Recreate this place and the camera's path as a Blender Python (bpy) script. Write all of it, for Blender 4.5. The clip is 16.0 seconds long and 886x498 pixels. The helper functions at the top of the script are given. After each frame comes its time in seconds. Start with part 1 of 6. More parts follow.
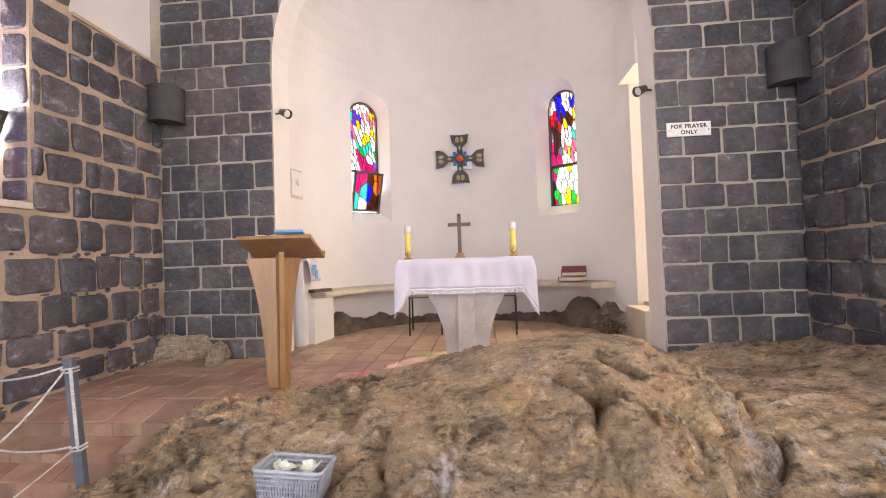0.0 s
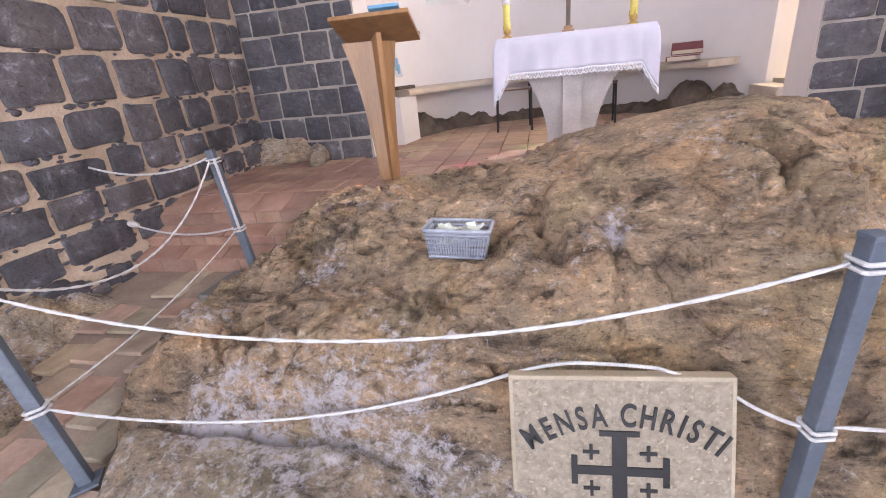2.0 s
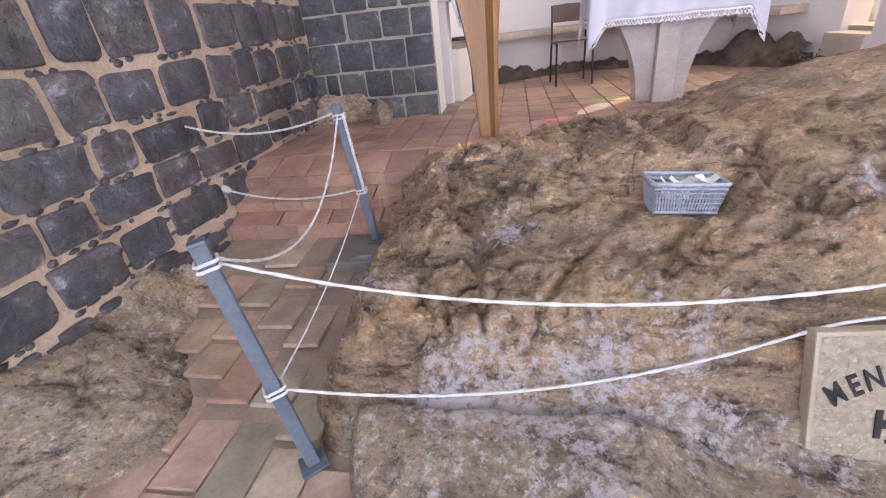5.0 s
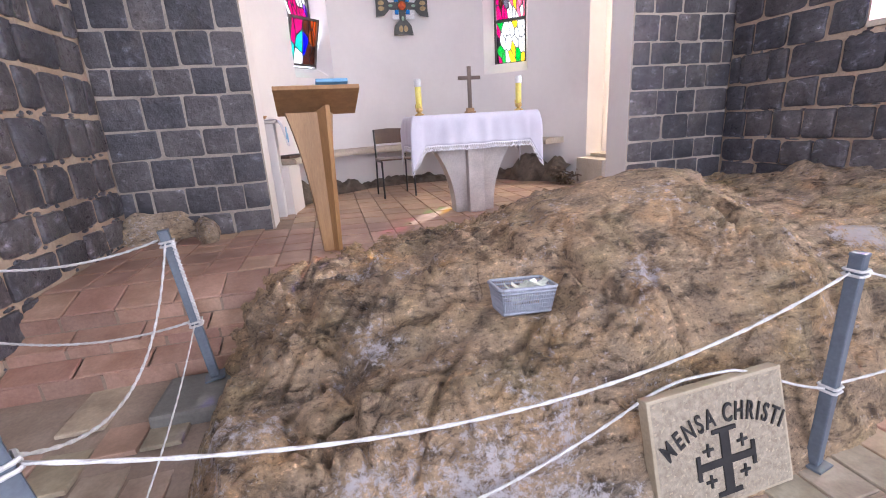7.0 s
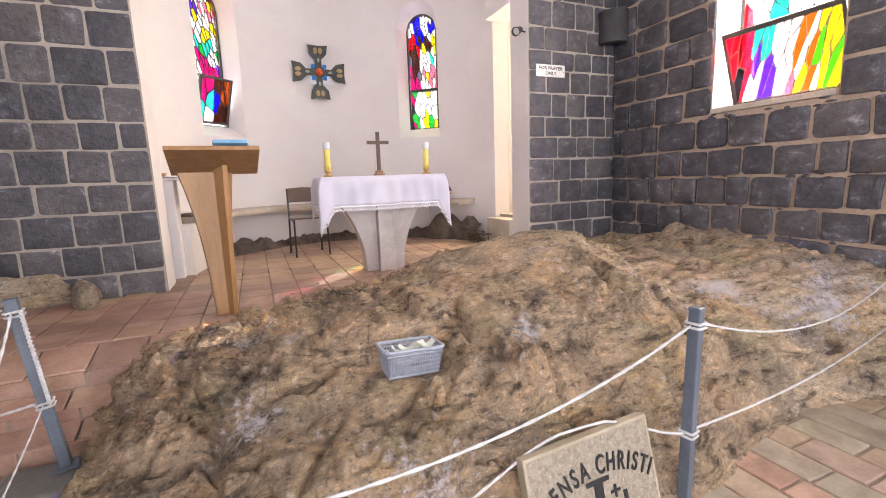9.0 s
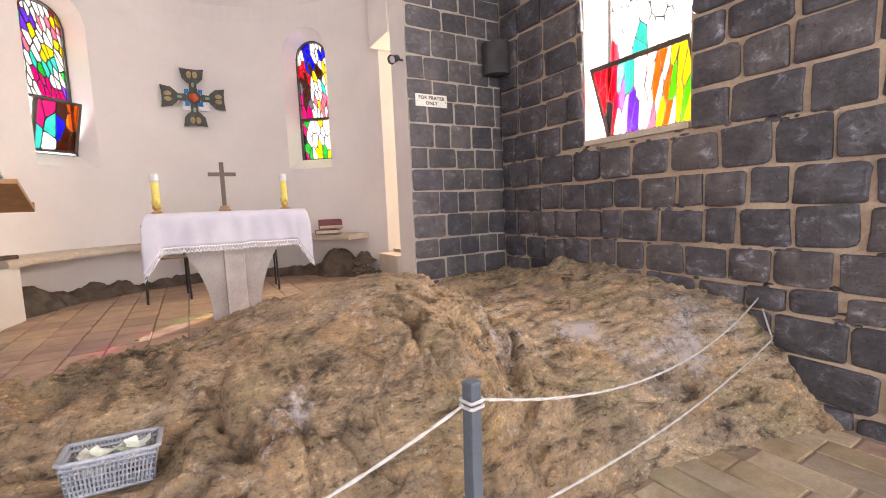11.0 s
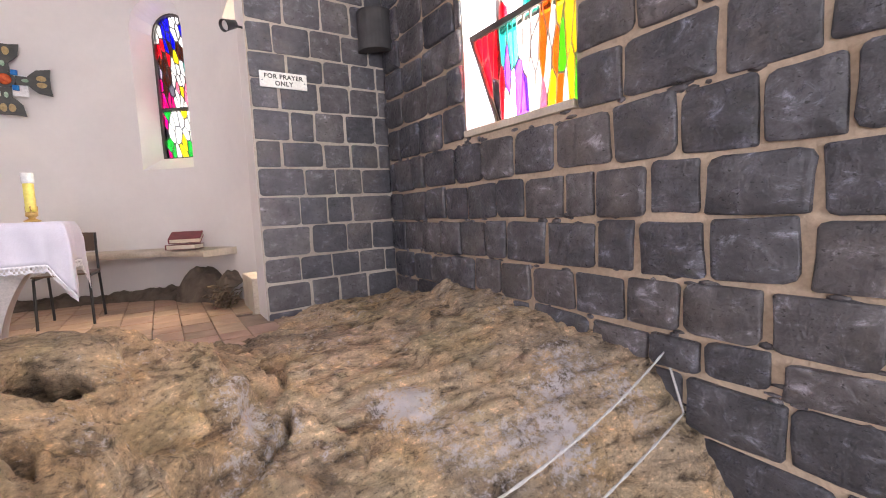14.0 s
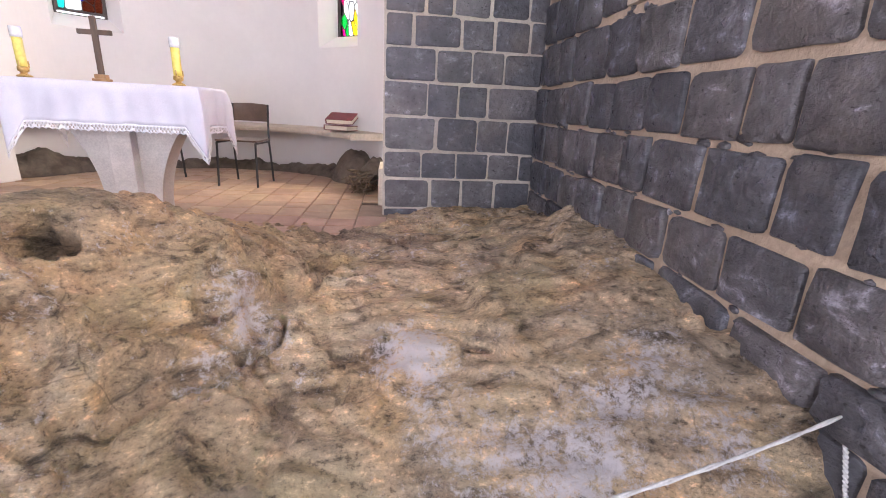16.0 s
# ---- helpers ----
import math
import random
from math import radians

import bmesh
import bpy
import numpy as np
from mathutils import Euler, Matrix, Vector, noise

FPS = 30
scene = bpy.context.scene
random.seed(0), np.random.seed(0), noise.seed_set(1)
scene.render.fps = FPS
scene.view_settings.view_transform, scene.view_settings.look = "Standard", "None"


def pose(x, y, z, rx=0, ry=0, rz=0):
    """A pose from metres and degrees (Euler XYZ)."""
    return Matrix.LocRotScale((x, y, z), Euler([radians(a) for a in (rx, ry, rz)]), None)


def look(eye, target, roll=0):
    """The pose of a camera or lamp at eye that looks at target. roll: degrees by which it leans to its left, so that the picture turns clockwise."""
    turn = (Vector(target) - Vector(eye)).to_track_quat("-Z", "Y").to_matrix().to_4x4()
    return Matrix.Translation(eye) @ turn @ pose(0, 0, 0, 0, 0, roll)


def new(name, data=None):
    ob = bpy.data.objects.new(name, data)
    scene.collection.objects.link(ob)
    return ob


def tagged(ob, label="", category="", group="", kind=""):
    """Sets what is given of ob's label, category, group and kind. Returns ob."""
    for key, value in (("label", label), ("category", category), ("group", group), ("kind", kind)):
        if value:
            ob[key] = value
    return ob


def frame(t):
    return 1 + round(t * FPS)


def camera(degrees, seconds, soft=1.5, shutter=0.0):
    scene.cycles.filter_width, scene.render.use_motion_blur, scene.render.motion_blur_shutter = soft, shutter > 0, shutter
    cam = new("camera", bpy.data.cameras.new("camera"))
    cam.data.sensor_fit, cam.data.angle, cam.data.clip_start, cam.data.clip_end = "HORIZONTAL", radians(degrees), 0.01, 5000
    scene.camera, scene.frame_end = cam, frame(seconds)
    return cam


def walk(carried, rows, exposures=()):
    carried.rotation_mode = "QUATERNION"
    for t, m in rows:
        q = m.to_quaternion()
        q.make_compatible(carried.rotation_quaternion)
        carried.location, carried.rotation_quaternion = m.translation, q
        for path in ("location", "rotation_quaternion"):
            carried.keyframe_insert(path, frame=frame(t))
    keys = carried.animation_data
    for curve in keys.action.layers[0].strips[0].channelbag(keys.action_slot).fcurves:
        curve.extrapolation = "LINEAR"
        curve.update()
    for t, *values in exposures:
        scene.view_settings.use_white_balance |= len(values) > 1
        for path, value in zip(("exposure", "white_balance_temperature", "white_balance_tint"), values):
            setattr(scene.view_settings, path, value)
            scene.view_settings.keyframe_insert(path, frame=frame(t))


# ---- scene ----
cam = camera(90.7, 16.0, 1.0)
PATH = [
    (0, (0.822, 0.205, 1.416), (0.651, 2.197, 1.47), -1.9),
    (0.5, (0.799, 0.228, 1.377), (0.623, 2.216, 1.238), -2.0),
    (1, (0.751, 0.224, 1.338), (0.531, 2.186, 1.016), -1.9),
    (1.5, (0.571, 0.219, 1.291), (0.227, 2.127, 0.801), -2.5),
    (2, (0.432, 0.207, 1.244), (-0.009, 2.01, 0.497), -5.8),
    (2.5, (0.292, 0.163, 1.211), (-0.22, 1.836, 0.241), -6.0),
    (3, (0.19, 0.128, 1.171), (-0.477, 1.681, 0.102), -7.5),
    (5.3, (-0.548, 0.152, 1.282), (-0.751, 1.953, 0.436), -5.6),
    (5.5, (-0.587, 0.147, 1.29), (-0.678, 1.979, 0.491), -5.2),
    (6, (-0.632, 0.149, 1.316), (-0.425, 2.01, 0.614), -5.1),
    (6.5, (-0.619, 0.172, 1.333), (-0.256, 2.038, 0.712), -4.1),
    (7, (-0.59, 0.164, 1.355), (-0.149, 2.036, 0.808), -3.4),
    (7.5, (-0.54, 0.163, 1.371), (-0.027, 2.041, 0.914), -3.1),
    (8, (-0.484, 0.162, 1.379), (0.105, 2.035, 0.998), -2.9),
    (8.5, (-0.429, 0.138, 1.382), (0.228, 1.997, 1.046), -2.6),
    (9, (-0.423, 0.082, 1.38), (0.345, 1.902, 1.066), -2.1),
    (9.5, (-0.333, 0.032, 1.387), (0.545, 1.803, 1.088), -2.2),
    (10, (-0.065, 0.009, 1.389), (0.869, 1.76, 1.139), -2.8),
    (10.2, (0.024, 0.02, 1.389), (0.965, 1.769, 1.161), -2.8),
    (12.3, (0.972, 0.307, 1.413), (2.039, 1.99, 1.243), -2.4),
    (12.5, (1.046, 0.351, 1.402), (2.118, 2.031, 1.236), -2.5),
    (13, (1.254, 0.462, 1.411), (2.334, 2.138, 1.254), -2.5),
    (13.5, (1.523, 0.43, 1.396), (2.605, 2.106, 1.239), -2.7),
    (14, (1.752, 0.45, 1.392), (2.827, 2.127, 1.216), -2.7),
    (14.5, (1.991, 0.568, 1.388), (3.05, 2.251, 1.175), -2.6),
    (15, (2.231, 0.625, 1.372), (3.243, 2.323, 1.067), -2.3),
    (15.5, (2.44, 0.656, 1.36), (3.1, 2.467, 0.824), -0.8),
    (16, (2.518, 0.765, 1.366), (2.756, 2.659, 0.767), 3.1),
]
walk(cam, [(t, look(e, a, r)) for t, e, a, r in PATH], [(0, 1.25, 6500, 17), (1.5, 1.35, 6100, 19), (2.5, 1.35, 5700, 20), (7, 1.35, 5700, 20), (8.5, 1.40, 6000, 18), (10, 1.33, 6700, 17), (12.5, 1.22, 6700, 17), (14.5, 1.42, 6100, 18), (16, 1.55, 5900, 19)])


# ---------- world, sun, large lights ----------
def make_world():
    w = bpy.data.worlds.new("world")
    scene.world = w
    w.use_nodes = True
    nt = w.node_tree
    sky = nt.nodes.new("ShaderNodeTexSky")
    sky.sky_type, sky.sun_disc = "NISHITA", False
    sky.sun_elevation, sky.sun_rotation = radians(32.2), radians(36.5)
    bg = nt.nodes["Background"]
    bg.inputs[1].default_value = 0.055
    nt.links.new(sky.outputs[0], bg.inputs[0])


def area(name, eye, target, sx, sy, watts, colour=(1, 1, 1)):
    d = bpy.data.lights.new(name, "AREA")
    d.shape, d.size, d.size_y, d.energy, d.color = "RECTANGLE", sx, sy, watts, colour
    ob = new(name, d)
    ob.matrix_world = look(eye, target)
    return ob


make_world()
sun_data = bpy.data.lights.new("sun", "SUN")
sun_data.energy, sun_data.angle, sun_data.color = 5.0, radians(0.5), (1, 0.95, 0.86)
SUN_TO = Vector((-0.944, -1.278, -1.0))
new("sun", sun_data).matrix_world = look((8, 12, 12), Vector((8, 12, 12)) + SUN_TO)

CX, CY, R = 0.63, 4.79, 1.96        # apse circle
FY = 4.305                          # face of the arch wall
XL, XR = -2.33, 3.67                # side walls
BACK, TOP = -4.6, 5.6               # rear wall, nave ceiling
PZ = 0.545                          # sanctuary floor


def on_apse(deg, r, z=0.0):
    a = radians(deg)
    return Vector((CX + r * math.sin(a), CY + r * math.cos(a), z))


# daylight standing in the window openings, and in an added, unseen nave entrance
for deg in (-41.3, 40.6):
    area("apse_window_daylight", on_apse(deg, 2.42, 2.95), on_apse(deg, 1.0, 2.9), 0.62, 1.75, 19, (1, 0.97, 0.95))
area("nave_window_daylight", (XR + 0.55, 2.55, 2.65), (0, 2.55, 2.3), 1.15, 1.7, 195, (1, 0.97, 0.95))
area("nave_window_daylight", (XL - 0.60, 2.5, 2.65), (0, 2.5, 2.3), 1.15, 1.7, 200, (1, 0.98, 0.98))
# unseen entrance and rear windows, added to light the nave from behind
area("unseen_entrance_light", (0.6, BACK - 0.1, 1.6), (0.6, 4, 1.6), 2.0, 2.9, 105, (0.96, 0.97, 1))
area("unseen_rear_window_light", (XR + 0.12, -1.6, 2.9), (0, -1.0, 1.6), 1.3, 1.9, 58, (0.95, 0.97, 1))
area("unseen_rear_window_light", (XL - 0.12, -1.6, 2.9), (0, -1.0, 1.6), 1.3, 1.9, 58, (0.95, 0.97, 1))
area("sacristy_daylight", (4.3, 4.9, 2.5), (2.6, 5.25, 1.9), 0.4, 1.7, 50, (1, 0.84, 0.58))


def sky_backdrop():
    """Bright hazy distance all round, seen through the windows only."""
    m = bpy.data.materials.new("hazy_sky")
    m.use_nodes = True
    nt = m.node_tree
    nt.nodes.clear()
    e = nt.nodes.new("ShaderNodeEmission")
    e.inputs[0].default_value, e.inputs[1].default_value = (1.0, 0.985, 0.96, 1), 1.15
    o = nt.nodes.new("ShaderNodeOutputMaterial")
    nt.links.new(e.outputs[0], o.inputs[0])
    bm = bmesh.new()
    n = 48
    ring = [[bm.verts.new((CX + 11 * math.cos(i * math.tau / n), 2.0 + 13 * math.sin(i * math.tau / n), z)) for i in range(n)] for z in (-0.3, 7.0)]
    for i in range(n):
        bm.faces.new((ring[0][i], ring[0][(i + 1) % n], ring[1][(i + 1) % n], ring[1][i]))
    me = bpy.data.meshes.new("backdrop")
    bm.to_mesh(me)
    bm.free()
    me.materials.append(m)
    tagged(new("backdrop", me), "bright hazy daylight beyond the windows", "sky", kind="structure")


sky_backdrop()


# ---------- materials ----------
def principled(name):
    m = bpy.data.materials.new(name)
    m.use_nodes = True
    return m, m.node_tree, m.node_tree.nodes["Principled BSDF"]


def ramp(nt, fac, stops):
    r = nt.nodes.new("ShaderNodeValToRGB")
    els = r.color_ramp.elements
    while len(els) < len(stops):
        els.new(0.5)
    for e, (p, c) in zip(els, stops):
        e.position, e.color = p, (*c, 1)
    nt.links.new(fac, r.inputs[0])
    return r.outputs[0]


def noise_tex(nt, vec, scale, detail=6, rough=0.6, distort=0.0):
    n = nt.nodes.new("ShaderNodeTexNoise")
    n.inputs["Scale"].default_value, n.inputs["Detail"].default_value = scale, detail
    n.inputs["Roughness"].default_value, n.inputs["Distortion"].default_value = rough, distort
    nt.links.new(vec, n.inputs["Vector"])
    return n.outputs["Fac"]


def mixed(nt, kind, fac, a, b):
    x = nt.nodes.new("ShaderNodeMix")
    x.data_type, x.blend_type = "RGBA", kind
    for sock, v in ((x.inputs[0], fac), (x.inputs[6], a), (x.inputs[7], b)):
        if hasattr(v, "is_output"):
            nt.links.new(v, sock)
        elif isinstance(v, tuple):
            sock.default_value = (*v, 1)
        else:
            sock.default_value = v
    return x.outputs[2]


def place(nt, spread=0.0, stretch=(1, 1, 1)):
    """World position, moved by a per-object random step so that pieces differ."""
    g = nt.nodes.new("ShaderNodeNewGeometry")
    out = g.outputs["Position"]
    if stretch != (1, 1, 1):
        s = nt.nodes.new("ShaderNodeVectorMath")
        s.operation = "MULTIPLY"
        s.inputs[1].default_value = stretch
        nt.links.new(out, s.inputs[0])
        out = s.outputs[0]
    if spread:
        o = nt.nodes.new("ShaderNodeObjectInfo")
        m = nt.nodes.new("ShaderNodeMath")
        m.operation = "MULTIPLY"
        m.inputs[1].default_value = spread
        nt.links.new(o.outputs["Random"], m.inputs[0])
        a = nt.nodes.new("ShaderNodeVectorMath")
        nt.links.new(out, a.inputs[0])
        nt.links.new(m.outputs[0], a.inputs[1])
        out = a.outputs[0]
    return out


def bumped(nt, bsdf, heights):
    """heights: list of (fac, strength, distance), chained."""
    last = None
    for fac, strength, dist in heights:
        b = nt.nodes.new("ShaderNodeBump")
        b.inputs["Strength"].default_value, b.inputs["Distance"].default_value = strength, dist
        nt.links.new(fac, b.inputs["Height"])
        if last:
            nt.links.new(last, b.inputs["Normal"])
        last = b.outputs[0]
    nt.links.new(last, bsdf.inputs["Normal"])


def surface(name, dark, light, scale=3.0, rough=0.7, fine=40.0, bump=0.25, dist=0.004, spread=0.0, metal=0.0, tint=None, spec=0.5, stretch=(1, 1, 1), contrast=0.5, grainy=0.8):
    """A plain surface with broad patches between two colours, fine grain and relief."""
    m, nt, b = principled(name)
    p = place(nt, spread, stretch)
    big = noise_tex(nt, p, scale, 5, 0.55, 0.4)
    small = noise_tex(nt, p, fine, 4, 0.65)
    lo = 0.5 - 0.5 * contrast * 0.5
    col = ramp(nt, big, [(lo - 0.05, dark), (1 - lo + 0.05, light)])
    grain = ramp(nt, small, [(0.25, (0.72, 0.72, 0.72)), (0.75, (1.12, 1.12, 1.12))])
    col = mixed(nt, "MULTIPLY", grainy, col, grain)
    if tint:
        o = nt.nodes.new("ShaderNodeObjectInfo")
        col = mixed(nt, "MULTIPLY", 1.0, col, ramp(nt, o.outputs["Random"], tint))
    nt.links.new(col, b.inputs["Base Color"])
    rr = ramp(nt, small, [(0.2, (rough * 0.8,) * 3), (0.8, (min(1, rough * 1.15),) * 3)])
    nt.links.new(rr, b.inputs["Roughness"])
    b.inputs["Metallic"].default_value = metal
    b.inputs["Specular IOR Level"].default_value = spec
    bumped(nt, b, [(big, bump * 0.5, dist * 3), (small, bump, dist)])
    return m


def basalt_material(name, gloss):
    m, nt, b = principled(name)
    p = place(nt, 60.0)
    o = nt.nodes.new("ShaderNodeObjectInfo")
    big = noise_tex(nt, p, 4.0, 5, 0.55, 0.3)
    mid = noise_tex(nt, p, 20.0, 6, 0.62, 0.2)
    fine = noise_tex(nt, p, 130.0, 4, 0.7)
    base = ramp(nt, big, [(0.3, (0.050, 0.051, 0.057)), (0.52, (0.080, 0.080, 0.088)), (0.75, (0.118, 0.117, 0.126))])
    # dark pits, with bluish highlights painted in as pale high spots
    pit_glint = ramp(nt, mid, [(0.27, (0.60, 0.60, 0.61)), (0.40, (1, 1, 1)), (0.62, (1.15, 1.15, 1.18)), (0.70, (2.3, 2.3, 2.4))])
    col = mixed(nt, "MULTIPLY", 0.9, base, pit_glint)
    tone = ramp(nt, o.outputs["Random"], [(0, (0.74, 0.73, 0.77)), (0.5, (1.0, 0.98, 1.0)), (0.8, (1.2, 1.10, 1.05)), (1, (1.42, 1.32, 1.24))])
    col = mixed(nt, "MULTIPLY", 1.0, col, tone)
    # pale bluish patches: window highlights on chipped faces painted into the colour
    chip_glint = ramp(nt, noise_tex(nt, place(nt, 60.0, (1, 1, 1.5)), 8.0, 9, 0.72, 0.5), [(0.40, (0.75, 0.75, 0.76)), (0.52, (1, 1, 1)), (0.585, (1.3, 1.31, 1.35)), (0.64, (2.6, 2.7, 2.9)), (0.70, (4.2, 4.4, 4.8))])
    col = mixed(nt, "MULTIPLY", 0.5 + (0.36 - gloss) * 3.2, col, chip_glint)
    # vesicles, lime flecks and a haze of old mortar
    holes = ramp(nt, noise_tex(nt, place(nt, 60.0, (1, 1, 1.8)), 48.0, 2, 0.5), [(0.30, (0.15, 0.15, 0.15)), (0.345, (1, 1, 1))])
    col = mixed(nt, "MULTIPLY", 0.8, col, holes)
    edge = noise_tex(nt, place(nt), 1.4, 5, 0.7)
    dust = ramp(nt, edge, [(0.54, (0, 0, 0)), (0.72, (0.45, 0.45, 0.45))])
    col = mixed(nt, "MIX", dust, col, (0.18, 0.15, 0.13))
    fleck = ramp(nt, noise_tex(nt, place(nt), 30.0, 5, 0.75, 0.6), [(0.70, (0, 0, 0)), (0.76, (0.7, 0.7, 0.7))])
    col = mixed(nt, "MIX", fleck, col, (0.42, 0.40, 0.38))
    nt.links.new(col, b.inputs["Base Color"])
    rr = ramp(nt, mid, [(0.3, (gloss + 0.26,) * 3), (0.7, (gloss,) * 3)])
    nt.links.new(rr, b.inputs["Roughness"])
    bumped(nt, b, [(big, 0.6, 0.035), (mid, 0.9, 0.016), (fine, 0.5, 0.003)])
    return m


def rock_material(name, stops, gain, crust_bias):
    m, nt, b = principled(name)
    p = place(nt)
    broad = noise_tex(nt, p, 1.9, 6, 0.62, 0.9)
    mid = noise_tex(nt, place(nt, 0.0, (0.75, 1.1, 2.2)), 6.0, 8, 0.68, 0.7)
    fine = noise_tex(nt, place(nt, 0.0, (0.75, 1.15, 1.9)), 30.0, 8, 0.74)
    pits = noise_tex(nt, p, 85.0, 5, 0.75)
    col = ramp(nt, broad, stops)
    # ochre and olive stains
    ochre = ramp(nt, noise_tex(nt, p, 3.3, 5, 0.6, 0.5), [(0.50, (0, 0, 0)), (0.66, (0.8, 0.8, 0.8))])
    col = mixed(nt, "MULTIPLY", ochre, col, (1.10, 0.97, 0.80))
    olive = ramp(nt, noise_tex(nt, p, 2.6, 4, 0.5), [(0.5, (0, 0, 0)), (0.66, (0.7, 0.7, 0.7))])
    col = mixed(nt, "MULTIPLY", olive, col, (0.80, 0.84, 0.74))
    # crevice darkness put into the colour where the relief noises run low
    crevice_tone = ramp(nt, mid, [(0.33, (0.16, 0.15, 0.145)), (0.41, (0.55, 0.53, 0.52)), (0.48, (0.94, 0.93, 0.92)), (0.60, (1.12, 1.09, 1.05)), (0.70, (1.55, 1.48, 1.38))])
    col = mixed(nt, "MULTIPLY", 1.0, col, crevice_tone)
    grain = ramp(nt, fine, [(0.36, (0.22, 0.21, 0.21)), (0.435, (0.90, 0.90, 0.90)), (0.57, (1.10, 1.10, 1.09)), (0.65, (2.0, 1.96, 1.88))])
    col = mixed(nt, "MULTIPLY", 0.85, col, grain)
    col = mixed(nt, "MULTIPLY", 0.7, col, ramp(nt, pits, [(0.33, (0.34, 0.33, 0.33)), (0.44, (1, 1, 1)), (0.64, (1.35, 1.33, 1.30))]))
    # the eastern bed is greyer and paler
    sep = nt.nodes.new("ShaderNodeSeparateXYZ")
    nt.links.new(p, sep.inputs[0])
    bed = nt.nodes.new("ShaderNodeMath")
    bed.operation = "MULTIPLY_ADD"
    bed.inputs[1].default_value, bed.inputs[2].default_value = 0.5, -0.80
    nt.links.new(sep.outputs[0], bed.inputs[0])
    wav = nt.nodes.new("ShaderNodeMath")
    wav.operation = "ADD"
    nt.links.new(bed.outputs[0], wav.inputs[0])
    nt.links.new(broad, wav.inputs[1])
    col = mixed(nt, "MULTIPLY", ramp(nt, wav.outputs[0], [(0.60, (0, 0, 0)), (0.85, (1, 1, 1))]), col, (1.22, 1.30, 1.38))
    # hairline cracks
    bend = nt.nodes.new("ShaderNodeMix")
    bend.data_type = "VECTOR"
    bend.inputs[0].default_value = 0.10
    nt.links.new(p, bend.inputs[4])
    wn = nt.nodes.new("ShaderNodeTexNoise")
    wn.inputs["Scale"].default_value, wn.inputs["Detail"].default_value = 5.0, 5
    nt.links.new(p, wn.inputs["Vector"])
    nt.links.new(wn.outputs["Color"], bend.inputs[5])
    vor = nt.nodes.new("ShaderNodeTexVoronoi")
    vor.feature = "DISTANCE_TO_EDGE"
    vor.inputs["Scale"].default_value = 3.4
    nt.links.new(bend.outputs[1], vor.inputs["Vector"])
    line = ramp(nt, vor.outputs["Distance"], [(0.002, (0.35, 0.33, 0.31)), (0.014, (1, 1, 1))])
    col = mixed(nt, "MULTIPLY", ramp(nt, noise_tex(nt, p, 1.9, 3), [(0.48, (0, 0, 0)), (0.62, (0.6, 0.6, 0.6))]), col, line)
    col = mixed(nt, "MULTIPLY", 1.0, col, gain)
    # pale mineral crust in ragged patches
    laid = nt.nodes.new("ShaderNodeAttribute")
    laid.attribute_name = "crust"
    where = noise_tex(nt, p, 3.1, 4, 0.6, 0.4)
    crust = noise_tex(nt, p, 26.0, 10, 0.84, 0.25)
    h = nt.nodes.new("ShaderNodeMath")
    h.operation = "MULTIPLY_ADD"
    h.inputs[1].default_value, h.inputs[2].default_value = 0.122, crust_bias
    nt.links.new(laid.outputs["Fac"], h.inputs[0])
    g = nt.nodes.new("ShaderNodeMath")
    g.operation = "MULTIPLY_ADD"
    g.inputs[1].default_value = 0.40
    nt.links.new(where, g.inputs[0])
    nt.links.new(h.outputs[0], g.inputs[2])
    s = nt.nodes.new("ShaderNodeMath")
    nt.links.new(g.outputs[0], s.inputs[0])
    nt.links.new(crust, s.inputs[1])
    mask = ramp(nt, s.outputs[0], [(0.865, (0, 0, 0)), (0.90, (0.40, 0.40, 0.40)), (0.96, (0.90, 0.90, 0.90))])
    col = mixed(nt, "MIX", mask, col, (0.60, 0.56, 0.58))
    nt.links.new(col, b.inputs["Base Color"])
    b.inputs["Roughness"].default_value = 0.72
    b.inputs["Specular IOR Level"].default_value = 0.35
    bumped(nt, b, [(mid, 0.9, 0.030), (crust, 0.8, 0.012), (fine, 1.0, 0.014), (pits, 1.0, 0.006)])
    return m


def glass_material(name, colour):
    m = bpy.data.materials.new(name)
    m.use_nodes = True
    nt = m.node_tree
    nt.nodes.clear()
    out = nt.nodes.new("ShaderNodeOutputMaterial")
    tr = nt.nodes.new("ShaderNodeBsdfTransparent")
    gl = nt.nodes.new("ShaderNodeBsdfGlossy")
    gl.inputs["Roughness"].default_value = 0.15
    mx = nt.nodes.new("ShaderNodeMixShader")
    mx.inputs[0].default_value = 0.05
    p = place(nt, 9.0)
    var = ramp(nt, noise_tex(nt, p, 9.0, 4, 0.6, 1.0), [(0.3, tuple(c * 0.75 for c in colour)), (0.7, colour)])
    nt.links.new(var, tr.inputs[0])
    nt.links.new(tr.outputs[0], mx.inputs[1])
    nt.links.new(gl.outputs[0], mx.inputs[2])
    nt.links.new(mx.outputs[0], out.inputs[0])
    return m


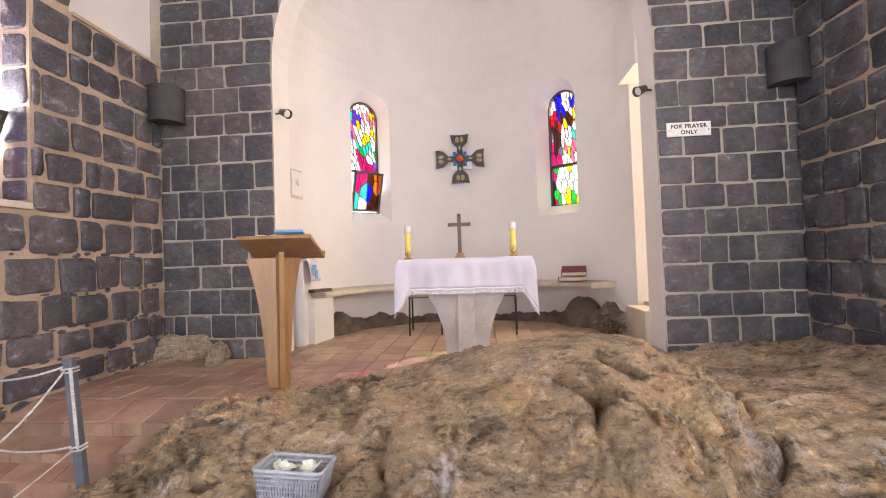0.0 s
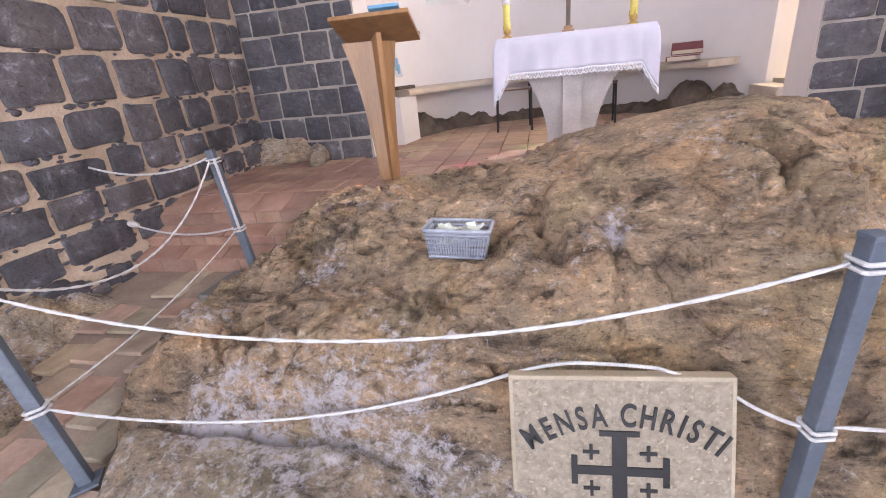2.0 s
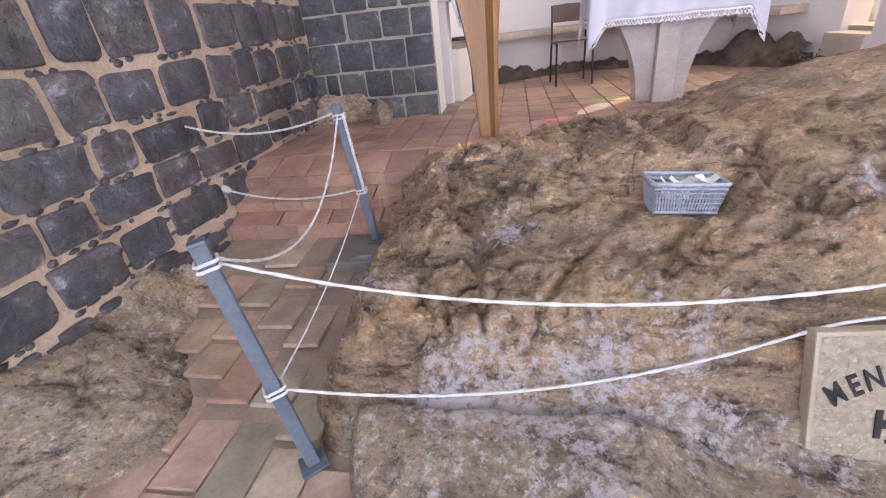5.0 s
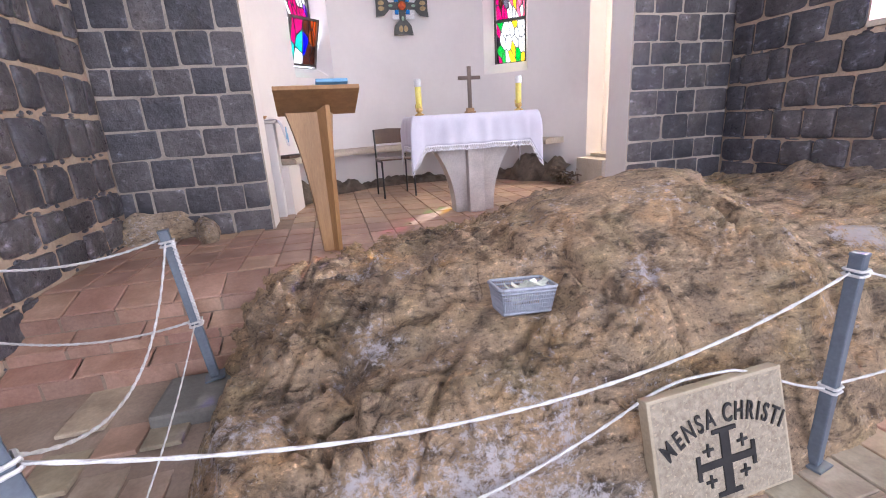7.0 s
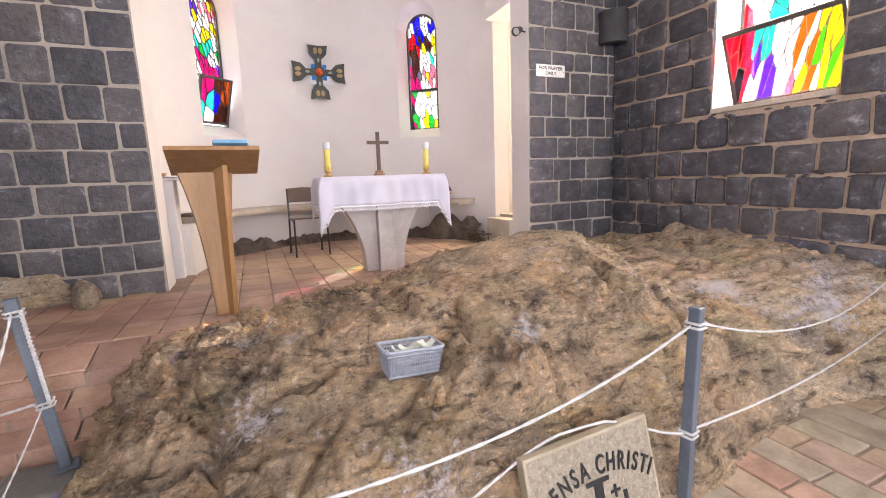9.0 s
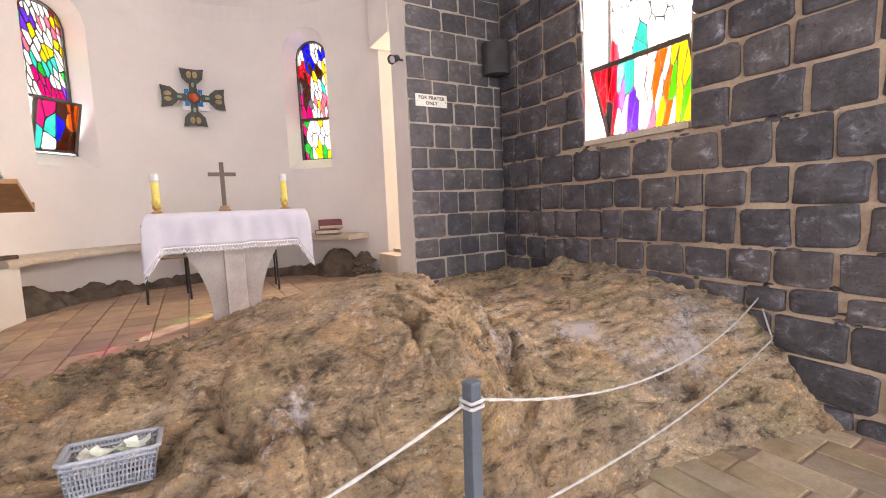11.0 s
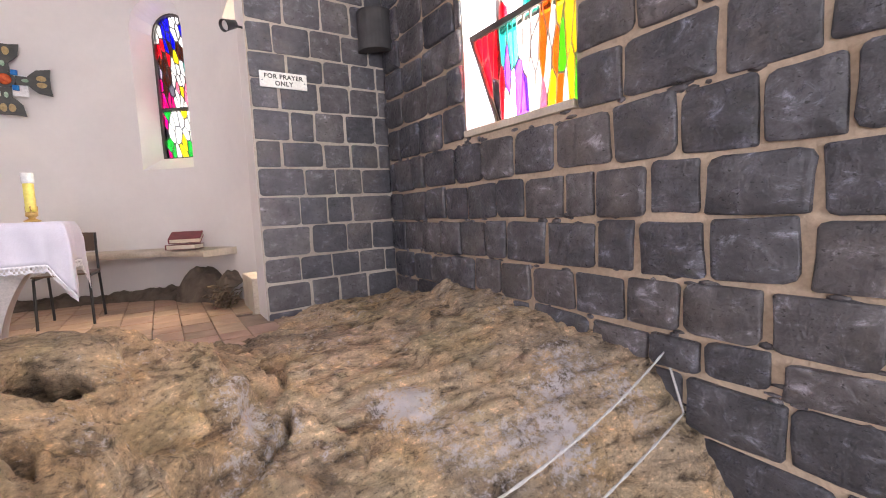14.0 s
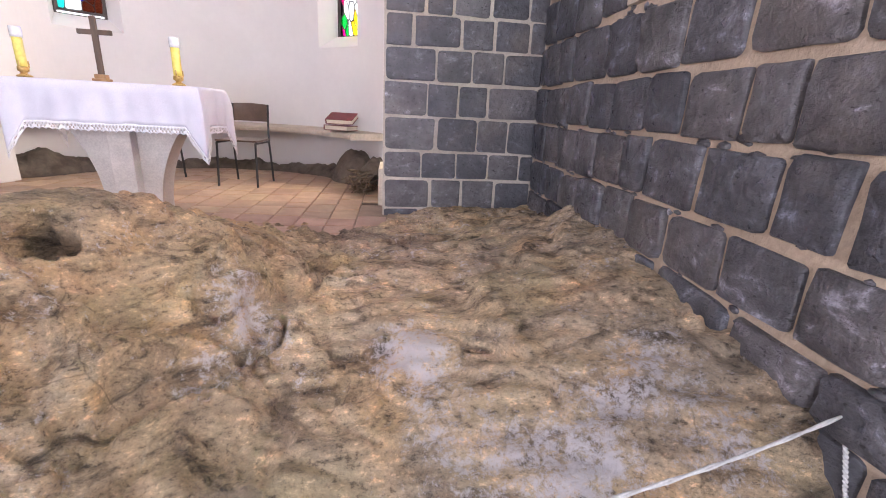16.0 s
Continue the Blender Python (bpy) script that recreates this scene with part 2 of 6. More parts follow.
M_BASALT = basalt_material("dressed_basalt", 0.36)
M_BASALT_ROUGH = basalt_material("rough_basalt", 0.22)
M_MORTAR_GREY = surface("grey_mortar", (0.36, 0.31, 0.26), (0.54, 0.48, 0.41), 2.0, 0.9, 60, 0.6, 0.006)
M_MORTAR = surface("tan_mortar", (0.38, 0.285, 0.205), (0.57, 0.455, 0.345), 1.6, 0.92, 45, 0.8, 0.008)
M_PLASTER = surface("white_plaster", (0.67, 0.635, 0.625), (0.745, 0.715, 0.70), 0.9, 0.85, 14, 0.07, 0.003, grainy=0.12)
M_CEIL = surface("ceiling_plaster", (0.70, 0.68, 0.65), (0.78, 0.76, 0.73), 1.0, 0.9, 25, 0.1, 0.003, grainy=0.2)
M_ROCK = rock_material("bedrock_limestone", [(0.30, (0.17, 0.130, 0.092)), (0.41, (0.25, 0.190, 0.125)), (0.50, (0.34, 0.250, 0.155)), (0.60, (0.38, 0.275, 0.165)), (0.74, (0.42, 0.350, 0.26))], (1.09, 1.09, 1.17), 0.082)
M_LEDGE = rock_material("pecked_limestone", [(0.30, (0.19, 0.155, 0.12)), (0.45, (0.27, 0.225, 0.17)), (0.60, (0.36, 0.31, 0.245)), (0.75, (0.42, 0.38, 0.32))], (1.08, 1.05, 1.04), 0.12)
M_BENCH = surface("pale_stone_bench", (0.46, 0.39, 0.30), (0.60, 0.53, 0.44), 3.0, 0.75, 50, 0.3, 0.003)
M_ALTAR = surface("pale_altar_stone", (0.46, 0.41, 0.38), (0.62, 0.56, 0.52), 4.0, 0.6, 90, 0.2, 0.002)
TILE_TINT = [(0, (0.80, 0.74, 0.72)), (0.3, (1.05, 0.94, 0.88)), (0.55, (1.15, 1.12, 1.0)), (0.8, (0.95, 0.80, 0.78)), (1, (1.3, 1.25, 1.12))]
M_TILE = surface("worn_red_tile", (0.30, 0.19, 0.145), (0.44, 0.31, 0.25), 5.0, 0.5, 60, 0.25, 0.002, 30.0, tint=TILE_TINT)
PAVER_TINT = [(0, (1.05, 0.68, 0.60)), (0.15, (0.95, 0.78, 0.70)), (0.35, (0.98, 0.92, 0.72)), (0.5, (0.70, 0.74, 0.68)), (0.65, (1.08, 0.88, 0.84)), (0.85, (0.85, 0.86, 0.78)), (1, (1.25, 1.2, 1.05))]
M_PAVER = surface("worn_stone_paver", (0.31, 0.25, 0.20), (0.50, 0.42, 0.345), 6.0, 0.6, 55, 0.35, 0.003, 30.0, tint=PAVER_TINT)
M_TILE_APSE = surface("worn_tan_tile", (0.35, 0.25, 0.175), (0.49, 0.37, 0.275), 5.0, 0.5, 60, 0.25, 0.002, 30.0, tint=TILE_TINT)
M_GROUT = surface("floor_grout", (0.25, 0.185, 0.14), (0.34, 0.26, 0.20), 6.0, 0.95, 60, 0.5, 0.003)
M_CONCRETE = surface("grey_cement", (0.13, 0.125, 0.11), (0.22, 0.21, 0.19), 4.0, 0.85, 60, 0.5, 0.004)
M_WOOD = surface("golden_oak", (0.27, 0.145, 0.058), (0.38, 0.215, 0.092), 2.6, 0.42, 30, 0.15, 0.001, 5.0, stretch=(7, 7, 0.7))
M_WOOD_DARK = surface("dark_brown_wood", (0.06, 0.035, 0.022), (0.11, 0.065, 0.04), 4.0, 0.5, 60, 0.2, 0.001, stretch=(6, 6, 1))
M_SEAT = surface("brown_chair_plywood", (0.09, 0.055, 0.035), (0.14, 0.085, 0.055), 5.0, 0.35, 60, 0.1, 0.001)
M_GRILLE = surface("dark_grey_cloth", (0.042, 0.04, 0.042), (0.064, 0.062, 0.064), 8.0, 0.75, 120, 0.2, 0.001)
M_BLACK = surface("black_metal", (0.012, 0.012, 0.013), (0.025, 0.025, 0.027), 8.0, 0.4, 80, 0.1, 0.001)
M_IRON = surface("dark_iron_relief", (0.025, 0.027, 0.025), (0.06, 0.06, 0.05), 14.0, 0.45, 90, 0.4, 0.002)
M_FRAME = surface("brown_grey_frame_paint", (0.055, 0.048, 0.042), (0.095, 0.083, 0.072), 9.0, 0.5, 80, 0.15, 0.001)
# lead came with the window's glare painted in as tan
M_CAME_GLARE = surface("glare_tan_came", (0.16, 0.12, 0.10), (0.26, 0.20, 0.17), 20.0, 0.6, 80, 0.15, 0.001)
M_GOLD = surface("old_gold_enamel", (0.28, 0.19, 0.07), (0.46, 0.34, 0.15), 30.0, 0.4, 90, 0.3, 0.001)
M_POST = surface("blue_grey_paint", (0.095, 0.115, 0.145), (0.13, 0.155, 0.19), 6.0, 0.42, 70, 0.12, 0.001)
M_ROPE = surface("white_braided_rope", (0.50, 0.49, 0.48), (0.66, 0.65, 0.65), 30.0, 0.85, 160, 0.5, 0.001)
M_BASKET = surface("grey_plastic", (0.30, 0.32, 0.37), (0.37, 0.39, 0.45), 9.0, 0.45, 70, 0.05, 0.001)
M_PAPER = surface("folded_paper", (0.55, 0.60, 0.52), (0.75, 0.78, 0.70), 60.0, 0.8, 90, 0.1, 0.001, 20.0)
M_PLAQUE = surface("sand_stone_plaque", (0.25, 0.21, 0.155), (0.37, 0.315, 0.24), 40.0, 0.8, 75, 1.0, 0.006)
M_PLAQUE_RIM = surface("smooth_sand_stone", (0.35, 0.29, 0.20), (0.44, 0.37, 0.27), 6.0, 0.7, 90, 0.2, 0.001)
M_LETTER = surface("black_lettering", (0.012, 0.012, 0.013), (0.02, 0.02, 0.022), 20.0, 0.5, 90, 0.1, 0.001)
M_CLOTH = surface("white_altar_linen", (0.56, 0.545, 0.63), (0.66, 0.645, 0.72), 4.0, 0.9, 220, 0.15, 0.001)
M_LACE = surface("white_lace", (0.70, 0.68, 0.72), (0.80, 0.79, 0.82), 60.0, 0.9, 180, 0.3, 0.001)
M_WAX = surface("yellow_candle_wax", (0.72, 0.60, 0.10), (0.80, 0.70, 0.18), 12.0, 0.45, 60, 0.05, 0.001)
M_BRASS = surface("worn_brass", (0.55, 0.36, 0.12), (0.70, 0.50, 0.20), 20.0, 0.3, 90, 0.1, 0.001, metal=1.0)
M_RED = surface("red_book_cloth", (0.14, 0.02, 0.025), (0.22, 0.035, 0.04), 12.0, 0.55, 90, 0.2, 0.001)
M_BLUE = surface("light_blue_cover", (0.12, 0.32, 0.55), (0.22, 0.45, 0.66), 10.0, 0.5, 90, 0.05, 0.001)
M_PAGES = surface("book_pages", (0.62, 0.55, 0.42), (0.75, 0.68, 0.55), 20.0, 0.8, 140, 0.3, 0.001, stretch=(1, 1, 12))
M_SIGN = surface("white_sign_board", (0.72, 0.72, 0.68), (0.80, 0.80, 0.76), 8.0, 0.4, 60, 0.03, 0.001)
M_STICKER = surface("yellow_sticker", (0.70, 0.56, 0.12), (0.78, 0.66, 0.2), 20.0, 0.5, 60, 0.03, 0.001)
M_TWIG = surface("dry_brown_twigs", (0.07, 0.045, 0.028), (0.16, 0.11, 0.07), 14.0, 0.8, 90, 0.4, 0.002)
M_CUPBOARD = surface("honey_pine", (0.55, 0.33, 0.11), (0.70, 0.46, 0.18), 3.0, 0.45, 40, 0.1, 0.001, stretch=(6, 6, 0.8))
M_FROST = surface("clear_glass_sleeve", (0.66, 0.66, 0.66), (0.74, 0.74, 0.74), 20.0, 0.2, 60, 0.02, 0.001)
GLASS = {
    "red": glass_material("red_glass", (0.80, 0.045, 0.09)), "blue": glass_material("blue_glass", (0.06, 0.05, 0.75)),
    "green": glass_material("green_glass", (0.04, 0.62, 0.16)), "yellow": glass_material("yellow_glass", (1.0, 0.78, 0.06)),
    "white": glass_material("white_glass", (0.96, 0.96, 0.90)), "teal": glass_material("teal_glass", (0.14, 0.72, 0.64)),
    "purple": glass_material("purple_glass", (0.36, 0.15, 0.82)), "orange": glass_material("orange_glass", (0.95, 0.36, 0.06)),
    "pink": glass_material("pink_glass", (0.95, 0.40, 0.50)), "brown": glass_material("brown_glass", (0.20, 0.07, 0.03)),
    "smoke": glass_material("smoke_glass", (0.05, 0.045, 0.06)), "violet": glass_material("violet_glass", (0.12, 0.07, 0.20)),
    "pearl": glass_material("pearl_glass", (0.34, 0.32, 0.36)),
    "lime": glass_material("lime_glass", (0.30, 0.85, 0.05)), "magenta": glass_material("magenta_glass", (0.75, 0.03, 0.35)),
}


# ---------- shape helpers ----------
def part(name, bm, material, parent=None, label="", smooth=False):
    """Links a bmesh as one mesh object, under a thing or a part if one is given."""
    me = bpy.data.meshes.new(name)
    bmesh.ops.recalc_face_normals(bm, faces=bm.faces[:])
    if smooth:
        for f in bm.faces:
            f.smooth = True
    bm.to_mesh(me)
    bm.free()
    for m in (material if isinstance(material, (list, tuple)) else [material]):
        me.materials.append(m)
    ob = new(name, me)
    if parent:
        ob.parent = parent
    if label:
        ob["label"] = label
    return ob


def thing(name, label, category, m=None, group="", kind=""):
    ob = tagged(new(name), label, category, group, kind)
    if m:
        ob.matrix_world = m
    return ob


def add_box(bm, x0, y0, z0, x1, y1, z1, bevel=0.0, m=None):
    vs = [bm.verts.new((x, y, z)) for x in (x0, x1) for y in (y0, y1) for z in (z0, z1)]
    fs = [bm.faces.new([vs[i] for i in q]) for q in ((0, 1, 3, 2), (4, 6, 7, 5), (0, 4, 5, 1), (2, 3, 7, 6), (0, 2, 6, 4), (1, 5, 7, 3))]
    geo = vs
    if bevel:
        es = list({e for f in fs for e in f.edges})
        res = bmesh.ops.bevel(bm, geom=es, offset=bevel, segments=2, affect="EDGES", profile=0.6)
        geo = list({v for f in res["faces"] for v in f.verts} | {v for v in vs if v.is_valid})
    if m:
        for v in geo:
            v.co = m @ v.co
    return bm


def box(*a, **k):
    return add_box(bmesh.new(), *a, **k)


def prism(pts, z0, z1, m=None):
    """A flat outline in x, y drawn out from z0 to z1."""
    bm = bmesh.new()
    lo = [bm.verts.new((x, y, z0)) for x, y in pts]
    hi = [bm.verts.new((x, y, z1)) for x, y in pts]
    n = len(pts)
    bm.faces.new(lo[::-1])
    bm.faces.new(hi)
    for i in range(n):
        bm.faces.new((lo[i], lo[(i + 1) % n], hi[(i + 1) % n], hi[i]))
    if m:
        bm.transform(m)
    return bm


def add_tube(bm, pts, r, sides=8, closed=False, taper=1.0):
    pts = [Vector(p) for p in pts]
    rings = []
    up = Vector((0, 0, 1))
    n = len(pts)
    for i, p in enumerate(pts):
        a = pts[(i - 1) % n] if (i or closed) else p
        b = pts[(i + 1) % n] if (i < n - 1 or closed) else p
        t = (b - a).normalized()
        side = t.cross(up if abs(t.z) < 0.95 else Vector((1, 0, 0))).normalized()
        u = side.cross(t)
        rr = r * (1 + (taper - 1) * i / max(1, n - 1))
        rings.append([bm.verts.new(p + (side * math.cos(k * math.tau / sides) + u * math.sin(k * math.tau / sides)) * rr) for k in range(sides)])
    for i in range(n if closed else n - 1):
        A, B = rings[i], rings[(i + 1) % n]
        for k in range(sides):
            bm.faces.new((A[k], A[(k + 1) % sides], B[(k + 1) % sides], B[k]))
    if not closed:
        bm.faces.new(rings[0][::-1])
        bm.faces.new(rings[-1])
    return bm


def lathe(profile, sides=20):
    """A turned body from (radius, height) pairs."""
    bm = bmesh.new()
    rings = [[bm.verts.new((max(r, 0.0005) * math.cos(k * math.tau / sides), max(r, 0.0005) * math.sin(k * math.tau / sides), z)) for k in range(sides)] for r, z in profile]
    for A, B in zip(rings, rings[1:]):
        for k in range(sides):
            bm.faces.new((A[k], A[(k + 1) % sides], B[(k + 1) % sides], B[k]))
    bm.faces.new(rings[0][::-1])
    bm.faces.new(rings[-1])
    return bm


def sagging(a, b, drop, n=20):
    a, b = Vector(a), Vector(b)
    return [a.lerp(b, i / n) - Vector((0, 0, drop * 4 * (i / n) * (1 - i / n))) for i in range(n + 1)]


def text_mesh(body, size, depth, name, material, parent, m, spacing=1.0, bold=0.0):
    cu = bpy.data.curves.new(name, "FONT")
    cu.body, cu.size, cu.extrude, cu.align_x, cu.space_character, cu.offset = body, size, depth, "CENTER", spacing, bold
    tmp = bpy.data.objects.new(name, cu)
    scene.collection.objects.link(tmp)
    me = bpy.data.meshes.new_from_object(tmp.evaluated_get(bpy.context.evaluated_depsgraph_get()))
    bpy.data.objects.remove(tmp)
    me.transform(m)
    me.materials.clear()
    me.materials.append(material)
    ob = new(name, me)
    ob.parent = parent
    return ob


# ---------- large structure ----------
ARCH_X, ARCH_R, ARCH_Z = 0.643, 1.803, 3.40
WALL_T = 0.36


def arch_edge(z):
    """Half the width of the arch opening at a height."""
    if z <= ARCH_Z:
        return ARCH_R
    d = z - ARCH_Z
    return math.sqrt(max(0.0, ARCH_R ** 2 - d * d))


def by_normal(bm, test):
    bm.normal_update()
    for f in bm.faces:
        f.material_index = 1 if test(f.normal) else 0


def arch_wall():
    pts = [(XL - 0.6, -0.3), (ARCH_X - ARCH_R, -0.3)]
    pts += [(ARCH_X - ARCH_R * math.cos(a), ARCH_Z + ARCH_R * math.sin(a)) for a in [math.pi * i / 40 for i in range(41)]]
    pts += [(ARCH_X + ARCH_R, -0.3), (XR + 0.6, -0.3), (XR + 0.6, TOP), (XL - 0.6, TOP)]
    bm = prism(pts, -(FY + WALL_T), -FY, pose(0, 0, 0, 90))
    bmesh.ops.recalc_face_normals(bm, faces=bm.faces[:])
    by_normal(bm, lambda n: n.y > -0.9)
    return tagged(part("wall_front", bm, [M_MORTAR_GREY, M_PLASTER]), "basalt chancel wall with a wide round arch", "wall", kind="structure")


def side_wall(name, x, out, openings, label):
    """A nave wall in the plane x, thick towards out (+1 or -1), with (y0, y1, z0, z1) openings."""
    bm = bmesh.new()
    ys = sorted({BACK - 0.5, FY, *[v for o in openings for v in o[:2]]})
    zs = sorted({-0.3, TOP, *[v for o in openings for v in o[2:4]]})
    t = 0.62
    for y0, y1 in zip(ys, ys[1:]):
        for z0, z1 in zip(zs, zs[1:]):
            if any(o[0] <= y0 and y1 <= o[1] and o[2] <= z0 and z1 <= o[3] for o in openings):
                continue
            add_box(bm, min(x, x + out * t), y0, z0, max(x, x + out * t), y1, z1)
    bmesh.ops.remove_doubles(bm, verts=bm.verts[:], dist=1e-4)
    seen = {}
    for f in bm.faces:
        seen.setdefault(tuple(round(c, 3) for c in f.calc_center_median()), []).append(f)
    bmesh.ops.delete(bm, geom=[f for fs in seen.values() if len(fs) > 1 for f in fs], context="FACES")
    bmesh.ops.recalc_face_normals(bm, faces=bm.faces[:])
    by_normal(bm, lambda n: (abs(n.x) < 0.5 and out > 0) or n.x * out > 0.5)
    return tagged(part(name, bm, [M_MORTAR, M_PLASTER]), label, "wall", kind="structure")


NW = (2.05, 3.05, 1.90, 3.55)     # right nave window
NWL = (1.95, 3.02, 1.87, 3.55)    # left nave window
# unseen opening in both side walls, added for the rear lamps
REAR = (-2.25, -0.95, 1.95, 3.85)
arch_wall()
wall_right = side_wall("wall_right", XR, 1, [NW, REAR], "nave wall of large rough basalt blocks in tan mortar")
wall_left = side_wall("wall_left", XL, -1, [NWL, REAR, (3.33, FY, 3.47, TOP)], "nave wall of irregular basalt blocks in tan mortar")
tagged(part("wall_recess", box(XL - 0.62, 3.2, 3.3, XL - 0.10, FY, TOP), M_PLASTER), "white plastered recess above the stone ledge", "wall", kind="structure")
tagged(part("trim_ledge", box(XL - 0.12, 3.34, 3.445, XL + 0.025, FY - 0.003, 3.475, bevel=0.006), M_MORTAR), "thin sand-coloured ledge below the recess", "ledge", kind="structure")


def rear_wall():
    bm = bmesh.new()
    for x0, x1, z0, z1 in ((XL - 0.6, -0.5, -0.3, TOP), (1.7, XR + 0.6, -0.3, TOP), (-0.5, 1.7, 3.1, TOP)):
        add_box(bm, x0, BACK - 0.5, z0, x1, BACK, z1)
    tagged(part("wall_rear", bm, M_PLASTER), "plain unseen rear nave wall around an added entrance opening", "wall", kind="structure")


rear_wall()
tagged(part("ceiling", box(XL - 0.6, BACK - 0.5, TOP, XR + 0.6, FY + WALL_T, TOP + 0.2), M_CEIL), "plain plaster nave ceiling", "ceiling", kind="structure")
tagged(part("ground", box(-60, -60, -0.6, 60, 60, -0.32), M_CONCRETE), "plain ground outside", "ground", kind="structure")


# the apse: a round wall with two splayed windows and a doorway, and its half dome
WIN = ((-42.0, 9.0), (40.5, 9.2))
WZ0, WZ1 = 2.0, 3.86
GZ0, GZ1 = 2.14, 3.76
R_GLASS, R_OUT = 2.16, 2.32
G_HALF = 6.2
DOOR_DEG = 77.0


def arch_top(u, z1, half_w):
    """Height of a round-headed opening at u from -1 to 1."""
    return z1 - half_w + half_w * math.sqrt(max(0.0, 1 - u * u))


def apse_wall():
    bm = bmesh.new()

    def v(deg, r, z):
        return bm.verts.new(on_apse(deg, r, z))

    def quad(a, b, c, d):
        bm.faces.new((v(*a), v(*b), v(*c), v(*d)))

    cuts = [-90.0]
    spans = []
    for c, h in WIN:
        spans += [(cuts[-1], c - h, None), (c - h, c + h, c)]
        cuts.append(c + h)
    spans.append((cuts[-1], DOOR_DEG, None))
    ztop = ARCH_Z + 0.55
    for a, b, c in spans:
        n = max(2, int((b - a) / 1.1))
        for i in range(n):
            d0, d1 = a + (b - a) * i / n, a + (b - a) * (i + 1) / n
            if c is None:
                quad((d0, R, 0.2), (d1, R, 0.2), (d1, R, ztop), (d0, R, ztop))
                quad((d0, R_OUT, 0.2), (d1, R_OUT, 0.2), (d1, R_OUT, 4.2), (d0, R_OUT, 4.2))
                continue
            h = (b - a) / 2
            half_in, half_g = R * radians(h), R_GLASS * radians(G_HALF)
            u0, u1 = (d0 - c) / h, (d1 - c) / h
            g0, g1 = c + u0 * G_HALF, c + u1 * G_HALF
            t0, t1 = arch_top(u0, WZ1, half_in), arch_top(u1, WZ1, half_in)
            s0, s1 = arch_top(u0, GZ1, half_g), arch_top(u1, GZ1, half_g)
            quad((d0, R, 0.2), (d1, R, 0.2), (d1, R, WZ0), (d0, R, WZ0))
            quad((d0, R, t0), (d1, R, t1), (d1, R, ztop), (d0, R, ztop))
            quad((d0, R, WZ0), (d1, R, WZ0), (g1, R_GLASS, GZ0), (g0, R_GLASS, GZ0))
            quad((d0, R, t0), (d1, R, t1), (g1, R_GLASS, s1), (g0, R_GLASS, s0))
            quad((g0, R_GLASS, GZ0), (g1, R_GLASS, GZ0), (g1, R_OUT, GZ0), (g0, R_OUT, GZ0))
            quad((g0, R_GLASS, s0), (g1, R_GLASS, s1), (g1, R_OUT, s1), (g0, R_OUT, s0))
            quad((g0, R_OUT, 0.2), (g1, R_OUT, 0.2), (g1, R_OUT, GZ0), (g0, R_OUT, GZ0))
            quad((g0, R_OUT, s0), (g1, R_OUT, s1), (g1, R_OUT, 4.2), (g0, R_OUT, 4.2))
        if c is not None:
            h = (b - a) / 2
            spring_in, spring_g = WZ1 - R * radians(h), GZ1 - R_GLASS * radians(G_HALF)
            for s in (-1, 1):
                quad((c + s * h, R, WZ0), (c + s * h, R, spring_in), (c + s * G_HALF, R_GLASS, spring_g), (c + s * G_HALF, R_GLASS, GZ0))
                quad((c + s * G_HALF, R_GLASS, GZ0), (c + s * G_HALF, R_GLASS, spring_g), (c + s * G_HALF, R_OUT, spring_g), (c + s * G_HALF, R_OUT, GZ0))
                quad((c + s * h, R_OUT, 0.2), (c + s * h, R_OUT, 4.2), (c + s * G_HALF, R_OUT, 4.2), (c + s * G_HALF, R_OUT, 0.2))
    # the wall over the doorway, and the half dome
    for i in range(20):
        d0, d1 = DOOR_DEG + (92 - DOOR_DEG) * i / 20, DOOR_DEG + (92 - DOOR_DEG) * (i + 1) / 20
        quad((d0, R, 3.32), (d1, R, 3.32), (d1, R, ztop), (d0, R, ztop))
    n, k = 60, 14

    def dome(d, e):
        a = e / k * math.pi / 2
        return (d, max(R * math.cos(a), 0.001), ztop + (R - 0.25) * math.sin(a))

    for i in range(n):
        d0, d1 = -92 + 184 * i / n, -92 + 184 * (i + 1) / n
        for j in range(k):
            quad(dome(d0, j), dome(d1, j), dome(d1, j + 1), dome(d0, j + 1))
    bmesh.ops.remove_doubles(bm, verts=bm.verts[:], dist=0.002)
    ob = part("wall_apse", bm, M_PLASTER, smooth=False)
    return tagged(ob, "white plastered round apse wall with half dome", "wall", kind="structure")


apse_wall()


